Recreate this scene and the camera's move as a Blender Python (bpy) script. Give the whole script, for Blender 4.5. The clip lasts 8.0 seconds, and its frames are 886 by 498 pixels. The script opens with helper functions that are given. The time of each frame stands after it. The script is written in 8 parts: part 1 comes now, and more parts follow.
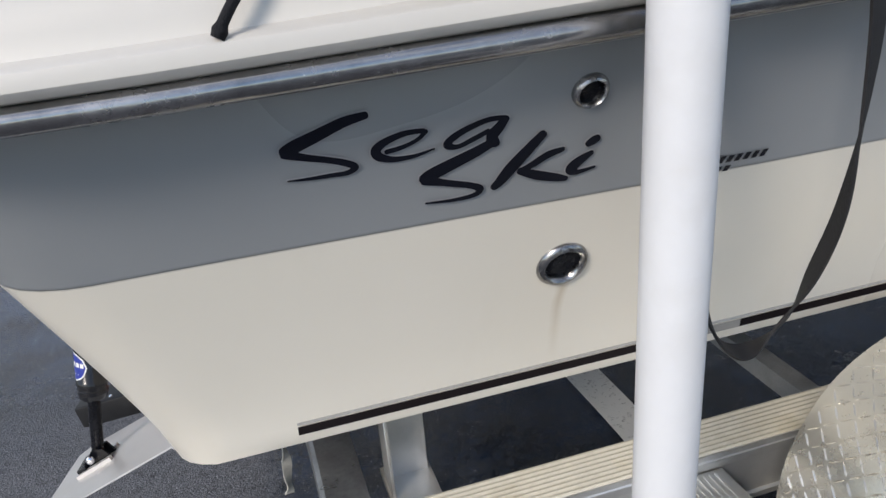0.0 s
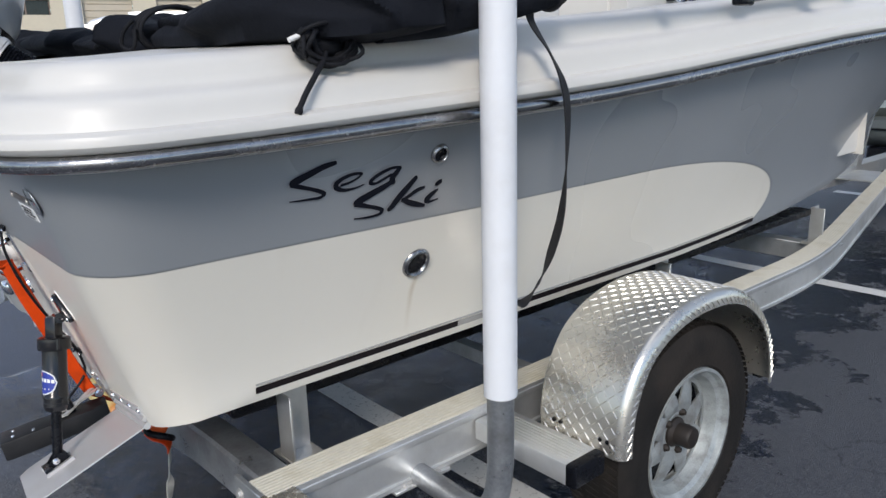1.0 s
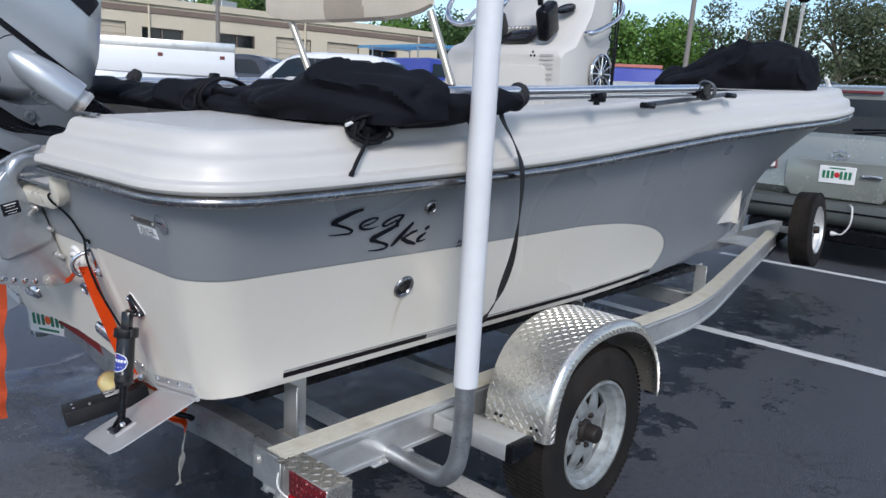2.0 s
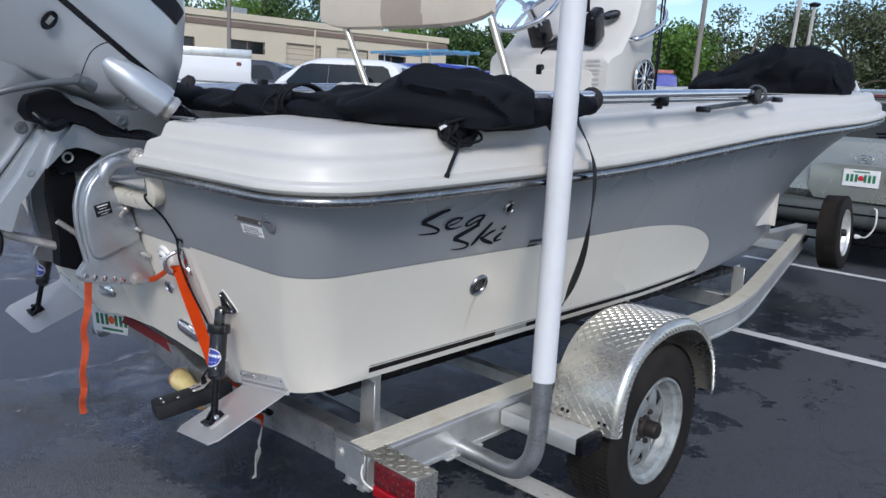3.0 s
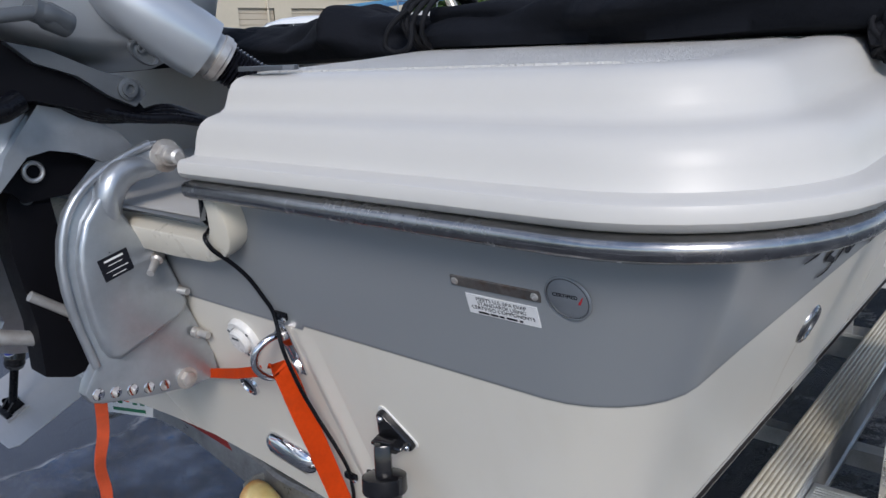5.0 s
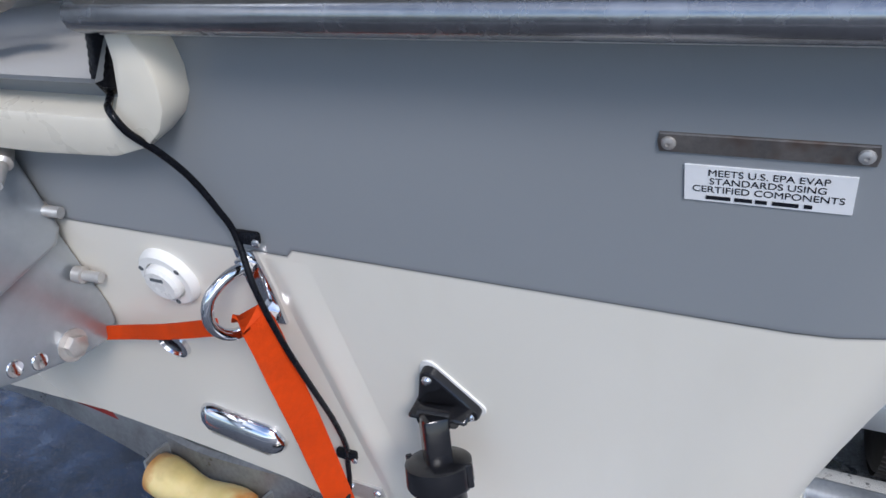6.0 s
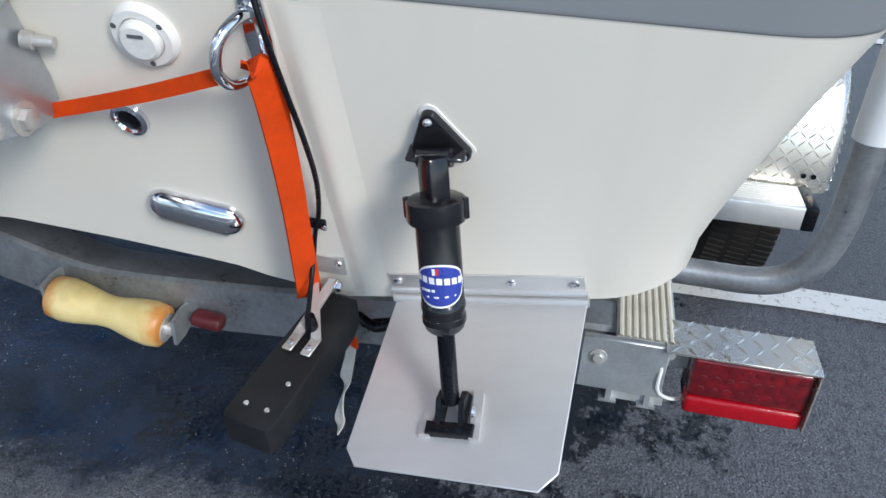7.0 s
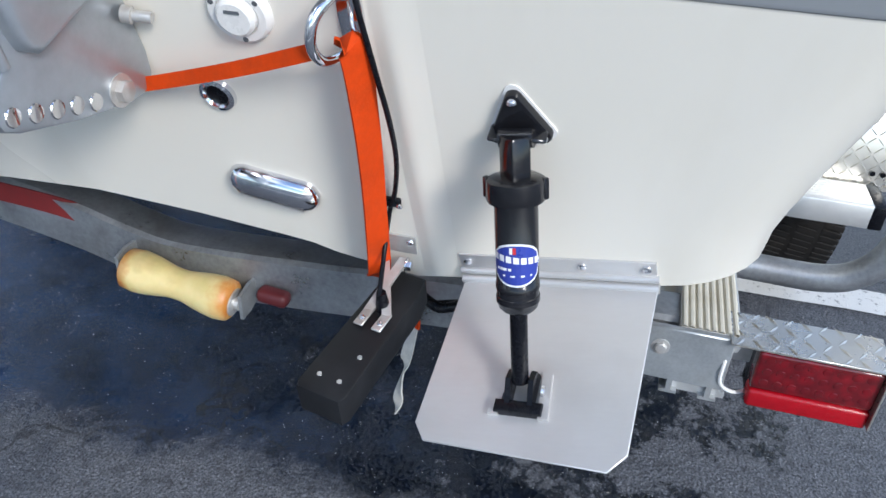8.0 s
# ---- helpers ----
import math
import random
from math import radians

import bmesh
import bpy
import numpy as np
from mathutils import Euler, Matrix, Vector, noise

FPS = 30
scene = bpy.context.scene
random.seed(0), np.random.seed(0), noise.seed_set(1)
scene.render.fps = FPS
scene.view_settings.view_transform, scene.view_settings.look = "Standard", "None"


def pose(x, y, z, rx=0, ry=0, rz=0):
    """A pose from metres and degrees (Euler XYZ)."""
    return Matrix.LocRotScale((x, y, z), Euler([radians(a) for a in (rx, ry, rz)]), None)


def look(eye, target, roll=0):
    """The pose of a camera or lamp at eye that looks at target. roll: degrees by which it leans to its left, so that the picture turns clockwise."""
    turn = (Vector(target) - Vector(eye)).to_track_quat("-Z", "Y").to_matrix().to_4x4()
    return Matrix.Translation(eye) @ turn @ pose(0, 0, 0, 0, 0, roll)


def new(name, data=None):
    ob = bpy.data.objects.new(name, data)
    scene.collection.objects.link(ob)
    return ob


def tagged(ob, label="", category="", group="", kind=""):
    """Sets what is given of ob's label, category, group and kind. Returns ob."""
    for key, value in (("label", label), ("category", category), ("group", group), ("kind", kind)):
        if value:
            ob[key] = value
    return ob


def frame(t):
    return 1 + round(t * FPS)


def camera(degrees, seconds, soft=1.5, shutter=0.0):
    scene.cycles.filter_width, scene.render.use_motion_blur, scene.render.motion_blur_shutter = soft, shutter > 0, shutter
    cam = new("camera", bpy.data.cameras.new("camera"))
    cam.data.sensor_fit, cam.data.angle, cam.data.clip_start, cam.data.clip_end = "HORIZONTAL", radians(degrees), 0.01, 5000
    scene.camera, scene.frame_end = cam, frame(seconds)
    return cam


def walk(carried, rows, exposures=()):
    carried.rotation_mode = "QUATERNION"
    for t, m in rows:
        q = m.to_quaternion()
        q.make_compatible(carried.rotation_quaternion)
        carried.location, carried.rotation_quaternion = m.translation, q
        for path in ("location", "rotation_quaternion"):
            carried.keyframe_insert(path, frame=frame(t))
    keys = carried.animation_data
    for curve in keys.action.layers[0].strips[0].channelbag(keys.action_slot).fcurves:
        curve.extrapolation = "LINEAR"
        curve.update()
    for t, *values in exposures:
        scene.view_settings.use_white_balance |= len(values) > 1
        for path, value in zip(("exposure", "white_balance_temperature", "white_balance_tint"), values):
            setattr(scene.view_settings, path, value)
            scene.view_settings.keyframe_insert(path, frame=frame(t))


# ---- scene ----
cam = camera(60.8, 8.0)
PATH = [
    (0, (0.065, 0.009, 1.267), (0.543, 1.781, 0.472), -5.1),
    (0.5, (-0.142, -0.273, 1.268), (0.741, 1.414, 0.654), -4.4),
    (1, (-0.516, -0.39, 1.285), (0.742, 1.079, 0.778), -1.7),
    (1.2, (-0.611, -0.463, 1.313), (0.699, 0.971, 0.84), -0.3),
    (2.3, (-1.134, -0.662, 1.388), (0.332, 0.642, 1.001), 3.6),
    (2.5, (-1.184, -0.655, 1.388), (0.282, 0.65, 1.004), 3.7),
    (3, (-1.191, -0.553, 1.371), (0.247, 0.782, 0.986), 3.0),
    (3.5, (-1.08, -0.278, 1.388), (0.288, 1.132, 1.012), 0.7),
    (4, (-1.049, 0.015, 1.374), (0.325, 1.421, 1.004), -0.8),
    (4.2, (-1.023, 0.117, 1.363), (0.363, 1.507, 0.975), -1.1),
    (5.3, (-0.758, 0.644, 1.272), (0.764, 1.802, 0.687), -3.1),
    (5.5, (-0.744, 0.733, 1.251), (0.819, 1.796, 0.599), -3.4),
    (6, (-0.665, 0.893, 1.192), (0.972, 1.746, 0.421), -2.9),
    (6.5, (-0.74, 0.966, 1.141), (0.973, 1.442, 0.226), -0.1),
    (7, (-0.83, 1.025, 1.115), (0.838, 1.335, 0.056), 2.7),
    (7.5, (-0.837, 1.03, 1.092), (0.798, 1.305, -0.026), 4.2),
    (8, (-0.856, 1.057, 1.107), (0.778, 1.467, 0.029), 2.7),
]
EXPOSURES = [(0.0, 0.66, 7000, 12), (0.5, 0.57, 6850, 11), (1.0, 0.61, 6650, 11), (1.2, 0.60, 6550, 11), (2.5, 0.48, 6300, 12), (3.5, 0.44, 6400, 12), (4.2, 0.28, 6450, 12), (5.5, 0.46, 6250, 13), (6.0, 0.70, 6100, 13), (6.5, 0.88, 6200, 11), (7.0, 0.86, 6250, 8), (8.0, 1.02, 6150, 9)]
walk(cam, [(t, look(eye, target, roll)) for t, eye, target, roll in PATH], EXPOSURES)

# ---- light ----
SUN_DIR = Vector((-0.60, -0.58, 0.52)).normalized()      # towards the sun
sun = new("sun", bpy.data.lights.new("sun", "SUN"))
sun.data.energy, sun.data.angle, sun.data.color = 1.7, radians(16.0), (1.0, 0.95, 0.89)
sun.rotation_mode = "QUATERNION"
sun.rotation_quaternion = SUN_DIR.to_track_quat("Z", "Y")


def make_world():
    w = bpy.data.worlds.new("sky")
    scene.world = w
    w.use_nodes = True
    nt = w.node_tree
    nt.nodes.clear()
    out = nt.nodes.new("ShaderNodeOutputWorld")
    bg = nt.nodes.new("ShaderNodeBackground")
    sky = nt.nodes.new("ShaderNodeTexSky")
    sky.sky_type, sky.sun_disc = "NISHITA", False
    sky.dust_density, sky.ozone_density = 0.3, 4.0
    sky.sun_elevation = math.asin(SUN_DIR.z)
    sky.sun_rotation = math.atan2(SUN_DIR.x, SUN_DIR.y)
    tc = nt.nodes.new("ShaderNodeTexCoord")
    no = nt.nodes.new("ShaderNodeTexNoise")
    no.inputs["Scale"].default_value, no.inputs["Detail"].default_value = 2.6, 7.0
    mp = nt.nodes.new("ShaderNodeMapping")
    mp.inputs["Scale"].default_value = (1.0, 1.0, 2.6)
    mp.inputs["Location"].default_value = (0.4, 3.1, 1.7)
    ramp = nt.nodes.new("ShaderNodeMapRange")
    ramp.inputs["From Min"].default_value, ramp.inputs["From Max"].default_value = 0.49, 0.70
    ramp.inputs["To Min"].default_value, ramp.inputs["To Max"].default_value = 0.03, 0.85
    mix = nt.nodes.new("ShaderNodeMix")
    mix.data_type = "RGBA"
    mix.inputs["B"].default_value = (9.5, 9.8, 10.2, 1)
    nt.links.new(tc.outputs["Generated"], mp.inputs["Vector"])
    nt.links.new(mp.outputs["Vector"], no.inputs["Vector"])
    nt.links.new(no.outputs[0], ramp.inputs["Value"])
    nt.links.new(ramp.outputs["Result"], mix.inputs["Factor"])
    nt.links.new(sky.outputs["Color"], mix.inputs["A"])
    nt.links.new(mix.outputs["Result"], bg.inputs["Color"])
    bg.inputs["Strength"].default_value = 0.11
    nt.links.new(bg.outputs["Background"], out.inputs["Surface"])


make_world()

# ---- materials ----


class Nodes:
    """A node material under construction."""

    def __init__(self, name, **kw):
        self.m = bpy.data.materials.new(name)
        self.m.use_nodes = True
        self.t = self.m.node_tree
        self.b = self.t.nodes["Principled BSDF"]
        for k, v in kw.items():
            self.set(k.replace("_", " "), v)
        self.pos = self.t.nodes.new("ShaderNodeNewGeometry").outputs["Position"]

    def set(self, key, v):
        s = self.b.inputs[key]
        s.default_value = (*v, 1) if isinstance(v, tuple) and len(v) == 3 else v

    def link(self, a, b):
        self.t.links.new(a, b)

    def noise(self, scale, detail=4.0, vec=None, stretch=None, rough=0.55):
        n = self.t.nodes.new("ShaderNodeTexNoise")
        n.inputs["Scale"].default_value, n.inputs["Detail"].default_value = scale, detail
        n.inputs["Roughness"].default_value = rough
        v = vec or self.pos
        if stretch:
            mp = self.t.nodes.new("ShaderNodeMapping")
            mp.inputs["Scale"].default_value = stretch
            self.link(v, mp.inputs["Vector"])
            v = mp.outputs["Vector"]
        self.link(v, n.inputs["Vector"])
        return n.outputs[0]

    def span(self, val, a, b, c, d):
        n = self.t.nodes.new("ShaderNodeMapRange")
        for k, v in (("From Min", a), ("From Max", b), ("To Min", c), ("To Max", d)):
            n.inputs[k].default_value = v
        self.link(val, n.inputs["Value"])
        return n.outputs["Result"]

    def mix(self, f, a, b):
        n = self.t.nodes.new("ShaderNodeMix")
        n.data_type = "RGBA"
        for k, v in (("Factor", f), ("A", a), ("B", b)):
            if isinstance(v, tuple):
                n.inputs[k].default_value = (*v, 1)
            elif isinstance(v, float):
                n.inputs[k].default_value = v
            else:
                self.link(v, n.inputs[k])
        return n.outputs["Result"]

    def math(self, op, a, b=0.0):
        n = self.t.nodes.new("ShaderNodeMath")
        n.operation = op
        for i, v in enumerate((a, b)):
            if isinstance(v, (int, float)):
                n.inputs[i].default_value = v
            else:
                self.link(v, n.inputs[i])
        return n.outputs[0]

    def bump(self, h, strength, dist=0.01, after=None):
        n = self.t.nodes.new("ShaderNodeBump")
        n.inputs["Strength"].default_value, n.inputs["Distance"].default_value = strength, dist
        self.link(h, n.inputs["Height"])
        if after:
            self.link(after, n.inputs["Normal"])
        self.link(n.outputs["Normal"], self.b.inputs["Normal"])
        return n.outputs["Normal"]

    def to(self, key, val):
        self.link(val, self.b.inputs[key])


def mat(name, col, rough=0.5, metal=0.0, var=0.12, scale=7.0, rvar=0.08, bump=0.0, bscale=90.0, bdist=0.004, dirt=None, dscale=3.0, damt=0.35, stretch=None, **kw):
    """A surface with colour and gloss that vary at two scales, fine relief and, if wanted, dirt of another colour in blotches."""
    n = Nodes(name, Metallic=metal, **kw)
    a, b = n.noise(scale, 5.0, stretch=stretch), n.noise(scale * 9.0, 3.0, stretch=stretch)
    f = n.math("ADD", n.math("MULTIPLY", a, 0.65), n.math("MULTIPLY", b, 0.35))
    c = n.mix(n.span(f, 0.3, 0.7, 0.0, 1.0), tuple(x * (1 - var) for x in col), tuple(min(1, x * (1 + var)) for x in col))
    if dirt:
        c = n.mix(n.span(n.noise(dscale, 6.0), 0.5, 0.72, 0.0, damt), c, dirt)
    n.to("Base Color", c)
    n.to("Roughness", n.span(f, 0.3, 0.7, max(0.02, rough - rvar), min(1.0, rough + rvar)))
    if bump:
        n.bump(n.noise(bscale, 3.0), bump, bdist)
    return n.m


def hull_paint():
    """Cream gelcoat with a grey upper band that ends in a rounded front; the panels are moulded with a small step between them."""
    n = Nodes("hull_gelcoat", IOR=1.5)
    sep = n.t.nodes.new("ShaderNodeSeparateXYZ")
    n.link(n.pos, sep.inputs[0])
    x, z = sep.outputs["X"], sep.outputs["Z"]
    dx = n.math("DIVIDE", n.math("MAXIMUM", n.math("SUBTRACT", x, 1.18), 0.0), 0.93)
    y = sep.outputs["Y"]
    between = n.math("MULTIPLY", n.math("MULTIPLY", n.span(y, 1.268, 1.276, 0.0, 1.0), n.span(y, 2.218, 2.226, 1.0, 0.0)), n.math("LESS_THAN", x, 0.1))
    dz = n.math("SUBTRACT", n.math("ADD", z, n.math("MULTIPLY", between, 0.0075)), 0.762)
    up = n.math("DIVIDE", n.math("MAXIMUM", dz, 0.0), 0.196)
    dn = n.math("DIVIDE", n.math("MINIMUM", dz, 0.0), 0.20)
    nose = n.math("MULTIPLY", n.math("GREATER_THAN", x, 1.18), n.math("MULTIPLY", dn, dn))
    r = n.math("SQRT", n.math("ADD", n.math("ADD", n.math("MULTIPLY", dx, dx), n.math("MULTIPLY", up, up)), nose))
    grey = n.span(r, 0.997, 1.003, 0.0, 1.0)
    edge = n.math("MULTIPLY", n.span(r, 0.985, 1.0, 0.0, 1.0), n.span(r, 1.0, 1.022, 1.0, 0.0))
    v = n.span(n.noise(2.3, 5.0), 0.1, 0.9, 0.0, 1.0)
    cream = n.mix(v, (0.73, 0.69, 0.60), (0.79, 0.75, 0.67))
    streak = n.span(n.noise(7.0, 4.0, stretch=(1.0, 1.0, 0.12)), 0.58, 0.8, 0.0, 0.22)
    cream = n.mix(streak, cream, (0.60, 0.54, 0.42))
    gr = n.mix(v, (0.252, 0.266, 0.278), (0.282, 0.298, 0.310))
    c = n.mix(grey, cream, gr)
    # the step's shadow line, painted as a dark grey line
    c = n.mix(n.math("MULTIPLY", edge, 0.55), c, (0.13, 0.135, 0.145))
    # a rusty drip below the lower outlet
    off = n.math("ABSOLUTE", n.math("SUBTRACT", n.math("ADD", x, n.math("MULTIPLY", n.noise(14.0, 2.0), 0.02)), 0.452))
    drip = n.math("MULTIPLY", n.span(off, 0.001, 0.010, 1.0, 0.0), n.math("MULTIPLY", n.span(z, 0.68, 0.80, 0.0, 1.0), n.span(z, 0.825, 0.835, 1.0, 0.0)))
    side = n.math("LESS_THAN", sep.outputs["Y"], 1.2)
    c = n.mix(n.math("MULTIPLY", n.math("MULTIPLY", drip, side), 0.42), c, (0.40, 0.30, 0.16))
    n.to("Base Color", c)
    n.to("Roughness", n.span(n.noise(1.3, 2.0), 0.1, 0.9, 0.23, 0.34))
    n.set("Coat Weight", 0.0)
    n.bump(n.math("MULTIPLY", grey, 0.6), 0.35, 0.012)
    return n.m


def asphalt():
    """Dark sealed asphalt, damp: stone grain, worn pale spots and wet, glossy patches; glints and sky blue are painted
    into the colour.
    """
    n = Nodes("sealed_asphalt")
    grain, mid, big = n.noise(260.0, 3.0, rough=0.7), n.noise(38.0, 4.0), n.noise(0.9, 6.0)
    sep = n.t.nodes.new("ShaderNodeSeparateXYZ")
    n.link(n.pos, sep.inputs[0])
    # a dried-out patch behind the trailer, with a pale line of silt along its edge
    px = n.math("DIVIDE", n.math("SUBTRACT", sep.outputs["X"], 0.2), 0.78)
    py = n.math("DIVIDE", n.math("SUBTRACT", sep.outputs["Y"], 4.12), 1.06)
    pr = n.math("SQRT", n.math("ADD", n.math("MULTIPLY", px, px), n.math("MULTIPLY", py, py)))
    pr = n.math("ADD", pr, n.math("MULTIPLY", n.math("SUBTRACT", n.noise(2.6, 4.0), 0.5), 0.30))
    inside = n.span(pr, 0.97, 1.0, 1.0, 0.0)
    silt = n.math("MULTIPLY", n.span(n.math("ABSOLUTE", n.math("SUBTRACT", pr, 1.0)), 0.004, 0.014, 1.0, 0.0), n.span(n.noise(11.0, 5.0), 0.42, 0.55, 0.0, 1.0))
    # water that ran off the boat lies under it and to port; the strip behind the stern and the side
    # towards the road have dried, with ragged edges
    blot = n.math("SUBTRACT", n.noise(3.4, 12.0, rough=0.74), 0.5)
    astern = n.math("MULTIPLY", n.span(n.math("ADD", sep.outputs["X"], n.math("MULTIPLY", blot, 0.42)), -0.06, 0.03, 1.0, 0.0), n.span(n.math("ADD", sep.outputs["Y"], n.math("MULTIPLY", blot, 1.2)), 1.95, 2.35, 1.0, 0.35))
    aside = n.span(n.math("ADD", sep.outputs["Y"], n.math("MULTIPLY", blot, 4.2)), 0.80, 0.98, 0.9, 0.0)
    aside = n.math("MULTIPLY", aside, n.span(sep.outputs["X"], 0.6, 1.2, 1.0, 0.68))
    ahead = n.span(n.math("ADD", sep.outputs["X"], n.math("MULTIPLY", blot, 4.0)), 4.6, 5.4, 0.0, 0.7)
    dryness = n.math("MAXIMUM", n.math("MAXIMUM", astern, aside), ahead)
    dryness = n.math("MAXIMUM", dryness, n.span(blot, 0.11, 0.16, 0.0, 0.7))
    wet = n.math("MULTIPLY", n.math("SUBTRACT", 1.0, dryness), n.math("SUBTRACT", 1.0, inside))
    speck = n.span(n.noise(210.0, 4.0, rough=0.8), 0.40, 0.68, 0.0, 1.0)
    dry = n.mix(speck, (0.040, 0.042, 0.048), (0.30, 0.31, 0.34))
    dry = n.mix(n.span(mid, 0.48, 0.70, 0.0, 0.55), dry, (0.020, 0.021, 0.024))
    # the dried patch is tinted blue for the sky it would reflect
    dry = n.mix(n.math("MULTIPLY", inside, 0.75), dry, (0.072, 0.092, 0.135))
    # near-black wet tone; its lighter end carries some painted sky blue too
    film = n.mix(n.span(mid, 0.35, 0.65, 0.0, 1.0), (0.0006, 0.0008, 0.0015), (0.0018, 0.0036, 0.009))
    # towards port a blue reflection of the sky is painted into the film's colour
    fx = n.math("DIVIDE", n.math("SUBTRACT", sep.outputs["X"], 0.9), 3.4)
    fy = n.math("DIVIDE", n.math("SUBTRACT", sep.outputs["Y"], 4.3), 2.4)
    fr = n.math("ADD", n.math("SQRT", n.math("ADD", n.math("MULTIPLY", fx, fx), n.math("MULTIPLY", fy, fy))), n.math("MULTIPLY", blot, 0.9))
    sky_tint = n.math("MULTIPLY", n.span(n.noise(2.1, 8.0, rough=0.68), 0.36, 0.58, 0.15, 1.0), n.span(fr, 0.75, 1.25, 1.0, 0.08))
    film = n.mix(sky_tint, film, (0.025, 0.056, 0.130))
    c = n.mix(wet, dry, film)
    c = n.mix(n.math("MULTIPLY", silt, 0.8), c, (0.34, 0.35, 0.37))
    # scattered pale dots painted in for the glints on wet stones
    vor = n.t.nodes.new("ShaderNodeTexVoronoi")
    vor.inputs["Scale"].default_value = 190.0
    n.link(n.pos, vor.inputs["Vector"])
    pick = n.t.nodes.new("ShaderNodeSeparateColor")
    n.link(vor.outputs["Color"], pick.inputs[0])
    some = n.span(n.math("ADD", pick.outputs[0], n.math("MULTIPLY", n.noise(9.0, 8.0, rough=0.8), 2.2)), 1.98, 2.02, 0.0, 1.0)
    glint = n.math("MULTIPLY", n.span(n.math("ADD", vor.outputs["Distance"], n.math("MULTIPLY", grain, 0.25)), 0.27, 0.40, 1.0, 0.0), some)
    c = n.mix(n.math("MULTIPLY", glint, n.span(pick.outputs[1], 0.0, 1.0, 0.05, 0.95)), c, (0.58, 0.59, 0.60))
    crk = n.t.nodes.new("ShaderNodeTexVoronoi")
    crk.feature = "DISTANCE_TO_EDGE"
    crk.inputs["Scale"].default_value = 1.3
    warp = n.t.nodes.new("ShaderNodeVectorMath")
    warp.operation = "ADD"
    n.link(n.pos, warp.inputs[0])
    wn = n.t.nodes.new("ShaderNodeTexNoise")
    wn.inputs["Scale"].default_value, wn.inputs["Detail"].default_value = 2.2, 5.0
    n.link(n.pos, wn.inputs["Vector"])
    n.link(wn.outputs[1], warp.inputs[1])
    n.link(warp.outputs[0], crk.inputs["Vector"])
    crack = n.math("MULTIPLY", n.span(crk.outputs["Distance"], 0.002, 0.007, 1.0, 0.0), n.span(n.noise(0.8, 2.0), 0.5, 0.6, 0.0, 1.0))
    c = n.mix(crack, c, (0.008, 0.008, 0.009))
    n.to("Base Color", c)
    pool = n.math("MULTIPLY", wet, sky_tint)
    n.to("Specular IOR Level", n.math("ADD", n.span(wet, 0.0, 1.0, 0.30, 0.34), n.math("MULTIPLY", pool, 0.66)))
    n.to("Roughness", n.math("SUBTRACT", 0.50, n.math("MULTIPLY", wet, 0.40)))
    # stones stand proud; in the hollows water covers them
    stones = n.math("ADD", n.math("MULTIPLY", grain, 0.35), n.noise(125.0, 3.0, rough=0.66))
    level = n.math("MULTIPLY", n.span(n.noise(7.0, 8.0, rough=0.7), 0.40, 0.64, 0.45, 0.80), n.span(wet, 0.0, 1.0, 0.3, 1.0))
    n.bump(n.math("MAXIMUM", stones, level), 1.0, 0.008)
    return n.m


def line_paint():
    n = Nodes("line_paint", Roughness=0.7)
    wear = n.span(n.noise(60.0, 6.0, rough=0.75), 0.57, 0.66, 0.0, 1.0)
    n.to("Base Color", n.mix(wear, (0.70, 0.70, 0.68), (0.16, 0.16, 0.16)))
    n.bump(n.noise(240.0, 2.0), 0.5, 0.008)
    return n.m


def leaf_mat(name, a, b):
    n = Nodes(name, Roughness=0.6)
    n.set("Specular IOR Level", 0.3)
    geo = n.t.nodes.new("ShaderNodeNewGeometry")
    n.to("Base Color", n.mix(geo.outputs["Random Per Island"], a, b))
    n.set("Transmission Weight", 0.0)
    return n.m


def canvas_mat():
    n = Nodes("black_canvas", Roughness=0.85)
    wv = n.noise(420.0, 2.0)
    n.to("Base Color", n.mix(n.noise(5.0, 4.0), (0.005, 0.006, 0.009), (0.010, 0.0115, 0.016)))
    b1 = n.bump(n.noise(11.0, 5.0), 0.35, 0.03)
    n.bump(wv, 0.25, 0.002, b1)
    n.set("Specular IOR Level", 0.15)
    return n.m


def roller_mat():
    """Pale yellow plastic, stained orange towards both ends."""
    n = Nodes("yellow_roller", Roughness=0.42)
    sep = n.t.nodes.new("ShaderNodeSeparateXYZ")
    n.link(n.pos, sep.inputs[0])
    d = n.math("ABSOLUTE", n.math("SUBTRACT", sep.outputs["Y"], 1.735))
    d = n.math("ADD", d, n.math("MULTIPLY", n.math("SUBTRACT", n.noise(30.0, 4.0), 0.5), 0.07))
    c = n.mix(n.span(n.noise(16.0, 4.0), 0.35, 0.65, 0.0, 1.0), (0.60, 0.48, 0.20), (0.70, 0.57, 0.28))
    c = n.mix(n.span(d, 0.070, 0.100, 0.0, 0.9), c, (0.50, 0.17, 0.02))
    c = n.mix(n.span(n.noise(9.0, 5.0), 0.58, 0.70, 0.0, 0.4), c, (0.28, 0.20, 0.09))
    n.to("Base Color", c)
    n.set("Subsurface Weight", 0.1)
    return n.m


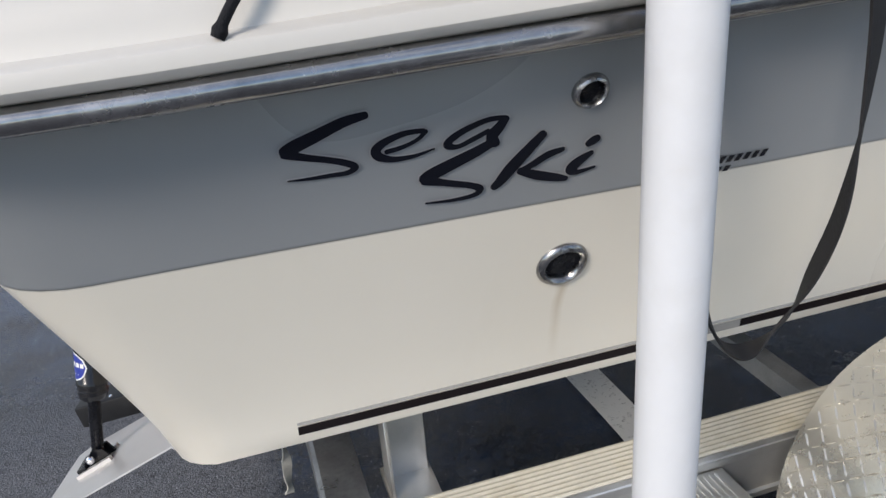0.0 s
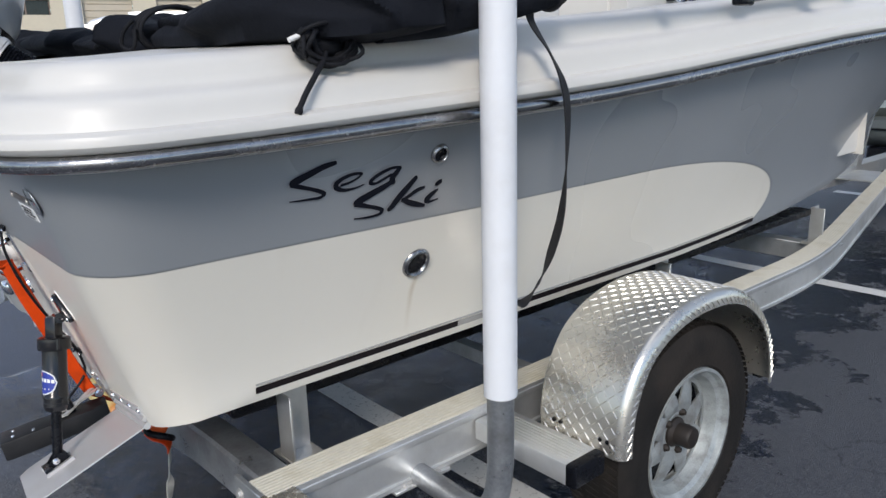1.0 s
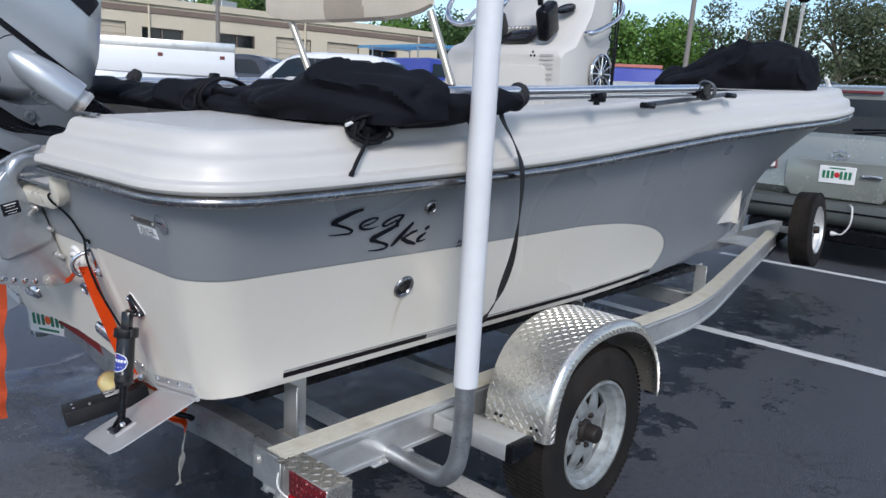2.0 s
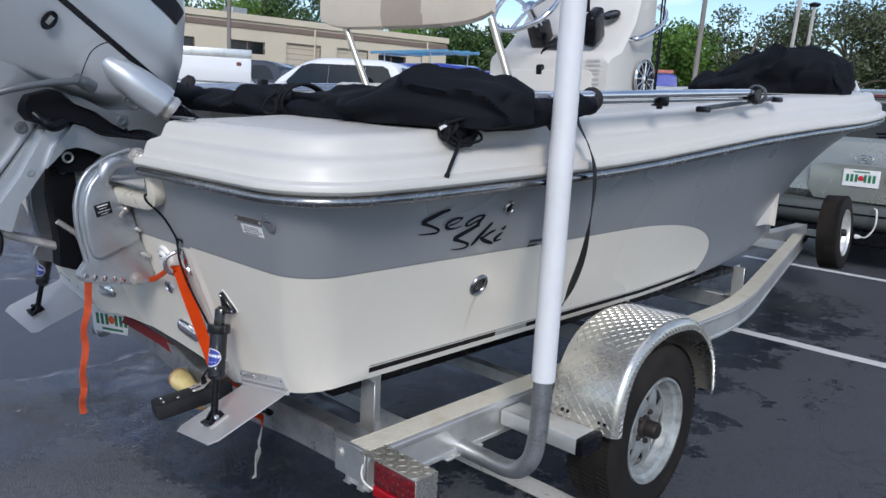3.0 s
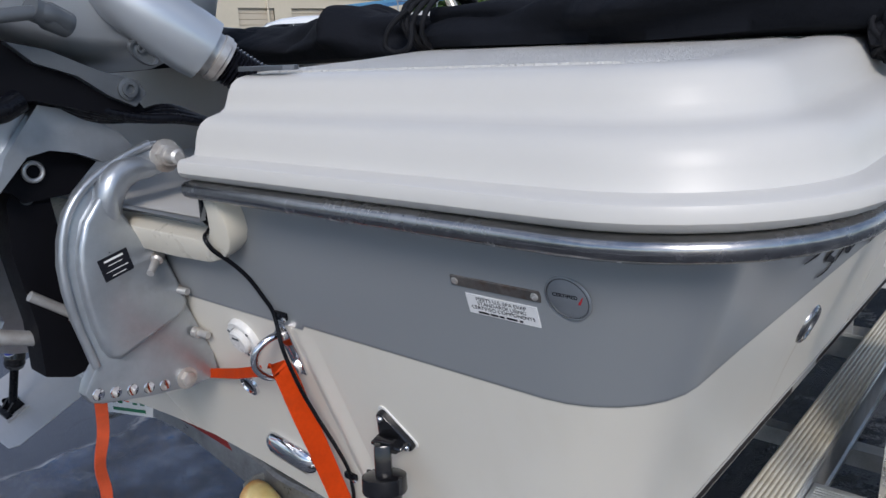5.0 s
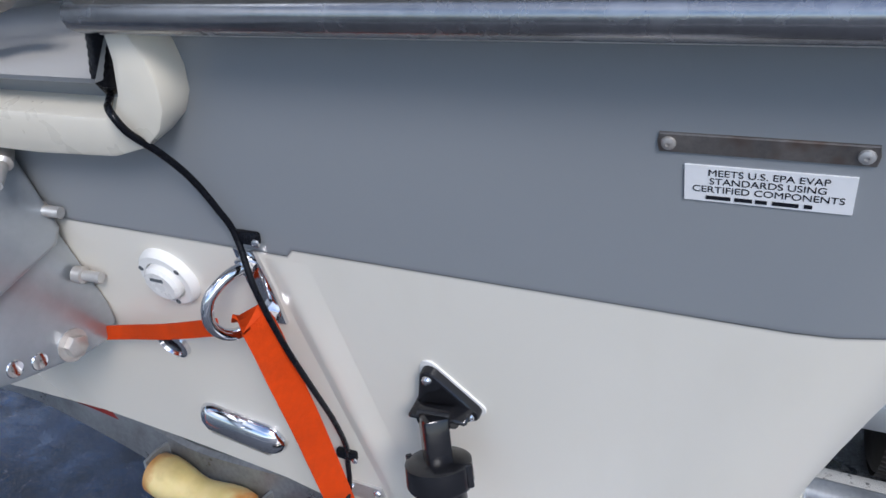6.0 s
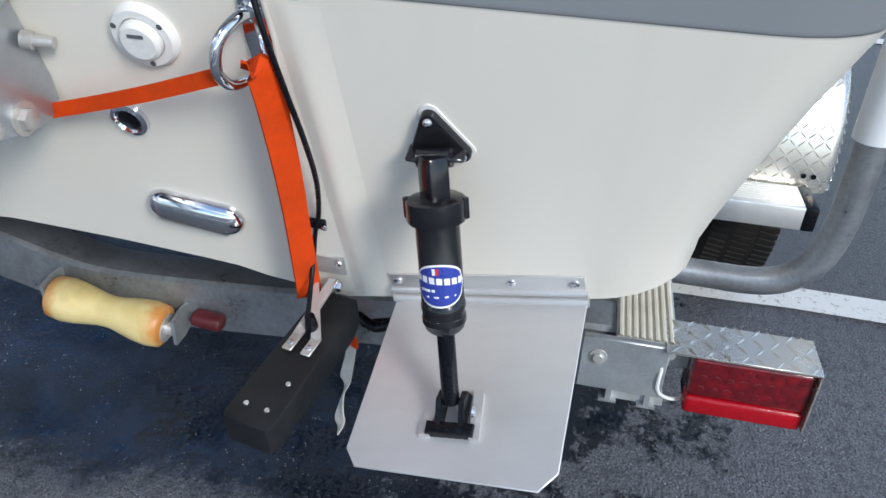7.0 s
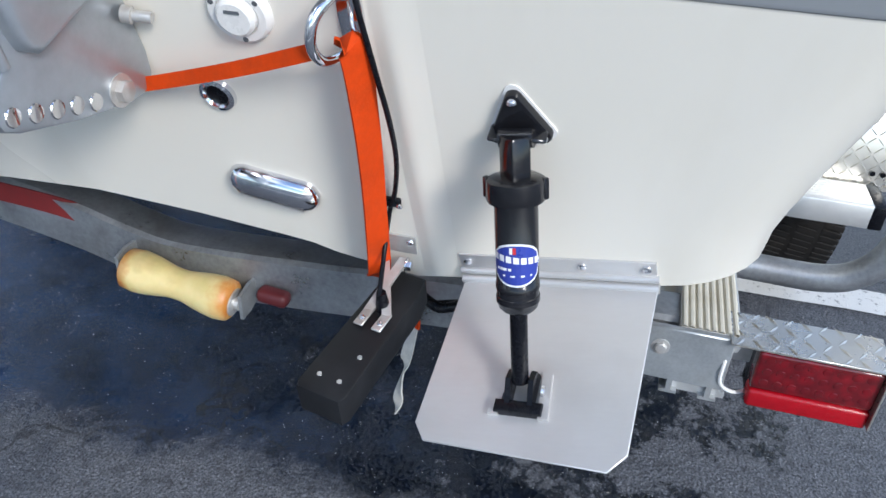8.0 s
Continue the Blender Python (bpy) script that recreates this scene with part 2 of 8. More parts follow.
def red_lens():
    n = Nodes("red_lens", Roughness=0.12)
    n.set("Coat Weight", 0.6)
    v = n.t.nodes.new("ShaderNodeTexVoronoi")
    v.inputs["Scale"].default_value = 55.0
    n.link(n.pos, v.inputs["Vector"])
    n.to("Base Color", n.mix(n.span(v.outputs["Distance"], 0.0, 0.6, 0.0, 1.0), (0.21, 0.0015, 0.007), (0.11, 0.001, 0.004)))
    n.bump(v.outputs["Distance"], 0.12, 0.003)
    return n.m


M = dict(
    hull=hull_paint(),
    cap=mat("white_gelcoat", (0.61, 0.59, 0.55), 0.40, var=0.015, scale=2.0, rvar=0.04, dirt=(0.56, 0.53, 0.46), dscale=3.0, damt=0.08),
    deck=mat("deck_nonskid", (0.60, 0.585, 0.55), 0.50, var=0.07, scale=16.0, bump=0.9, bscale=190.0, bdist=0.007),
    cream=mat("cream_gelcoat", (0.74, 0.69, 0.58), 0.3, var=0.05, scale=4.0),
    rail_steel=mat("weathered_stainless", (0.36, 0.355, 0.355), 0.24, 1.0, var=0.3, rvar=0.1, scale=9.0),
    steel=mat("polished_stainless", (0.74, 0.74, 0.76), 0.10, 1.0, var=0.05, rvar=0.05, scale=12.0),
    rusty_strip=mat("tarnished_strip", (0.21, 0.19, 0.175), 0.45, 0.7, var=0.3, scale=40.0, dirt=(0.11, 0.045, 0.015), dscale=45.0, damt=0.85),
    dull_steel=mat("worn_stainless", (0.56, 0.55, 0.53), 0.38, 0.55, var=0.15, scale=15.0, dirt=(0.22, 0.12, 0.06), dscale=16.0, damt=0.5),
    alu=mat("mill_aluminium", (0.74, 0.74, 0.72), 0.36, 0.75, var=0.08, scale=5.0, rvar=0.1, dirt=(0.40, 0.39, 0.36), dscale=7.0, damt=0.4, bump=0.06, bscale=200.0),
    ribbed=mat("ribbed_aluminium", (0.66, 0.62, 0.51), 0.5, 0.15, var=0.12, scale=9.0, dirt=(0.36, 0.31, 0.20), dscale=9.0, damt=0.55),
    tread=mat("diamond_plate", (0.70, 0.67, 0.605), 0.29, 0.88, var=0.06, scale=9.0, rvar=0.08, dirt=(0.54, 0.49, 0.41), dscale=10.0, damt=0.25),
    tab=mat("brushed_stainless", (0.62, 0.61, 0.60), 0.46, 0.6, var=0.04, scale=6.0, rvar=0.06, dirt=(0.50, 0.46, 0.42), dscale=8.0, damt=0.3, stretch=(6.0, 1.0, 1.0)),
    rim_steel=mat("zinc_rim", (0.36, 0.385, 0.385), 0.45, 0.4, var=0.3, scale=30.0, rvar=0.12, dirt=(0.10, 0.075, 0.055), dscale=22.0, damt=0.5),
    galv_worn=mat("weathered_galvanised", (0.36, 0.375, 0.39), 0.38, 0.75, var=0.35, scale=14.0, rvar=0.15, dirt=(0.085, 0.08, 0.078), dscale=7.0, damt=0.75),
    black_matte=mat("matt_black_rubber", (0.004, 0.004, 0.006), 0.6, var=0.2, scale=20.0, Specular_IOR_Level=0.15),
    galv=mat("galvanised_steel", (0.42, 0.44, 0.45), 0.48, 0.7, var=0.22, scale=24.0, rvar=0.12, dirt=(0.28, 0.26, 0.23), dscale=9.0, damt=0.4),
    pvc=mat("white_pvc", (0.68, 0.69, 0.71), 0.38, var=0.03, scale=5.0, dirt=(0.55, 0.53, 0.50), dscale=14.0, damt=0.25, bump=0.12, bscale=40.0),
    dull_rim=mat("weathered_rim_steel", (0.31, 0.33, 0.33), 0.5, 0.45, var=0.25, scale=20.0, dirt=(0.10, 0.07, 0.05), dscale=14.0, damt=0.6),
    rust_hub=mat("greasy_rusted_hub", (0.020, 0.015, 0.012), 0.6, 0.2, var=0.4, scale=40.0),
    black=mat("black_plastic", (0.005, 0.0055, 0.008), 0.27, var=0.2, scale=20.0, rvar=0.1, Specular_IOR_Level=0.2),
    gloss_black=mat("gloss_black_plastic", (0.010, 0.010, 0.012), 0.18, var=0.2, scale=20.0),
    rubber=mat("tyre_rubber", (0.012, 0.0105, 0.0095), 0.75, var=0.3, scale=12.0, bump=0.3, bscale=120.0, dirt=(0.045, 0.035, 0.028), dscale=5.0, damt=0.5, Specular_IOR_Level=0.25),
    canvas=canvas_mat(),
    web_orange=mat("orange_webbing", (0.60, 0.052, 0.003), 0.7, Specular_IOR_Level=0.15, var=0.16, scale=18.0, bump=0.35, bscale=420.0, bdist=0.002, dirt=(0.34, 0.045, 0.010), dscale=22.0, damt=0.5),
    web_red=mat("dark_red_webbing", (0.16, 0.008, 0.008), 0.7, var=0.2, scale=20.0),
    web_black=mat("black_webbing", (0.012, 0.012, 0.014), 0.75, var=0.2, scale=30.0, bump=0.4, bscale=500.0, bdist=0.002),
    charcoal=mat("charcoal_plastic", (0.009, 0.0095, 0.011), 0.45, var=0.25, scale=30.0, dirt=(0.028, 0.028, 0.03), dscale=18.0, damt=0.4, Specular_IOR_Level=0.3),
    web_faded=mat("faded_orange_webbing", (0.62, 0.085, 0.025), 0.7, var=0.2, scale=30.0, bump=0.4, bscale=400.0),
    web_white=mat("frayed_white_webbing", (0.55, 0.52, 0.46), 0.85, var=0.25, scale=40.0),
    cord=mat("black_cord", (0.009, 0.0095, 0.012), 0.65, Specular_IOR_Level=0.2, var=0.3, scale=60.0, bump=0.6, bscale=420.0, bdist=0.003),
    silver=mat("silver_engine_paint", (0.46, 0.49, 0.52), 0.30, 0.5, var=0.02, scale=2.0, rvar=0.02, Coat_Weight=0.3, Coat_Roughness=0.15),
    silver2=mat("grey_engine_casting", (0.42, 0.45, 0.48), 0.34, 0.7, var=0.10, scale=10.0, bump=0.12, bscale=70.0, dirt=(0.22, 0.22, 0.23), dscale=12.0, damt=0.4),
    dark_grey=mat("dark_engine_grey", (0.10, 0.11, 0.12), 0.4, 0.2, var=0.12, scale=10.0),
    decal=mat("navy_black_vinyl", (0.007, 0.008, 0.014), 0.5, var=0.2, scale=30.0, Specular_IOR_Level=0.12),
    decal_edge=mat("silver_vinyl_edge", (0.34, 0.34, 0.36), 0.35, var=0.1, scale=30.0),
    stripe=mat("black_pinstripe", (0.012, 0.009, 0.010), 0.5, var=0.2, scale=30.0, Specular_IOR_Level=0.12),
    stripe_grey=mat("grey_pinstripe", (0.30, 0.29, 0.27), 0.35, var=0.1, scale=30.0),
    faint_print=mat("faded_grey_print", (0.44, 0.43, 0.42), 0.5, var=0.1, scale=60.0),
    white=mat("white_plastic", (0.78, 0.77, 0.74), 0.32, var=0.04, scale=10.0),
    sticker=mat("white_sticker", (0.80, 0.80, 0.80), 0.4, var=0.03, scale=20.0),
    ink=mat("dark_print", (0.010, 0.011, 0.016), 0.55, var=0.1, scale=20.0, Specular_IOR_Level=0.2),
    blue=mat("blue_label", (0.03, 0.05, 0.30), 0.3, var=0.1, scale=40.0),
    red=mat("red_print", (0.55, 0.03, 0.04), 0.35, var=0.1, scale=40.0),
    lens=red_lens(),
    lens_bright=mat("red_reflector", (0.34, 0.002, 0.008), 0.2, var=0.15, scale=60.0, bump=0.2, bscale=300.0),
    roller=roller_mat(),
    champagne=mat("champagne_tube", (0.60, 0.55, 0.46), 0.35, 0.7, var=0.08, scale=12.0),
    beige=mat("beige_vinyl", (0.66, 0.58, 0.47), 0.5, var=0.06, scale=8.0, bump=0.2, bscale=300.0, bdist=0.002),
    tan=mat("tan_vinyl", (0.42, 0.35, 0.28), 0.5, var=0.06, scale=8.0, bump=0.2, bscale=300.0, bdist=0.002),
    wall=mat("cream_stucco", (0.62, 0.55, 0.42), 0.85, var=0.06, scale=0.8, bump=0.2, bscale=14.0, bdist=0.02),
    brown=mat("brown_fascia", (0.20, 0.15, 0.12), 0.75, var=0.12, scale=1.5),
    shutter=mat("beige_shutter", (0.55, 0.48, 0.37), 0.6, var=0.05, scale=2.0),
    glass=mat("dark_glass", (0.012, 0.016, 0.018), 0.06, var=0.2, scale=2.0, rvar=0.03),
    car_white=mat("white_car_paint", (0.78, 0.79, 0.80), 0.16, var=0.02, scale=2.0, Coat_Weight=0.6),
    car_dark=mat("dark_car_paint", (0.06, 0.065, 0.075), 0.18, 0.3, var=0.1, scale=2.0, Coat_Weight=0.6),
    car_green=mat("sage_grey_car_paint", (0.30, 0.32, 0.295), 0.24, 0.4, var=0.05, scale=2.5, Coat_Weight=0.6),
    car_trim=mat("grey_bumper_plastic", (0.085, 0.095, 0.092), 0.5, var=0.1, scale=6.0),
    car_blue=mat("blue_van_paint", (0.025, 0.045, 0.33), 0.22, var=0.06, scale=2.0, Coat_Weight=0.5),
    ladder_blue=mat("blue_fibreglass", (0.12, 0.33, 0.52), 0.5, var=0.1, scale=5.0),
    ladder_red=mat("faded_red_fibreglass", (0.50, 0.17, 0.13), 0.6, var=0.1, scale=5.0),
    bark=mat("grey_bark", (0.14, 0.12, 0.10), 0.9, var=0.3, scale=3.0, bump=0.6, bscale=12.0, bdist=0.05),
    wood=mat("weathered_wood_pole", (0.22, 0.20, 0.18), 0.85, var=0.2, scale=3.0, stretch=(1.0, 1.0, 0.1)),
    concrete=mat("pale_concrete", (0.42, 0.41, 0.38), 0.85, var=0.1, scale=1.5),
    leaf=leaf_mat("green_leaves", (0.020, 0.050, 0.012), (0.065, 0.120, 0.030)),
    leaf_bright=leaf_mat("bright_green_leaves", (0.055, 0.125, 0.018), (0.130, 0.240, 0.045)),
    leaf_grey=leaf_mat("grey_green_leaves", (0.050, 0.070, 0.034), (0.120, 0.142, 0.080)),
    palm=leaf_mat("palm_fronds", (0.045, 0.080, 0.026), (0.120, 0.160, 0.065)),
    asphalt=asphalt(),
    line=line_paint(),
    orange_plastic=mat("orange_plastic", (0.80, 0.12, 0.02), 0.4, var=0.1, scale=20.0),
    dark_red=mat("dark_red_rubber", (0.10, 0.012, 0.014), 0.5, var=0.15, scale=20.0),
    green_print=mat("green_print", (0.02, 0.18, 0.09), 0.5, var=0.1, scale=30.0),
    grass=mat("roadside_grass", (0.07, 0.10, 0.03), 0.95, var=0.3, scale=1.2, bump=0.6, bscale=20.0, bdist=0.05),
)

# ---- building helpers ----
CY = 1.747                      # the boat's centre line
ORG = {}


def thing(name, at, label, category, group="", kind=""):
    ob = new(name)
    ob.location = at
    ORG[ob.name] = Vector(at)
    return tagged(ob, label, category, group, kind)


def part(name, bm, material, parent=None, label="", smooth=40, recalc=True):
    """Links a bmesh, given in world places, as one mesh under a thing or part."""
    if recalc:
        bmesh.ops.recalc_face_normals(bm, faces=bm.faces[:])
    o = ORG[parent.name] if parent else Vector((0, 0, 0))
    if parent:
        bmesh.ops.translate(bm, verts=bm.verts[:], vec=-o)
    me = bpy.data.meshes.new(name)
    bm.to_mesh(me)
    bm.free()
    for m in (material if isinstance(material, (list, tuple)) else [material]):
        me.materials.append(M[m])
    if smooth:
        me.shade_smooth()
        me.set_sharp_from_angle(angle=radians(smooth))
    ob = new(name, me)
    if parent:
        ob.parent = parent
        ORG[ob.name] = o
    if label:
        ob["label"] = label
    return ob


def pieces(name, bm, material, parent, label="", smooth=40):
    """Links each separate piece in a bmesh as a part of its own; shells that touch count as one piece."""
    bm.verts.ensure_lookup_table()
    seen, shells = set(), []
    for v in bm.verts:
        if v in seen:
            continue
        todo, vs = [v], []
        seen.add(v)
        while todo:
            w = todo.pop()
            vs.append(w)
            for e in w.link_edges:
                o = e.other_vert(w)
                if o not in seen:
                    seen.add(o)
                    todo.append(o)
        lo = Vector([min(q.co[i] for q in vs) for i in range(3)])
        hi = Vector([max(q.co[i] for q in vs) for i in range(3)])
        shells.append([lo, hi, vs])
    merged = []
    for lo, hi, vs in shells:
        for g in merged:
            if all(lo[i] <= g[1][i] + 0.0005 and hi[i] >= g[0][i] - 0.0005 for i in range(3)):
                g[2].extend(vs)
                g[0] = Vector([min(lo[i], g[0][i]) for i in range(3)])
                g[1] = Vector([max(hi[i], g[1][i]) for i in range(3)])
                break
        else:
            merged.append([lo, hi, list(vs)])
    for lo, hi, vs in merged:
        b = bmesh.new()
        idx = {v: b.verts.new(v.co) for v in vs}
        for f in {f for v in vs for f in v.link_faces}:
            b.faces.new([idx[v] for v in f.verts])
        part(name, b, material, parent, label, smooth)
    bm.free()


def lone(name, bm, material, label, category, kind="", group="", smooth=40):
    """A thing that is one mesh; its origin is set at its base."""
    zs = [v.co.z for v in bm.verts]
    c = sum((v.co for v in bm.verts), Vector()) / len(bm.verts)
    o = Vector((c.x, c.y, min(zs)))
    bmesh.ops.translate(bm, verts=bm.verts[:], vec=-o)
    ob = part(name, bm, material, None, "", smooth)
    ob.location = o
    ORG[ob.name] = o
    return tagged(ob, label, category, group, kind)


def box(bm, c, s, rot=None, bev=0.0, seg=1):
    """A box of size s about c, turned by rot, its edges rounded by bev."""
    r = bmesh.ops.create_cube(bm, size=1.0)
    vs = r["verts"]
    bmesh.ops.scale(bm, verts=vs, vec=s)
    if bev:
        es = list({e for v in vs for e in v.link_edges})
        b = bmesh.ops.bevel(bm, geom=es, offset=bev, segments=seg, affect="EDGES", profile=0.5)
        vs = list({v for f in b["faces"] for v in f.verts} | {v for v in vs if v.is_valid})
    m = Matrix.Translation(c) @ (rot.to_4x4() if rot else Matrix.Identity(4))
    bmesh.ops.transform(bm, verts=vs, matrix=m)
    return vs


def rings(bm, rows, closed=True, caps=True, mi=0):
    """Skins rows of points; each row is a ring (closed) or a line."""
    vr = [[bm.verts.new(p) for p in r] for r in rows]
    n = len(vr[0])
    for a, b in zip(vr, vr[1:]):
        for i in range(n if closed else n - 1):
            j = (i + 1) % n
            try:
                f = bm.faces.new((a[i], a[j], b[j], b[i]))
                f.material_index = mi
            except ValueError:
                pass
    if caps and closed:
        for r in (vr[0], vr[-1]):
            try:
                bm.faces.new(r).material_index = mi
            except ValueError:
                pass
    return vr


def curve_pts(pts, n=8):
    """A smooth line through pts."""
    P = [Vector(p) for p in pts]
    P = [2 * P[0] - P[1], *P, 2 * P[-1] - P[-2]]
    out = []
    for i in range(1, len(P) - 2):
        a, b, c, d = P[i - 1:i + 3]
        for k in range(n):
            t = k / n
            out.append(0.5 * ((2 * b) + (c - a) * t + (2 * a - 5 * b + 4 * c - d) * t * t + (3 * b - a - 3 * c + d) * t ** 3))
    out.append(P[-2])
    return out


def frames_along(pts):
    P = [Vector(p) for p in pts]
    up = None
    res = []
    for i, p in enumerate(P):
        t = (P[min(i + 1, len(P) - 1)] - P[max(i - 1, 0)]).normalized()
        if up is None:
            up = t.orthogonal().normalized()
        up = (up - t * up.dot(t)).normalized()
        res.append((p, t, up, t.cross(up)))
    return res


def sweep(bm, pts, r, seg=10, caps=True, mi=0):
    """A tube along pts; r is a radius or a list of them."""
    fr = frames_along(pts)
    rr = r if isinstance(r, (list, tuple)) else [r] * len(fr)
    rows = [[p + (u * math.cos(a) + v * math.sin(a)) * q for a in (2 * math.pi * k / seg for k in range(seg))] for (p, t, u, v), q in zip(fr, rr)]
    return rings(bm, rows, True, caps, mi)


def rod(bm, a, b, r0, r1=None, seg=16, mi=0):
    return sweep(bm, [Vector(a), Vector(b)], [r0, r0 if r1 is None else r1], seg, True, mi)


def lathe(bm, a, axis, prof, seg=24, mi=0, caps=True):
    """Turns a profile of (distance along the axis, radius) about the axis from a."""
    ax = Vector(axis).normalized()
    u = ax.orthogonal().normalized()
    v = ax.cross(u)
    rows = [[Vector(a) + ax * d + (u * math.cos(2 * math.pi * k / seg) + v * math.sin(2 * math.pi * k / seg)) * max(r, 1e-4) for k in range(seg)] for d, r in prof]
    return rings(bm, rows, True, caps, mi)


def prism(bm, poly, place, w0, w1, bev=0.0, seg=2):
    """A plate of outline poly, (u, v) pairs, set by place(u, v, w) between w0 and w1."""
    a = [bm.verts.new(place(u, v, w0)) for u, v in poly]
    b = [bm.verts.new(place(u, v, w1)) for u, v in poly]
    n = len(poly)
    fs = [bm.faces.new(a), bm.faces.new(b[::-1])]
    for i in range(n):
        fs.append(bm.faces.new((a[i], b[i], b[(i + 1) % n], a[(i + 1) % n])))
    bmesh.ops.recalc_face_normals(bm, faces=fs)
    if bev:
        es = [e for e in fs[1].edges]
        bmesh.ops.bevel(bm, geom=es, offset=bev, segments=seg, affect="EDGES", profile=0.5)


def strap(bm, pts, side, width, thick=0.003, n=6):
    """A flat webbing strap along pts; side: its width's direction, one for all or one for each point."""
    P = curve_pts(pts, n)
    S = [Vector(s).normalized() for s in side] if isinstance(side[0], (tuple, list, Vector)) else [Vector(side).normalized()] * len(pts)
    S = curve_pts(S, n) if len(S) > 1 else S
    rows = []
    for i, p in enumerate(P):
        t = (P[min(i + 1, len(P) - 1)] - P[max(i - 1, 0)]).normalized()
        s = S[i]
        s = (s - t * s.dot(t)).normalized() * width / 2
        k = t.cross(s).normalized() * thick / 2
        rows.append([p + s + k, p - s + k, p - s - k, p + s - k])
    rings(bm, rows)


def ring_of(bm, c, axis, R, r, seg=28, tube=10, ry=None, up=None):
    """A torus about axis; ry: its other half-width."""
    ax = Vector(axis).normalized()
    u = Vector(up) if up else ax.orthogonal().normalized()
    u = (u - ax * u.dot(ax)).normalized()
    v = ax.cross(u)
    vr = []
    for k in range(seg):
        a = 2 * math.pi * k / seg
        d = (u * math.cos(a) * R + v * math.sin(a) * (ry or R))
        dn = d.normalized()
        vr.append([bm.verts.new(Vector(c) + d + (dn * math.cos(b) + ax * math.sin(b)) * r) for b in (2 * math.pi * j / tube for j in range(tube))])
    for k in range(seg):
        for j in range(tube):
            bm.faces.new((vr[k][j], vr[(k + 1) % seg][j], vr[(k + 1) % seg][(j + 1) % tube], vr[k][(j + 1) % tube]))


def screw(bm, p, axis, r=0.006, h=0.004):
    """A pan-head screw."""
    lathe(bm, p, axis, [(0, r), (h * 0.6, r * 0.92), (h, r * 0.55), (h * 1.02, r * 0.3), (h * 0.6, r * 0.22)], 12)


def hexbolt(bm, p, axis, r=0.009, h=0.007, shank=0.0):
    lathe(bm, p, axis, [(0, r * 1.5), (0.0015, r * 1.5), (0.0016, r)], 16)
    lathe(bm, p, axis, [(0.0016, r), (h, r), (h + 0.001, r * 0.85)], 6)
    if shank:
        lathe(bm, p, axis, [(h, r * 0.55), (h + shank, r * 0.55)], 10)


def B():
    return bmesh.new()


def words(name, text, size, m, material, parent, extrude=0.0004, align="CENTER", scale_x=1.0, bold=0.0):
    """Lettering as a mesh under its thing; m places its baseline's middle, x along the line and y up."""
    cu = bpy.data.curves.new(name, "FONT")
    cu.body, cu.size, cu.extrude, cu.align_x = text, size, extrude, align
    cu.offset = bold
    ob = new("tmp", cu)
    dg = bpy.context.evaluated_depsgraph_get()
    me = bpy.data.meshes.new_from_object(ob.evaluated_get(dg))
    bpy.data.objects.remove(ob)
    bpy.data.curves.remove(cu)
    me.name = name
    me.materials.clear()
    me.materials.append(M[material])
    o = ORG[parent.name]
    me.transform(Matrix.Translation(-o) @ m @ Matrix.Diagonal((scale_x, 1, 1, 1)))
    t = new(name, me)
    t.parent = parent
    ORG[t.name] = o
    return t

# ---- ground ----
def gz(x, y):
    """The car park is level about the boat and climbs gently towards the warehouse and the trees."""
    return 0.045 * min(21.5, max(0.0, 0.66 * x + 0.75 * y - 8.0))


bm = B()
xs = [-3000, -300, -60, -20] + [3.0 * k for k in range(-4, 20)] + [100, 300, 3000]
rings(bm, [[Vector((x, y, gz(x, y))) for y in xs] for x in xs], False)
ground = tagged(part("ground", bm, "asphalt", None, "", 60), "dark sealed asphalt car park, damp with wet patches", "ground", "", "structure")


def parking_line(x, y0, y1, w=0.105):
    bm = B()
    n = 40
    rows = []
    for i in range(n + 1):
        y = y0 + (y1 - y0) * i / n
        j = 0.004 * math.sin(i * 1.7)
        rows.append([Vector((x - w / 2 + j, y, 0.004)), Vector((x + w / 2 + j * 0.6, y, 0.004))])
    rings(bm, rows, False)
    return tagged(part("parking_line", bm, "line", None, "", 0), "worn white painted parking line on asphalt", "parking line", "parking lines", "structure")


for lx, ly0, ly1 in ((-1.78, -3.4, 2.3), (0.93, -3.4, 2.3), (3.62, -3.4, 2.3), (6.31, -3.4, 2.3), (9.0, -3.4, 2.3)):
    parking_line(lx, ly0, ly1)

# ---- the hull's form ----


def lerp(tab, x):
    """Reads a table of (x, value) pairs, with smooth steps."""
    if x <= tab[0][0]:
        return tab[0][1]
    for (a, p), (b, q) in zip(tab, tab[1:]):
        if x <= b:
            return p + (q - p) * (x - a) / (b - a)
    return tab[-1][1]


BOW = 5.3
Z_SHEER = [(-0.4, 1.176), (0.0, 1.183), (0.4, 1.197), (0.8, 1.213), (1.1, 1.232), (1.5, 1.264), (2.0, 1.303), (2.7, 1.345), (3.4, 1.378), (4.3, 1.43), (5.3, 1.465)]
Z_CHINE = [(1.5, 0.672), (2.1, 0.688), (2.6, 0.705), (3.1, 0.728), (3.7, 0.765), (4.3, 0.83), (4.9, 0.94), (5.3, 1.05)]
BOTTOM = [(0.0, 0.593), (0.2, 0.581), (0.316, 0.566), (0.373, 0.548), (0.43, 0.537), (0.47, 0.537), (0.50, 0.546), (0.65, 0.582), (0.80, 0.615), (0.845, 0.627), (0.868, 0.634), (0.8755, 0.646), (0.879, 0.672)]


def transom_x(z):
    return -0.095 - 0.351 * (z - 0.62)


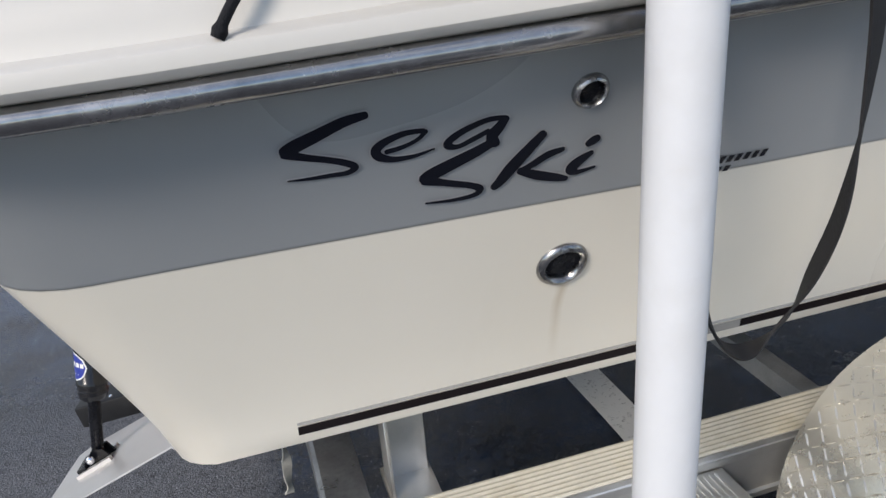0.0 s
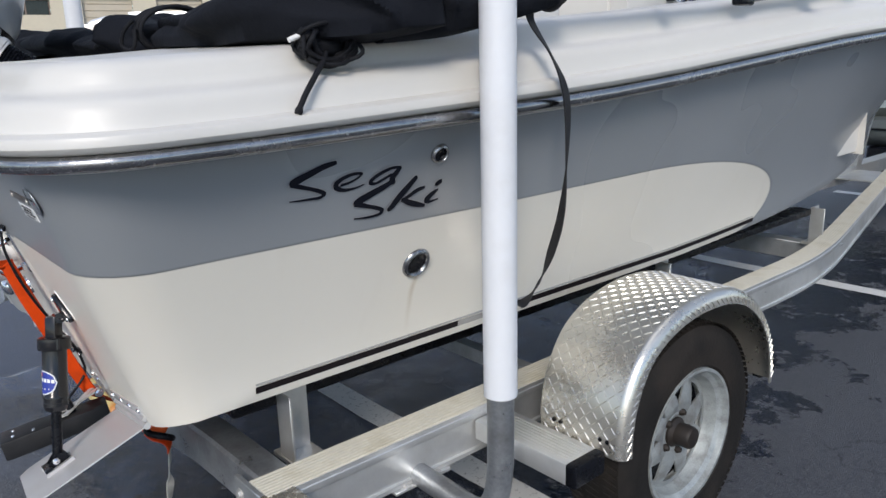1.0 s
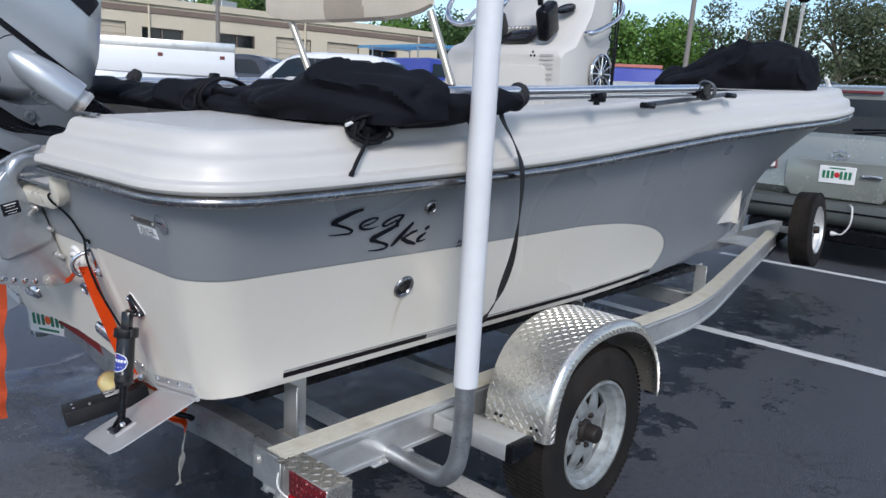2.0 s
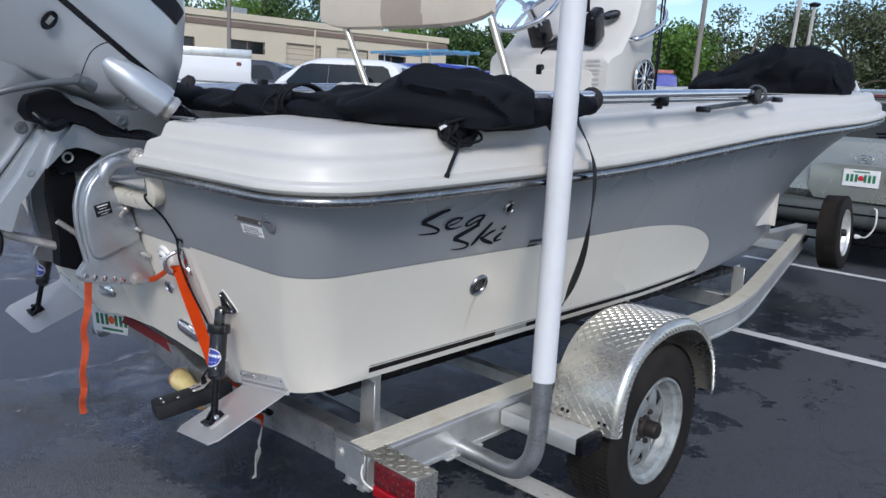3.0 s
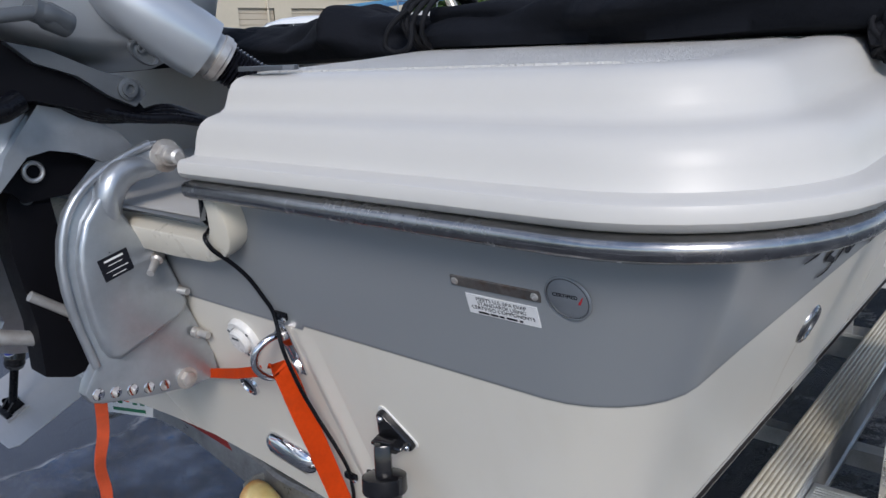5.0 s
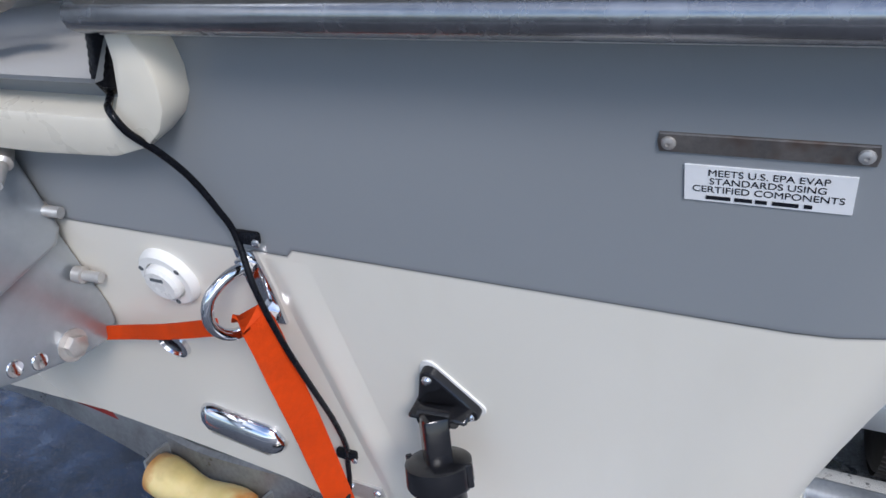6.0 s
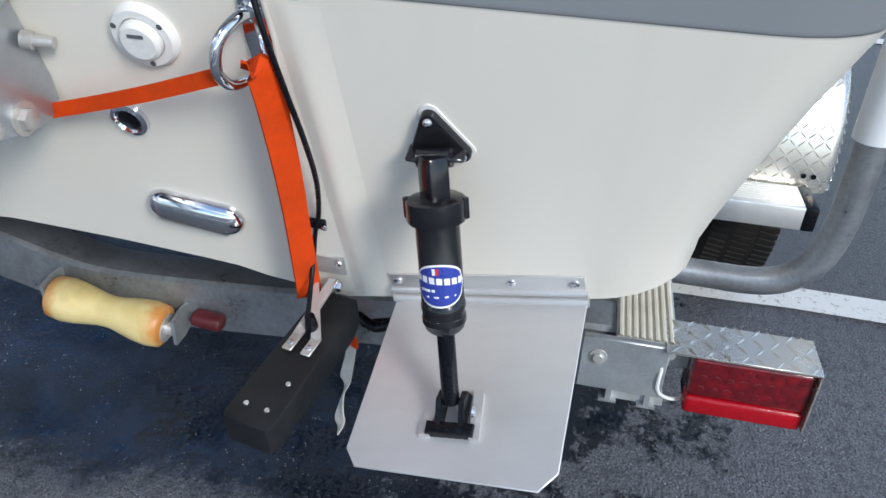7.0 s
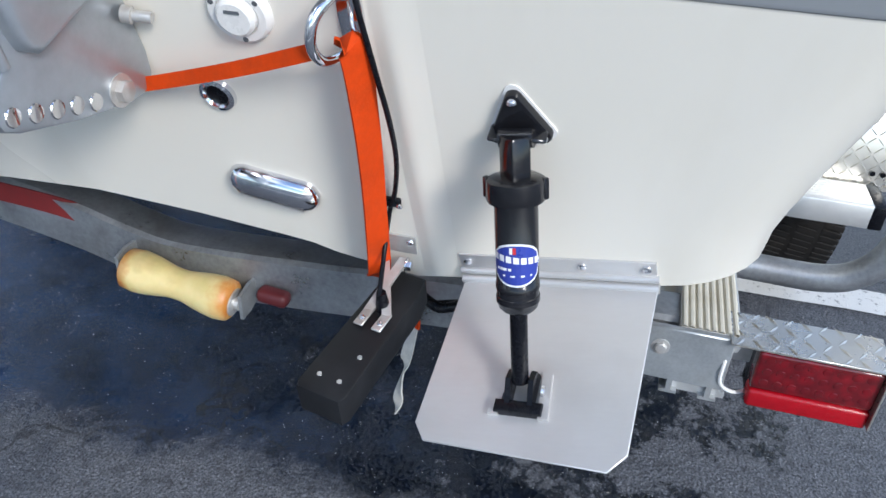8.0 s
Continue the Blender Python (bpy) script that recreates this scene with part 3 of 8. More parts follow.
def half_sheer(x):
    u = max(0.0, (x - 2.6) / (BOW - 2.6))
    return 1.095 * math.sqrt(max(0.0, 1 - u ** 3))


def half_chine(x):
    u = max(0.0, (x - 1.6) / (5.0 - 1.6))
    return 0.879 * max(0.0, 1 - u ** 2.1) ** 0.85


def overhang(x):
    """How far the gunwale stands out over the hull's skin towards the stern."""
    return 0.035 * min(1.0, max(0.0, (0.7 - x) / 0.7))


def side_b(x, s):
    """Half-breadth at a share s of the side's height."""
    p = 1.2 + 0.7 * min(1.0, max(0.0, (x - 1.5) / 3.0))
    a, b = half_chine(x), half_sheer(x) - overhang(x)
    return a + (b - a) * s ** p


def side_z(x, s):
    a, b = lerp(Z_CHINE, x), lerp(Z_SHEER, x)
    return a + (b - a) * s


def on_side(x, z, out=0.0):
    """The place on the starboard side at x and height z, moved out along the skin's normal."""
    def y_at(xx, zz):
        a, b = lerp(Z_CHINE, xx), lerp(Z_SHEER, xx)
        return CY - side_b(xx, min(1.0, max(0.0, (zz - a) / (b - a))))
    y = y_at(x, z)
    n = Vector(((y_at(x + 0.02, z) - y_at(x - 0.02, z)) / 0.04, -1.0, (y_at(x, z + 0.01) - y_at(x, z - 0.01)) / 0.02)).normalized()
    return Vector((x, y, z)) + n * out


def on_transom(y, z, out=0.0):
    n = Vector((-0.9436, 0, -0.3312))
    return Vector((transom_x(z), y, z)) + n * out


TN = Vector((-0.9436, 0, -0.3312))          # the transom's outward normal
TU = Vector((-0.3312, 0, 0.9436))           # up along it
TM = Matrix(((0, TU.x, TN.x), (-1, TU.y, TN.y), (0, TU.z, TN.z)))  # x to starboard, y up, z out


def transom_m(y, z, out=0.0):
    return Matrix.Translation(on_transom(y, z, out)) @ TM.to_4x4()


def hull_column(q, s):
    """Half-hull skin: q from 0 (transom centre) over 1..2 (the rounded corner) to the bow; the point on level s as (x, half-breadth, z)."""
    R = 0.115
    z0 = side_z(0.0, s)
    xt = transom_x(z0)
    b0 = side_b(0.0, s)
    if q <= 1:
        b = (b0 - R) * q
        return Vector((xt, b, min(z0, 1.105) if b < 0.40 else z0))
    if q <= 2:
        a = (q - 1) * math.pi / 2
        return Vector((xt + R * (1 - math.cos(a)), b0 - R + R * math.sin(a), z0))
    x = xt + R + (q - 2) * (hull_end(s) - xt - R)
    return Vector((x, side_b(x, s), side_z(x, s)))


def hull_end(s):
    return 5.0 + 0.3 * s


def bottom_z(b):
    return lerp(BOTTOM, b)


boat = thing("boat", (2.4, CY, 0.55), "white and grey fibreglass centre-console fishing skiff resting on a boat trailer", "boat")

bm = B()
Q = [0, 0.2, 0.36, 0.41, 0.46, 0.6, 0.8, 1] + [1 + k / 7 for k in range(1, 8)] + [2 + 0.5 * (k / 22) for k in range(1, 23)] + [2.5 + 0.5 * math.sin(math.pi / 2 * k / 22) for k in range(1, 23)]
S = [k / 12 for k in range(13)]
for sgn in (-1, 1):
    def place(v):
        return Vector((v.x, CY + sgn * v.y, v.z))
    cols = [[hull_column(q, s) for s in S] for q in Q]
    low = []
    for c, q in zip(cols, Q):
        if q <= 2:
            zb = bottom_z(c[0].y)
            low.append(Vector((c[0].x + transom_x(zb) - transom_x(c[0].z), c[0].y, zb)))
    rings(bm, [[place(p) for p in c] for c in cols], False)
    rings(bm, [[place(l), place(c[0])] for l, c in zip(low, cols)], False)
    # the bottom, from the transom's lower edge forward
    X = [0.05 + 4.95 * k / 40 for k in range(41)]
    rows = [[place(l) for l in low]]
    for x in X:
        k = half_chine(x) / 0.879
        dk = max(0.0, (x - 3.6) / 1.4) ** 2 * 0.42
        dc = lerp(Z_CHINE, x) - 0.672
        rows.append([place(Vector((x, l.y * k, bottom_z(l.y) + dc * l.y / 0.879 + dk * (1 - l.y / 0.879)))) for l in low])
    rings(bm, rows, False)
bmesh.ops.remove_doubles(bm, verts=bm.verts[:], dist=0.0015)
hull = part("hull", bm, "hull", boat, "cream hull with a grey upper band", 32)

# the moulded crease down the transom, a shallow rounded ridge either side of the engine
for sgn in (-1, 1):
    bm = B()
    rows = []
    for k in range(9):
        z = 0.552 + (0.945 - 0.552) * k / 8
        y = CY + sgn * (0.488 - 0.028 * k / 8)
        fade = min(1.0, (8 - k) / 2 + 0.15)
        rows.append([on_transom(y - sgn * w, z, 0.0002 + o * fade) for w, o in ((-0.030, 0.0), (-0.018, 0.0014), (-0.008, 0.0034), (0.0, 0.0042), (0.006, 0.0034), (0.012, 0.0012), (0.018, 0.0))])
    rings(bm, rows, False)
    part("crease", bm, "hull", hull, "", 80)


def sheer_path(inset=0.0, R=0.16, b_from=0.415, n_side=60):
    """The gunwale's line from the engine well's edge round the corner to the bow: (x, half-breadth, z) and the outward normal."""
    xt = transom_x(1.178) + inset
    b0 = 1.095 - inset
    pts = [Vector((xt, b_from + (b0 - R - b_from) * k / 6, 0)) for k in range(7)]
    for k in range(1, 10):
        a = math.pi / 2 * k / 9
        pts.append(Vector((xt + R * (1 - math.cos(a)), b0 - R + R * math.sin(a), 0)))
    x0 = xt + R
    xe = BOW - inset
    for k in range(1, n_side + 1):
        u = k / n_side
        x = x0 + (xe - x0) * (1 - (1 - u) ** 1.6)
        pts.append(Vector((x, max(0.0, half_sheer(x) - inset), 0)))
    for p in pts:
        p.z = lerp(Z_SHEER, p.x)
    out = []
    for i, p in enumerate(pts):
        t = pts[min(i + 1, len(pts) - 1)] - pts[max(i - 1, 0)]
        t.z = 0
        t.normalize()
        nrm = Vector((-t.y, t.x, 0))
        if i == len(pts) - 1:
            nrm = Vector((1, 0, 0))
        if i == 0:
            nrm = Vector((-1, 0, 0))
        out.append((p, nrm))
    return out


def along_sheer(bm, prof, mi=0, closed=False, lift=0.0):
    for sgn in (-1, 1):
        rows = []
        for p, nrm in sheer_path():
            h = 0.88 + 0.22 * min(1.0, max(0.0, (p.x + 0.1) / 0.9))
            rows.append([Vector((p.x + nrm.x * o, CY + sgn * (p.y + nrm.y * o), p.z + z * h + lift)) for o, z in prof])
        vr = rings(bm, rows, closed, closed, mi)
        if not closed:
            bm.faces.new(vr[0]).material_index = mi
    bmesh.ops.remove_doubles(bm, verts=bm.verts[:], dist=0.0012)


CAP = [(-0.03, -0.0145), (0.022, -0.014), (0.034, -0.009), (0.039, -0.002), (0.0388, 0.007), (0.037, 0.0125), (0.033, 0.0155), (0.020, 0.0168), (0.0145, 0.019), (0.0118, 0.026), (0.0095, 0.038), (0.006, 0.051), (0.0005, 0.060), (-0.008, 0.0665), (-0.019, 0.0700), (-0.029, 0.0730), (-0.036, 0.0785), (-0.040, 0.088), (-0.044, 0.100), (-0.050, 0.111), (-0.059, 0.118), (-0.074, 0.122), (-0.090, 0.123), (-0.105, 0.123)]
bm = B()
along_sheer(bm, CAP)
cap = part("gunwale_cap", bm, "cap", boat, "white moulded gunwale with stepped coves", 34)
bm = B()
along_sheer(bm, [(-0.060, -0.034), (-0.004, -0.0425), (0.010, -0.043), (0.015, -0.040), (0.016, -0.033), (-0.060, -0.028)], 0, True)
part("rub_rail", bm, "white", boat, "white vinyl rub rail")
bm = B()
along_sheer(bm, [(0.016, -0.040), (0.027, -0.0395), (0.035, -0.0345), (0.038, -0.0275), (0.0365, -0.020), (0.032, -0.0155), (0.016, -0.0145)], 0, True)
part("rub_rail_insert", bm, "rail_steel", boat, "polished stainless rub rail insert")

# decks: the side decks with the stern deck, and the foredeck
bm = B()
for sgn in (-1, 1):
    rows = []
    xt, R = transom_x(1.178) + 0.096, 0.064
    X = [xt + R * (1 - math.cos(math.pi / 2 * k / 6)) for k in range(7)] + [0.0, 0.2, 0.42, 0.421] + [0.6 + 0.3 * k for k in range(9)] + [3.05, 3.051] + [3.2 + 0.15 * k for k in range(13)]
    for x in X:
        bo = max(0.02, half_sheer(x) - 0.096)
        if x < xt + R:
            bo = bo - R + math.sqrt(max(0.0, R * R - (xt + R - x) ** 2))
        bi = 0.405 if x <= 0.42 else (0.83 if x <= 3.05 else 0.0)
        bi = min(bi, bo - 0.01)
        h = 0.88 + 0.22 * min(1.0, max(0.0, (x + 0.1) / 0.9))
        z = lerp(Z_SHEER, x) + 0.1235 * h
        rows.append([Vector((x, CY + sgn * (bi + (bo - bi) * t), z + (0.004 * (1 - t) * min(1.0, max(0.0, (x - xt) / 0.3)) if x < 0.6 else 0))) - Vector((0, 0, 0.006 if t == 1 or x == X[0] else 0)) for t in (0, 0.25, 0.5, 0.75, 0.94, 1)])
    rings(bm, rows, False)
part("deck", bm, "deck", boat, "white non-skid deck", 30)

# cockpit liner, sole and the splash well about the engine
bm = B()
for sgn in (-1, 1):
    rows = []
    for x in [0.42 + 0.33 * k for k in range(9)]:
        h = lerp(Z_SHEER, x) + 0.13
        rows.append([Vector((x, CY + sgn * 0.83, h)), Vector((x, CY + sgn * 0.82, h - 0.06)), Vector((x, CY + sgn * 0.80, 0.80)), Vector((x, CY, 0.79))])
    rings(bm, rows, False)
for x, z1 in ((0.42, 1.325), (3.06, 1.49)):
    rings(bm, [[Vector((x, CY - 0.83, z)), Vector((x, CY + 0.83, z))] for z in (0.79, z1 - 0.012)], False)
part("cockpit_liner", bm, "cap", boat, "", 30)
bm = B()
for sgn in (-1, 1):
    y = CY + sgn * 0.405
    rings(bm, [[Vector((x, y, 1.10)), Vector((x, y, z1))] for x, z1 in ((-0.265, 1.19), (-0.235, 1.225), (-0.205, 1.268), (-0.17, 1.282), (0.36, 1.305))], False)
rings(bm, [[Vector((-0.262, CY - 0.405, 1.10)), Vector((-0.262, CY + 0.405, 1.10))], [Vector((0.36, CY - 0.405, 1.11)), Vector((0.36, CY + 0.405, 1.11))], [Vector((0.36, CY - 0.405, 1.315)), Vector((0.36, CY + 0.405, 1.315))]], False)
part("splash_well", bm, "cap", boat, "white moulded engine well", 30)
# the well's lip: a rounded pad on the transom under the end of the gunwale
bm = B()
half_pad = [(0.446, 0.058), (0.453, 0.030), (0.453, 0.012), (0.447, -0.008), (0.434, -0.026), (0.412, -0.042), (0.372, -0.054), (0.28, -0.059)]
inner = [(0.428, 0.058), (0.421, 0.030), (0.409, 0.004), (0.398, -0.010), (0.382, -0.018)]
pad = half_pad + [(-u, v) for u, v in half_pad[::-1]] + [(-u, v) for u, v in inner] + inner[::-1]
prism(bm, pad, lambda u, v, w: transom_m(CY, 1.105, 0.0) @ Vector((u, v, w)), -0.03, 0.030, 0.004, 2)
part("transom_pad", bm, "cream", boat, "cream moulded pad above the transom")

# pinstripes along the chine
for name, m, za, zb, xa, xb in (("pinstripe", "stripe", 0.655, 0.669, 0.076, 0.60), ("pinstripe", "stripe", 0.655, 0.669, 0.76, 2.02), ("pinstripe", "stripe_grey", 0.673, 0.676, 0.076, 2.02), ("pinstripe", "stripe_grey", 0.655, 0.669, 0.60, 0.76)):
    bm = B()
    rows = []
    for k in range(25):
        x = xa + (xb - xa) * k / 24
        dz = lerp(Z_CHINE, x) - 0.672
        rows.append([on_side(x, za + dz + 0.018, 0.0016) - Vector((0, 0, 0.018)) + Vector((0, 0.0018, 0)), on_side(x, max(zb + dz, 0.672 + dz), 0.0016) + Vector((0, 0.0004, min(0, zb - 0.672)))])
    rings(bm, rows, False)
    part(name, bm, m, hull, "black pinstripe" if m == "stripe" else "grey pinstripe")


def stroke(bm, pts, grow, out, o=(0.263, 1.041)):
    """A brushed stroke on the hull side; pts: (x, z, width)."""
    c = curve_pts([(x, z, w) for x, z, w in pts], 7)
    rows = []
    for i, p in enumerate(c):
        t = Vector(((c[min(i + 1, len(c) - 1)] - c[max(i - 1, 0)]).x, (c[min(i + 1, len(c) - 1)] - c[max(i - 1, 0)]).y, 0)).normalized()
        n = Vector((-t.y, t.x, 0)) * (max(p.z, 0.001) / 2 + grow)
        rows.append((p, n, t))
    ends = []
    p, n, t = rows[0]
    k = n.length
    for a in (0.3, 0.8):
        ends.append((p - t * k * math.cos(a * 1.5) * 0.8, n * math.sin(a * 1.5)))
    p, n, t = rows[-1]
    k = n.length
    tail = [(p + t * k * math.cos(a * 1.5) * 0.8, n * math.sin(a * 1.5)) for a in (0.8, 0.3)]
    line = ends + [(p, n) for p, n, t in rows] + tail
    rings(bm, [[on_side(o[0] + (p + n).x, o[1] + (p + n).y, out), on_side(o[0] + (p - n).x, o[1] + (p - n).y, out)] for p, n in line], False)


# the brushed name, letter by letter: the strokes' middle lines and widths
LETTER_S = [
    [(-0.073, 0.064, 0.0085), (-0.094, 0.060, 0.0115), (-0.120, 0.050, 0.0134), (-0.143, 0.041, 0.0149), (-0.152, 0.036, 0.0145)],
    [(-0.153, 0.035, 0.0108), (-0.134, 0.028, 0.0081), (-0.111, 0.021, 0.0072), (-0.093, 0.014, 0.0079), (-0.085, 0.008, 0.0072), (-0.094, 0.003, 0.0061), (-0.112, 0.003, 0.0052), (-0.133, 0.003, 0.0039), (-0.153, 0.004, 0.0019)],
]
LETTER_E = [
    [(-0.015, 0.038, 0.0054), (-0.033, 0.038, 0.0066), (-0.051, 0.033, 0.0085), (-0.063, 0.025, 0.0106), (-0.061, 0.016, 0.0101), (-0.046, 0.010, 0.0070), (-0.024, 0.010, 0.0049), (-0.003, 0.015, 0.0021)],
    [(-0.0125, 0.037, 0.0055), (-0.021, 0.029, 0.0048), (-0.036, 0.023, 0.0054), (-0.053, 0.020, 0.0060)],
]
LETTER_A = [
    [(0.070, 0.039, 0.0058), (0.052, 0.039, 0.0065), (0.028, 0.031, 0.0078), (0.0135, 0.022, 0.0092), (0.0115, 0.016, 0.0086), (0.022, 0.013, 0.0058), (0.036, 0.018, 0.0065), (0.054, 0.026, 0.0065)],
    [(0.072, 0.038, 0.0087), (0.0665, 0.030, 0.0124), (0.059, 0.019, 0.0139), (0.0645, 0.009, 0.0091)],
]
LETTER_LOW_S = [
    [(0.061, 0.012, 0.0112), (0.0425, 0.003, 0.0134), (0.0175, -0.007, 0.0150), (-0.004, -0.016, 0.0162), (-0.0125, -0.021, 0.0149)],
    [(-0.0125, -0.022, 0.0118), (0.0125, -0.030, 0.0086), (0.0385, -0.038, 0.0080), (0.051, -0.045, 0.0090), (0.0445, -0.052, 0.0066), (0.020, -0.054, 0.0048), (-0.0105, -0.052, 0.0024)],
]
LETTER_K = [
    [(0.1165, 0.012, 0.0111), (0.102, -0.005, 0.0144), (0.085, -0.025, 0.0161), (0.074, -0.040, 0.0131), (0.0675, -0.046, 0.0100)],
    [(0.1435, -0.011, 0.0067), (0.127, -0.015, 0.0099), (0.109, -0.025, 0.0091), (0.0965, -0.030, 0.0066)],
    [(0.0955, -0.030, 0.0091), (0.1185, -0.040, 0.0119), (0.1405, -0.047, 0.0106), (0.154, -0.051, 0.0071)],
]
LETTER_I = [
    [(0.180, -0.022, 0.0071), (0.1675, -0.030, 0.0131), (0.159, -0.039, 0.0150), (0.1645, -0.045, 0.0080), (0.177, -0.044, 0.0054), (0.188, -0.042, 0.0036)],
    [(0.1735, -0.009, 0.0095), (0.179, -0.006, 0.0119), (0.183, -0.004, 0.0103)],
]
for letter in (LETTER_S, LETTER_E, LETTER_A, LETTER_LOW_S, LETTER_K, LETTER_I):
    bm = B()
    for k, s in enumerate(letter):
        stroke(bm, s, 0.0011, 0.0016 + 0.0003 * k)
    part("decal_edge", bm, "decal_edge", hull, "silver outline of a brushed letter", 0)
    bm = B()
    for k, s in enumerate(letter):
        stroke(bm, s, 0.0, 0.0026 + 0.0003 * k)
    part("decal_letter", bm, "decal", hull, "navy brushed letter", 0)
# the maker's small mark: two rows of slanted bars
bm = B()
for k in range(8):
    x = 0.597 + 0.0118 * k
    for z, h in ((0.970, 0.010), (0.957, 0.008)):
        if z < 0.96 and k > 3:
            continue
        rings(bm, [[on_side(x, z, 0.0015), on_side(x + 0.0075, z, 0.0015)], [on_side(x + 0.003, z + h, 0.0015), on_side(x + 0.0105, z + h, 0.0015)]], False)
pieces("mark_bar", bm, "decal", hull, "small dark slanted bar", 0)


def through_hull(x, z, rx, depth=0.05, hose=False):
    """A polished through-hull outlet with a dark bore."""
    c = on_side(x, z, 0.0)
    ax = (on_side(x, z, 0.01) - c).normalized()
    fit = thing("through_hull_outlet", c, "polished stainless through-hull outlet in the hull side", "outlet", "through-hull outlets")
    bm = B()
    lathe(bm, c, ax, [(-0.002, rx * 1.02), (0.003, rx), (0.007, rx * 0.90), (0.0085, rx * 0.78), (0.006, rx * 0.68), (-0.003, rx * 0.66), (0.0002, rx * 0.64)], 36, 0, False)
    part("flange", bm, "rail_steel", fit, "", 50)
    bm = B()
    lathe(bm, c, ax, [(0.0012, rx * 0.68), (0.002, rx * 0.5), (0.0024, rx * 0.46)], 28, 0, False)
    lathe(bm, c, ax, [(0.0024, rx * 0.47), (0.0016, rx * 0.001)], 28, 0, False)
    part("bore", bm, "black", fit, "dark hollow bore", 50)
    return fit


through_hull(0.426, 1.0955, 0.0205)
through_hull(0.436, 0.855, 0.035)

# ---- the trailer ----
trailer = thing("boat_trailer", (1.6, CY, 0.0), "aluminium single-axle boat trailer with diamond-plate fenders", "trailer")

RAIL_PATH = [(0.07, 0.0), (0.6, 0.0), (1.4, 0.0), (2.1, 0.0), (2.45, 0.005), (2.75, 0.04), (3.05, 0.10), (3.6, 0.225), (4.4, 0.405), (5.35, 0.62)]
# section of the rail: across (outwards minus) and height; a ribbed top, a lip and a recessed web
RIBS = []
for k in range(8):
    w = -0.040 + 0.0103 * k
    RIBS += [(w, 0.0), (w + 0.0035, 0.0032), (w + 0.0070, 0.0032), (w + 0.0100, 0.0)]
RAIL_TOP = RIBS
RAIL_WEB = [(0.0425, 0.0), (0.0425, -0.118), (-0.0425, -0.118), (-0.0425, -0.108), (-0.036, -0.106), (-0.036, -0.030), (-0.0425, -0.028), (-0.0445, -0.020), (-0.0445, -0.012), (-0.0425, -0.010), (-0.0425, 0.0)]


def rail_rows(sec, sgn, y0=0.8875, z0=0.440, path=RAIL_PATH):
    P = curve_pts([(x, y0 + dy, z0) for x, dy in path], 5)
    rows = []
    for i, p in enumerate(P):
        t = (P[min(i + 1, len(P) - 1)] - P[max(i - 1, 0)]).normalized()
        n = Vector((-t.y, t.x, 0))
        rows.append([Vector(((p + n * w).x, CY - sgn * (CY - (p + n * w).y), p.z + h)) for w, h in sec])
    return rows


for sgn in (1, -1):
    bm = B()
    rings(bm, rail_rows(RAIL_WEB, sgn), True, True)
    rail = part("side_rail", bm, "alu", trailer, "aluminium beam", 30)
    bm = B()
    rings(bm, rail_rows(RAIL_TOP, sgn), False)
    part("ribbed_tread", bm, "ribbed", rail, "ribbed walking strip, yellowed", 20)
    # a plain end plate, with a bolt and two short feet under it
    bm = B()
    y = CY - sgn * (CY - 0.915)
    box(bm, (0.065, y, 0.392), (0.012, 0.125, 0.095), None, 0.002)
    part("end_plate", bm, "galv", rail)
    for k in (-0.012, 0.045):
        bm = B()
        prism(bm, [(-0.013, -0.0135), (0.013, -0.0135), (0.013, -0.0085), (0.004, -0.0085), (0.004, 0.012), (-0.004, 0.012), (-0.004, -0.0085), (-0.013, -0.0085)], lambda p, q, w: Vector((0.085 + w, CY - sgn * (CY - 0.915 + k) + p, 0.334 + q)), -0.025, 0.025, 0.001, 1)
        part("foot", bm, "galv", rail)
    bm = B()
    hexbolt(bm, (0.059, CY - sgn * (CY - 0.952), 0.405), (-1, 0, 0), 0.009, 0.006)
    part("bolt", bm, "dull_steel", rail)

# cross members
bm = B()
P = curve_pts([(0.13, 0.93, 0.385), (0.13, 1.25, 0.378), (0.12, 1.5, 0.362), (0.115, CY, 0.352), (0.12, 1.86, 0.364), (0.12, 1.99, 0.398), (0.13, 2.25, 0.425), (0.13, 2.56, 0.400)], 5)
rings(bm, [[p + Vector((dx, 0, dz)) for dx, dz in ((-0.038, -0.045), (0.038, -0.045), (0.038, 0.045), (0.030, 0.049), (-0.030, 0.049), (-0.038, 0.043))] for p in P])
part("cross_member", bm, "galv_worn", trailer, "weathered grey cross beam", 30)
for cx in (1.75, 2.95):
    bm = B()
    k = 0.93 + (0.06 if cx > 2 else 0)
    box(bm, (cx, CY, 0.345), (0.075, 2 * (CY - k), 0.085), None, 0.004)
    part("cross_member", bm, "galv", trailer)
bm = B()
sweep(bm, [Vector((1.098, 0.74, 0.305)), Vector((1.098, 2.754, 0.305))], 0.032, 4)
part("axle", bm, "galv", trailer)
# bunk boards on upright brackets
for sgn in (1, -1):
    y = CY - sgn * 0.66
    bm = B()
    box(bm, (1.5, y, 0.538), (2.8, 0.085, 0.030), None, 0.006)
    part("bunk_board", bm, "black", trailer, "carpeted bunk board")
    for x in (0.245, 1.72, 2.93):
        bm = B()
        box(bm, (x, CY - sgn * (CY - 1.045), 0.475), (0.075, 0.006, 0.17), None, 0.001)
        box(bm, (x - 0.036, CY - sgn * (CY - 1.015), 0.475), (0.006, 0.06, 0.17), None, 0.001)
        bk = part("bunk_bracket", bm, "alu", trailer)
        bm = B()
        box(bm, (x, CY - sgn * (CY - 1.0), 0.395), (0.085, 0.15, 0.012), None, 0.001)
        part("foot_plate", bm, "alu", bk)

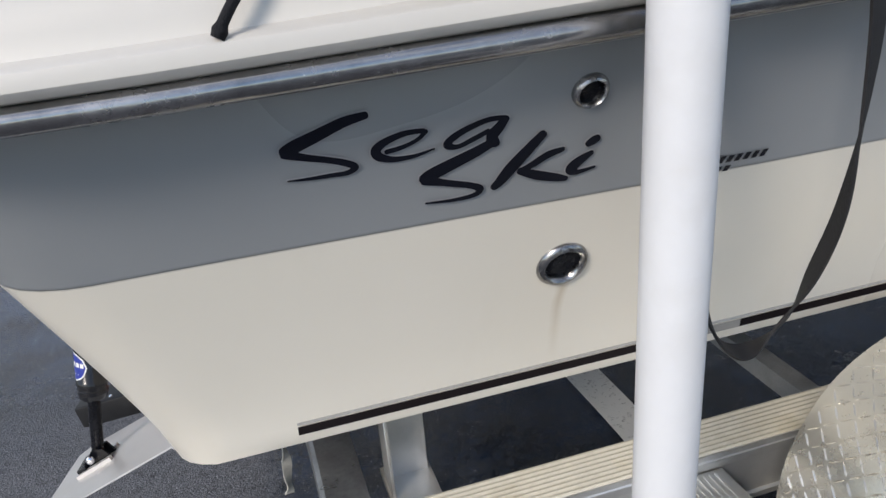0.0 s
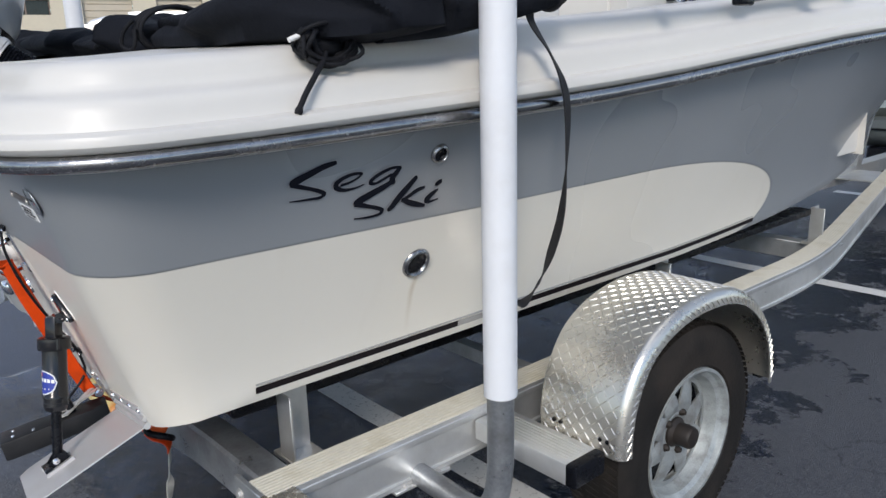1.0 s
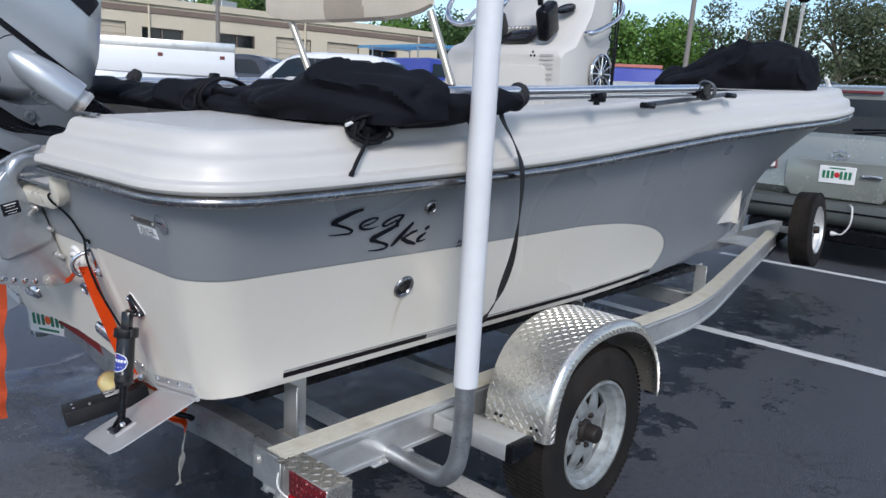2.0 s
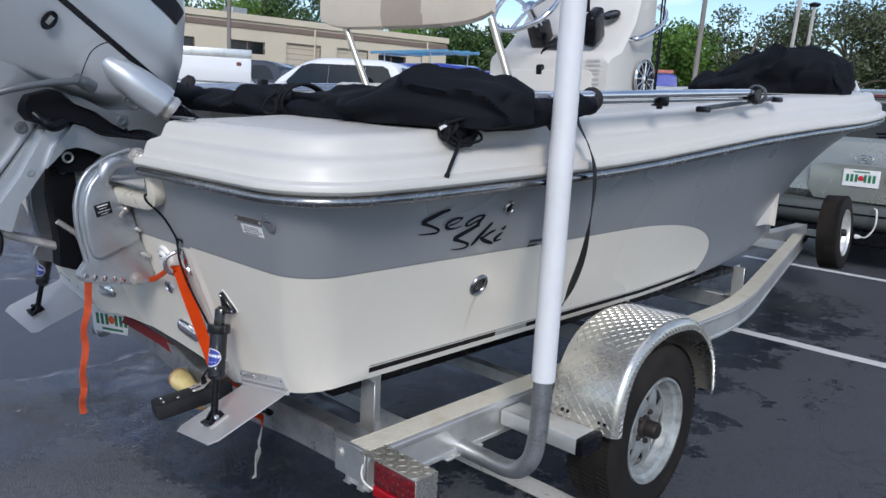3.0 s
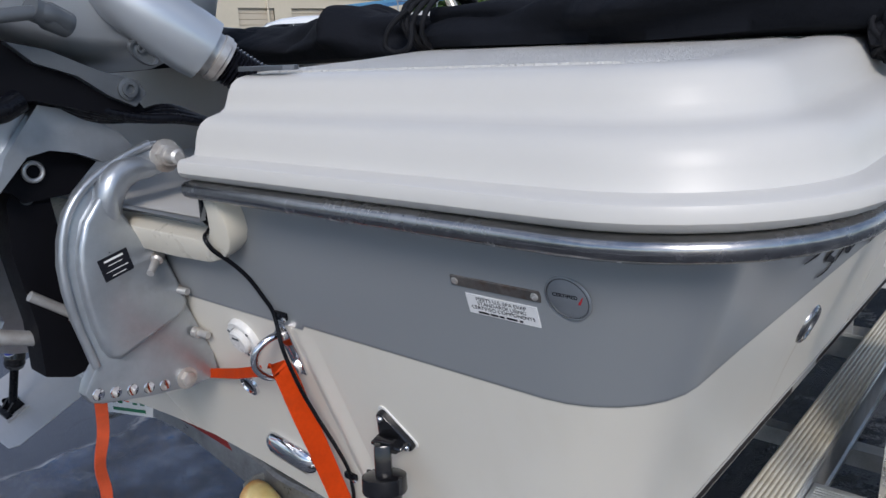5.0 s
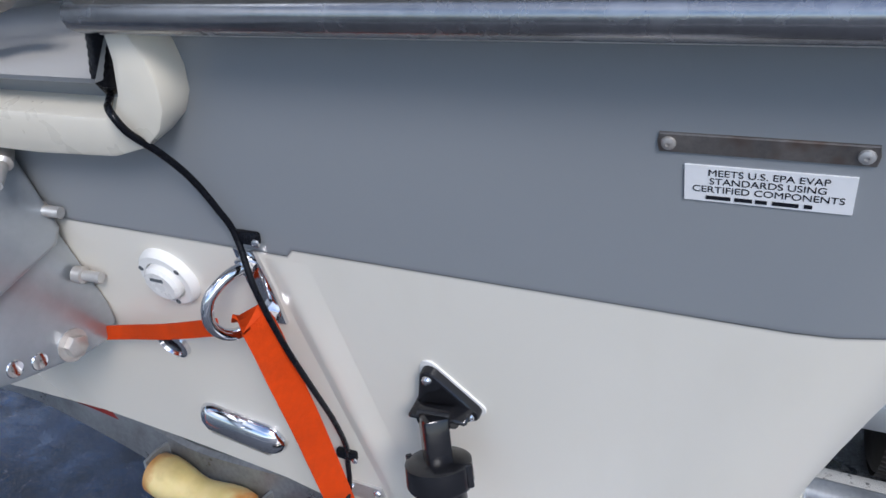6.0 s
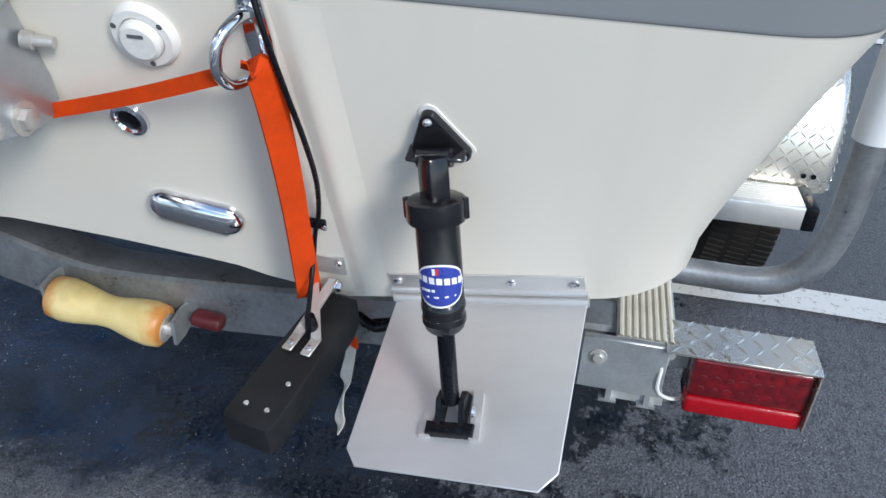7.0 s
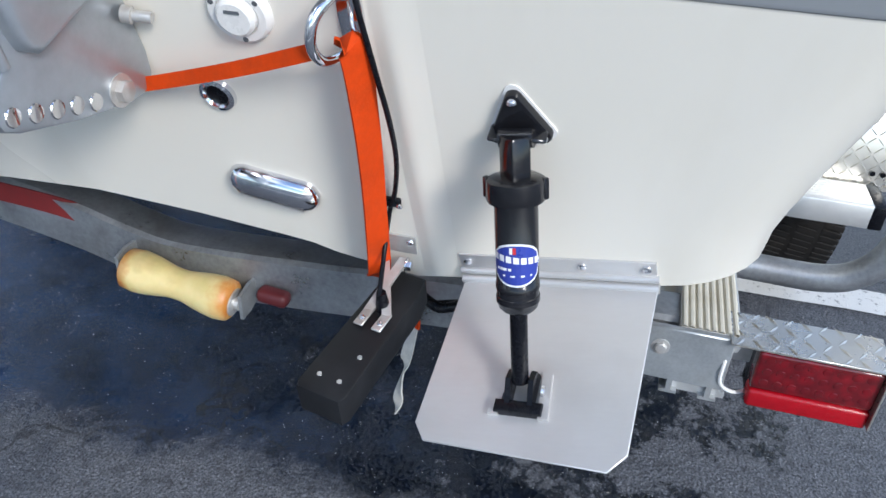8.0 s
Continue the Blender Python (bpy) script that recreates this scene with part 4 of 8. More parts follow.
# tongue end, winch stand and jack plate
bm = B()
box(bm, (4.95, CY, 0.385), (0.42, 0.62, 0.010), None, 0.001)
box(bm, (5.2, CY, 0.375), (1.9, 0.10, 0.10), None, 0.004)
part("tongue", bm, "alu", trailer)
bm = B()
rings(bm, [[Vector((x + dx, CY + dy, z)) for dx, dy in ((-0.045, -0.05), (0.045, -0.05), (0.045, 0.05), (-0.045, 0.05))] for x, z in ((5.15, 0.42), (5.22, 0.62), (5.42, 1.05))])
part("winch_post", bm, "alu", trailer)
bm = B()
lathe(bm, (5.33, CY - 0.07, 1.03), (0, 1, 0), [(0, 0.02), (0.001, 0.055), (0.012, 0.055), (0.013, 0.03), (0.12, 0.03), (0.121, 0.055), (0.133, 0.055), (0.134, 0.02)], 20)
part("winch", bm, "galv", trailer)
bm = B()
lathe(bm, (5.24, CY - 0.05, 0.90), (0, 1, 0), [(0, 0.03), (0.002, 0.05), (0.05, 0.042), (0.098, 0.05), (0.1, 0.03)], 18)
part("bow_stop", bm, "black", trailer)
bm = B()
for k in range(7):
    p = Vector((4.62 + 0.055 * k, 1.262 + 0.0125 * k, 0.372))
    t = Vector((1, 0.225, 0)).normalized()
    h = 0.030 if k < 2 else 0.016
    box(bm, p, (0.034, 0.003, h), t.to_track_quat("X", "Z").to_matrix(), 0.0)
tagged(part("rail_mark", bm, "ink", trailer, "small dark printed mark on the tongue", 0), kind="stuff")


# fenders, wheels and steps
def wheel_at(name, c, axis, parent, R=0.303, W=0.175, rim_r=0.182, rim="rim_steel", disc="dull_rim"):
    """A trailer wheel; axis points outboard."""
    ax = Vector(axis).normalized()
    w = thing(name, c, "", "") if parent is None else None
    if parent is not None:
        w = new(name)
        w.parent = parent
        w.location = Vector(c) - ORG[parent.name]
        ORG[w.name] = Vector(c)
    h = W / 2
    bm = B()
    lathe(bm, c, ax, [(-h * 0.80, rim_r), (-h * 0.98, rim_r + 0.012), (-h * 1.02, R * 0.78), (-h * 0.94, R * 0.92), (-h * 0.82, R * 0.975), (-h * 0.4, R), (h * 0.4, R), (h * 0.82, R * 0.975), (h * 0.94, R * 0.92), (h * 1.0, R * 0.86), (h * 1.03, R * 0.78), (h * 1.0, R * 0.70), (h * 0.98, rim_r + 0.012), (h * 0.80, rim_r)], 56, 0, False)
    part("tyre", bm, "rubber", w, "worn black rubber tyre", 30)
    bm = B()
    u = ax.orthogonal().normalized()
    v = ax.cross(u)
    for k in range(96):
        a = 2 * math.pi * k / 96
        d = u * math.cos(a) + v * math.sin(a)
        t = ax.cross(d)
        for off in (-0.62, 0.0, 0.62):
            q = Vector(c) + d * (R + 0.001) + ax * (h * off)
            rings(bm, [[q + ax * sx * h * 0.24 + t * (ty * 0.010 + sx * 0.004) - d * 0.0035 * lo for sx in (-1, 1)] for ty, lo in ((-0.75, 1), (-0.6, -0.1), (0.6, -0.1), (0.75, 1))], False)
    tagged(part("tread", bm, "rubber", w, "", 0), kind="stuff")
    bm = B()
    lathe(bm, c, ax, [(h * 0.84, rim_r + 0.006), (h * 0.97, rim_r + 0.004), (h * 0.97, rim_r - 0.004), (h * 0.80, rim_r - 0.008), (h * 0.70, rim_r - 0.020), (h * 0.25, rim_r - 0.028), (h * 0.12, rim_r - 0.035), (-h * 0.8, rim_r - 0.03)], 48, 0, False)
    part("rim", bm, rim, w, "galvanised steel rim", 35)
    bm = B()
    for k in range(8):
        a = 2 * math.pi * k / 8 + 0.35
        front = []
        for r, gap, o in ((0.040, 0.0, 0.34), (0.060, 0.0, 0.44), (0.080, 0.0, 0.47), (0.088, 0.03, 0.465), (0.104, 0.12, 0.44), (0.122, 0.20, 0.40), (0.138, 0.25, 0.35), (0.1395, 0.12, 0.345), (0.141, 0.0, 0.34), (rim_r - 0.025, 0.0, 0.30)):
            half = math.pi / 8 - gap
            fr = []
            for q in range(7):
                b = a + half * (q - 3) / 3
                d = u * math.cos(b) + v * math.sin(b)
                fr.append(Vector(c) + d * r + ax * (h * o + (0.006 * (1 - (abs(q - 3) / 3) ** 2) if 0.07 < r < 0.137 else 0.0)))
            front.append(fr + [p - ax * 0.005 for p in reversed(fr)])
        rings(bm, front)
    lathe(bm, c, ax, [(h * 0.20, 0.068), (h * 0.36, 0.064), (h * 0.42, 0.050), (h * 0.36, 0.036)], 30, 0, False)
    part("spoke_disc", bm, disc, w, "pressed-steel spokes with triangular windows", 35)
    bm = B()
    lathe(bm, c, ax, [(h * 0.05, 0.042), (h * 0.45, 0.040), (h * 0.55, 0.030), (h * 0.95, 0.030), (h * 1.02, 0.026), (h * 1.05, 0.012)], 24)
    for k in range(5):
        a = 2 * math.pi * k / 5 + 0.35 + math.pi / 5
        q = Vector(c) + (u * math.cos(a) + v * math.sin(a)) * 0.055
        lathe(bm, q + ax * h * 0.34, ax, [(0, 0.011), (0.012, 0.0105), (0.020, 0.006)], 6)
    part("hub", bm, "rust_hub", w, "dark greasy hub with lug nuts", 35)
    bm = B()
    lathe(bm, c, ax, [(h * 0.10, 0.001), (h * 0.11, rim_r - 0.034)], 30, 0, False)
    part("backing", bm, "black", w)
    return w


FEND = [(0.737, 0.395), (0.740, 0.47), (0.760, 0.545), (0.808, 0.622), (0.882, 0.672), (0.980, 0.700), (1.08, 0.706), (1.188, 0.694), (1.286, 0.655), (1.364, 0.590), (1.418, 0.505), (1.441, 0.42), (1.445, 0.372)]


def fender(sgn):
    f = new("fender")
    f.parent = trailer
    ORG[f.name] = Vector((1.09, CY - sgn * (CY - 0.6), 0.4))
    f.location = ORG[f.name] - ORG[trailer.name]
    f["label"] = "bright aluminium diamond-plate fender"
    ya, yb = 0.488, 0.728
    Y = lambda y: CY - sgn * (CY - y)
    P = curve_pts([(x, 0, z) for x, z in FEND], 4)
    bm = B()
    rows = []
    for i, p in enumerate(P):
        t = (P[min(i + 1, len(P) - 1)] - P[max(i - 1, 0)]).normalized()
        n = Vector((-t.z, 0, t.x))
        rows.append([Vector((p.x, Y(yb), p.z)), Vector((p.x, Y(ya + 0.024), p.z)), Vector((p.x, Y(ya + 0.014), p.z)) - n * 0.003, Vector((p.x, Y(ya + 0.006), p.z)) - n * 0.010, Vector((p.x, Y(ya + 0.001), p.z)) - n * 0.021, Vector((p.x, Y(ya), p.z)) - n * 0.036,
                     Vector((p.x, Y(ya + 0.004), p.z)) - n * 0.036, Vector((p.x, Y(ya + 0.006), p.z)) - n * 0.020, Vector((p.x, Y(ya + 0.016), p.z)) - n * 0.009, Vector((p.x, Y(yb), p.z)) - n * 0.005])
    rings(bm, rows, True, True)
    skin = part("sheet", bm, "tread", f, "diamond-plate aluminium sheet", 30)
    bm = B()
    L = [0.0]
    for a, b in zip(P, P[1:]):
        L.append(L[-1] + (b - a).length)

    def at(s):
        for k in range(len(L) - 1):
            if s <= L[k + 1]:
                q = (s - L[k]) / max(1e-9, L[k + 1] - L[k])
                t = (P[k + 1] - P[k]).normalized()
                return P[k].lerp(P[k + 1], q), t
        return P[-1], (P[-1] - P[-2]).normalized()
    nrow = int(L[-1] / 0.0185)
    for i in range(nrow):
        for j in range(13):
            s = 0.012 + i * 0.0185
            y = ya + 0.030 + j * 0.0175
            if y > yb - 0.012 or s > L[-1] - 0.01:
                continue
            p, t = at(s)
            n = Vector((-t.z, 0, t.x))
            c = Vector((p.x, Y(y), p.z))
            a = math.radians(45 if (i + j) % 2 else -45)
            d = t * math.cos(a) + Vector((0, 1, 0)) * math.sin(a)
            e = n.cross(d)
            rows = [[c + d * (0.0102 * q) + e * (w * r) + n * h for w, h in ((-1, 0.0), (0, 0.0024 * (1 if r > 0.001 else 0)), (1, 0.0))] for q, r in ((-1, 0.0003), (-0.55, 0.0012), (0, 0.0015), (0.55, 0.0012), (1, 0.0003))]
            rings(bm, rows, False)
    # lugs on the rolled lip
    for i in range(int(L[-1] / 0.022)):
        p, t = at(0.01 + i * 0.022)
        n = Vector((-t.z, 0, t.x))
        c = Vector((p.x, Y(ya + 0.0005), p.z)) - n * 0.024
        rings(bm, [[c + t * q - n * (0.008 * q / 0.008) + Vector((0, Y(0) - Y(0.002), 0)) * h + n * w for w, h in ((-0.002, 0), (0, 1), (0.002, 0))] for q in (-0.007, 0.007)], False)
    tagged(part("tread_pattern", bm, "tread", skin, "raised bright tread lugs", 60), kind="stuff")
    bm = B()
    for x, y0 in ((0.7355, 0.53), (0.7355, 0.55), (0.7355, 0.665), (0.7355, 0.685)):
        lathe(bm, (x, Y(y0), 0.432), (-1, 0, 0.03), [(0, 0.0055), (0.0012, 0.0055)], 10)
    for x, z in ((1.436, 0.43),):
        for dx in (0, 0.018):
            lathe(bm, (1.418 + dx, Y(ya - 0.0005), 0.437 - dx * 0.4), (0, -sgn, 0), [(0, 0.005), (0.0015, 0.005)], 10)
    pieces("bolt_hole", bm, "black", f, "", 0)
    # stepped mounts before and behind the wheel
    for x0, x1 in ((0.627, 0.731), (1.449, 1.53)):
        bm = B()
        box(bm, ((x0 + x1) / 2, Y(0.70), 0.384), (x1 - x0, 0.29, 0.052), None, 0.004, 2)
        st = part("step", bm, "alu", trailer, "aluminium step beam")
        bm = B()
        box(bm, ((x0 + x1) / 2, Y(0.545), 0.384), (x1 - x0 + 0.002, 0.03, 0.054), None, 0.006, 2)
        part("end_cap", bm, "black", st, "black plastic end cap")
        bm = B()
        for k in range(7):
            box(bm, (x0 + 0.02 + k * (x1 - x0 - 0.04) / 6, Y(0.70), 0.4105), (0.004, 0.27, 0.002))
        pieces("rib", bm, "alu", st, "", 0)
    return f


for sgn in (1, -1):
    fender(sgn)
    Yw = CY - sgn * (CY - 0.618)
    wh = wheel_at("wheel", (1.098, Yw, 0.303), (0, -sgn, 0), trailer)
    wh["label"] = "black trailer tyre on a galvanised spoked rim"

# the spare wheel, clamped to the tongue
wh = wheel_at("spare_wheel", (5.33, 1.235, 0.50), (0.08, -1, 0.06), trailer, 0.292, 0.165, 0.182, "alu", "alu")
wh["label"] = "spare trailer wheel bolted to the tongue"
bm = B()
box(bm, (5.33, 1.36, 0.47), (0.06, 0.16, 0.05), None, 0.004)
part("spare_bracket", bm, "galv", trailer)


# guide poles: a bent galvanised pipe with a white sleeve
def guide_pole(sgn):
    Y = lambda y: CY - sgn * (CY - y)
    g = new("guide_pole")
    g.parent = trailer
    ORG[g.name] = Vector((0.43, Y(0.557), 0.35))
    g.location = ORG[g.name] - ORG[trailer.name]
    g["label"] = "boat guide pole with a white plastic sleeve"
    bm = B()
    pts = curve_pts([(0.432, Y(0.559), 1.2), (0.430, Y(0.557), 0.75), (0.428, Y(0.556), 0.54), (0.428, Y(0.560), 0.47), (0.430, Y(0.576), 0.405), (0.435, Y(0.615), 0.358), (0.442, Y(0.67), 0.338), (0.450, Y(0.76), 0.333), (0.455, Y(0.93), 0.331)], 6)
    sweep(bm, pts, 0.0265, 20)
    pipe = part("pipe", bm, "galv_worn", g, "bent galvanised steel pipe", 50)
    bm = B()
    a, b = Vector((0.430, Y(0.557), 0.643)), Vector((0.443, Y(0.565), 2.15))
    lathe(bm, a, b - a, [(0.0, 0.028), (0.0, 0.0325), (1.5, 0.0325), (1.502, 0.030)], 40, 0, False)
    part("sleeve", bm, "pvc", g, "white plastic pipe sleeve, scuffed", 50)
    bm = B()
    box(bm, (0.455, Y(0.872), 0.3175), (0.165, 0.075, 0.007), None, 0.001)
    pl = part("clamp_plate", bm, "alu", g)
    bm = B()
    for dx in (-0.045, 0.045):
        hexbolt(bm, (0.455 + dx, Y(0.845), 0.3212), (0, 0, 1), 0.008, 0.004)
    pieces("bolt", bm, "dull_steel", pl)


guide_pole(1)
guide_pole(-1)


# tail lights on diamond-plate brackets
def tail_light(sgn):
    Y = lambda y: CY - sgn * (CY - y)
    t = new("tail_light")
    t.parent = trailer
    ORG[t.name] = Vector((0.09, Y(0.75), 0.33))
    t.location = ORG[t.name] - ORG[trailer.name]
    t["label"] = "red rectangular tail light under a diamond-plate bracket"
    bm = B()
    box(bm, (0.090, Y(0.755), 0.439), (0.080, 0.212, 0.004), None, 0.0005)
    box(bm, (0.090, Y(0.6505), 0.386), (0.080, 0.003, 0.105), None, 0.0005)
    br = part("bracket", bm, "tread", t, "diamond-plate bracket")
    bm = B()
    for i in range(4):
        for j in range(9):
            c = Vector((0.058 + i * 0.022, Y(0.66 + j * 0.0235), 0.4412))
            a = math.radians(38 if (i + j) % 2 else -38)
            d = Vector((math.cos(a), math.sin(a), 0))
            e = Vector((-d.y, d.x, 0))
            rings(bm, [[c + d * 0.012 * q + e * w * r + Vector((0, 0, h * (r > 0.001))) for w, h in ((-1, 0), (0, 0.0022), (1, 0))] for q, r in ((-1, 0.0004), (0, 0.0024), (1, 0.0004))], False)
    tagged(part("tread_pattern", bm, "tread", br, "", 60), kind="stuff")
    bm = B()
    box(bm, (0.108, Y(0.735), 0.378), (0.045, 0.162, 0.102), None, 0.004)
    part("housing", bm, "black", t)
    bm = B()
    box(bm, (0.074, Y(0.735), 0.395), (0.030, 0.166, 0.070), None, 0.006, 3)
    lens = part("lens", bm, "lens", t, "dark red lens over a grid of lamps")
    bm = B()
    for i in range(3):
        for j in range(8):
            lathe(bm, (0.059, Y(0.735 + (j - 3.5) * 0.019), 0.376 + i * 0.020), (-1, 0, 0), [(-0.001, 0.0075), (0.0008, 0.0062), (0.0014, 0.002)], 10)
    pieces("lamp_bead", bm, "lens", lens)
    bm = B()
    box(bm, (0.073, Y(0.735), 0.3435), (0.032, 0.166, 0.032), None, 0.006, 3)
    part("reflector_strip", bm, "lens_bright", t, "bright red reflector strip")
    bm = B()
    sweep(bm, curve_pts([(0.085, Y(0.855), 0.425), (0.060, Y(0.860), 0.40), (0.058, Y(0.858), 0.36), (0.075, Y(0.83), 0.335), (0.10, Y(0.80), 0.335)], 6), 0.0028, 8)
    part("wire", bm, "white", t, "white wire loop")
    bm = B()
    box(bm, (0.115, Y(0.83), 0.395), (0.012, 0.05, 0.055), None, 0.002)
    part("wire_box", bm, "galv", t)


tail_light(1)

# keel roller on the rear cross member
bm = B()
lathe(bm, (0.036, 1.834, 0.366), (0, -1, -0.137), [(0.0, 0.010), (0.0, 0.029), (0.005, 0.035), (0.026, 0.0375), (0.048, 0.035), (0.086, 0.0275), (0.100, 0.0265), (0.114, 0.0275), (0.150, 0.035), (0.173, 0.0375), (0.194, 0.035), (0.199, 0.029), (0.199, 0.010)], 32)
roll = part("keel_roller", bm, "roller", trailer, "yellow keel roller, stained orange at the ends", 50)
bm = B()
lathe(bm, (0.036, 1.6365, 0.339), (0, -1, -0.137), [(0, 0.024), (0.003, 0.024), (0.004, 0.012), (0.012, 0.012), (0.014, 0.006)], 20)
part("washer", bm, "dull_steel", roll)
for y, z in ((1.620, 0.338), (1.846, 0.367)):
    bm = B()
    prism(bm, [(-0.012, -0.026), (0.016, -0.026), (0.06, -0.012), (0.06, 0.022), (0.016, 0.026), (-0.012, 0.02)], lambda u, v, w, y=y, z=z: Vector((0.040 + u, y + w, z + v)), -0.003, 0.003)
    part("roller_bracket", bm, "galv", trailer)
bm = B()
box(bm, (0.066, 1.578, 0.343), (0.030, 0.056, 0.026), Euler((0.10, 0, 0)).to_matrix(), 0.010, 3)
part("side_marker", bm, "dark_red", trailer, "dark red oblong marker lamp")

# number plate hanging from the cross member, its print as plain shapes
plate_m = Matrix.Translation((0.065, 2.434, 0.425)) @ Matrix.Rotation(radians(17), 4, "Z") @ Matrix.Rotation(radians(-4.5), 4, "Y") @ Matrix.Rotation(radians(-3), 4, "X")


def on_plate(y, z, out=0.0):
    return plate_m @ Vector((-out, y * 0.75, z * 0.75))


bm = B()
box(bm, on_plate(0, 0), (0.002, 0.229, 0.114), plate_m.to_3x3(), 0.0005)
np_ = part("number_plate", bm, "sticker", trailer, "white licence plate with green print")
bm = B()
for k in range(7):
    if k != 3:
        box(bm, on_plate(0.108 - k * 0.036, 0.0, 0.0014), (0.001, 0.0165, 0.046), plate_m.to_3x3())
box(bm, on_plate(0, -0.055, 0.0014), (0.001, 0.12, 0.010), plate_m.to_3x3())
tagged(part("print", bm, "green_print", np_, "green bars", 0), kind="stuff")
bm = B()
lathe(bm, on_plate(0, 0, 0.0012), plate_m.to_3x3() @ Vector((-1, 0, 0)), [(0, 0.018), (0.0008, 0.016)], 20)
part("fruit_mark", bm, "orange_plastic", np_, "round orange mark", 0)
bm = B()
for y in (-0.09, 0.09):
    rod(bm, on_plate(y, 0.055), (0.115, 2.434 + y * 0.7, 0.44), 0.006, None, 10)
pieces("plate_arm", bm, "galv", np_)

# ---- fittings on the transom ----
TAB_A = radians(21)
TAB_TILT = 0.2137               # the hinge lies along the V of the bottom and rises outboard


def hinge_z(y):
    return 0.581 + 0.217 * (1.107 - (y if y < CY else 2 * CY - y))


def on_tab(y, d, up=0.0):
    """A place on the trim tab's upper face: d metres aft of its hinge."""
    z = hinge_z(y)
    side = 1 if y < CY else -1
    n = Vector((-0.349, 0.224 * side, 0.910))
    return Vector((transom_x(z) - 0.006 - d * math.cos(TAB_A), y, z - d * math.sin(TAB_A))) + n * up


def trim_tab(sgn):
    """A hydraulic trim tab: hinged plate, hinge and cylinder."""
    Y = lambda y: CY - sgn * (CY - y)
    t = thing("trim_tab", on_transom(Y(1.106), 0.60), "stainless trim tab with a black hydraulic cylinder, screwed to the transom", "trim tab", "trim tabs")
    bm = B()
    ya, yb = 0.988, 1.220
    prism(bm, [(ya, 0.0), (yb, 0.0), (yb + 0.008, 0.203), (yb - 0.007, 0.223), (ya + 0.027, 0.231), (ya + 0.009, 0.210)], lambda u, v, w: on_tab(Y(u), v, w), -0.0025, 0.0, 0.0008, 1)
    plate = part("plate", bm, "tab", t, "brushed stainless plate with clipped corners")
    tilt = Matrix.Rotation(TAB_TILT * sgn, 4, "Z")
    hm = transom_m(Y(1.104), hinge_z(1.104), 0.0) @ tilt
    am = transom_m(Y(1.1585), 0.815, 0.0) @ tilt
    # hinge: an upper leaf on the transom and a rolled knuckle
    bm = B()
    prism(bm, [(-0.119, -0.002), (0.119, -0.002), (0.119, 0.044), (-0.119, 0.044)], lambda u, v, w: hm @ Vector((u, v, w)), 0.0, 0.003, 0.0008, 1)
    for r, dz, do in ((0.0065, 0.002, 0.006), (0.0045, 0.016, 0.004)):
        rod(bm, hm @ Vector((-0.121, dz, do)), hm @ Vector((0.121, dz, do)), r, None, 14)
    hinge = part("hinge", bm, "tab", t, "stainless piano hinge", 50)
    bm = B()
    for u in (-0.1085, -0.034, 0.0335, 0.108):
        screw(bm, hm @ Vector((u, 0.033, 0.003)), TN, 0.0058, 0.004)
    pieces("screw", bm, "steel", hinge)
    # cylinder
    top, foot = am @ Vector((0, -0.004, 0.030)), on_tab(Y(1.116), 0.150, 0.014)
    ax = (foot - top).normalized()
    ln = (foot - top).length
    bm = B()
    lathe(bm, top, ax, [(0.031, 0.010), (0.032, 0.026), (0.034, 0.0295), (0.053, 0.030), (0.056, 0.0285), (0.057, 0.0222), (0.143, 0.0222), (0.144, 0.0230), (0.150, 0.0230), (0.151, 0.0220), (0.158, 0.0220), (0.159, 0.0230), (0.165, 0.0230), (0.166, 0.0218), (0.172, 0.0205), (0.176, 0.017), (0.177, 0.010)], 36)
    sd = ax.cross(Vector((-1, 0, 0))).normalized()
    for a in (-1, 1):
        box(bm, top + ax * 0.043 + sd * a * 0.0295, (0.006, 0.006, 0.022), (-ax).to_track_quat("Z", "Y").to_matrix(), 0.001)
    cyl = part("cylinder", bm, "gloss_black", t, "ribbed black plastic cylinder", 40)
    bm = B()
    rod(bm, top + ax * 0.170, foot - ax * 0.004, 0.0095, None, 18)
    part("ram", bm, "black", cyl, "black ram rod")
    # clevis under the three-hole mounting plate
    bm = B()
    box(bm, top + ax * 0.017, (0.022, 0.026, 0.052), (-ax).to_track_quat("Z", "Y").to_matrix(), 0.003, 2)
    part("clevis", bm, "gloss_black", cyl)
    bm = B()
    tri = []
    for (cx, cy) in ((0.0, 0.032), (-0.0235, -0.013), (0.0235, -0.013)):
        base = math.atan2(cy - 0.003, cx)
        for k in (-2, -1, 0, 1, 2):
            a = base + k * 0.5
            tri.append((cx + 0.0085 * math.cos(a), cy + 0.0085 * math.sin(a)))
    tri.sort(key=lambda q: math.atan2(q[1] - 0.003, q[0]))
    prism(bm, tri, lambda u, v, w: am @ Vector((u, v, w)), 0.0, 0.011, 0.003, 2)
    rod(bm, am @ Vector((-0.017, -0.004, 0.020)), am @ Vector((0.017, -0.004, 0.020)), 0.010, None, 16)
    for q in (-1, 1):
        box(bm, am @ Vector((q * 0.0165, -0.004, 0.014)), (0.026, 0.005, 0.024), transom_m(Y(1.1585), 0.815).to_3x3().inverted().transposed(), 0.002)
    mount = part("mount", bm, "gloss_black", t, "black three-hole mounting plate", 40)
    bm = B()
    for u, v in ((0.0, 0.032), (-0.0235, -0.013), (0.0235, -0.013)):
        screw(bm, am @ Vector((u, v, 0.011)), TN, 0.0048, 0.004)
    pieces("screw", bm, "steel", mount)
    bm = B()
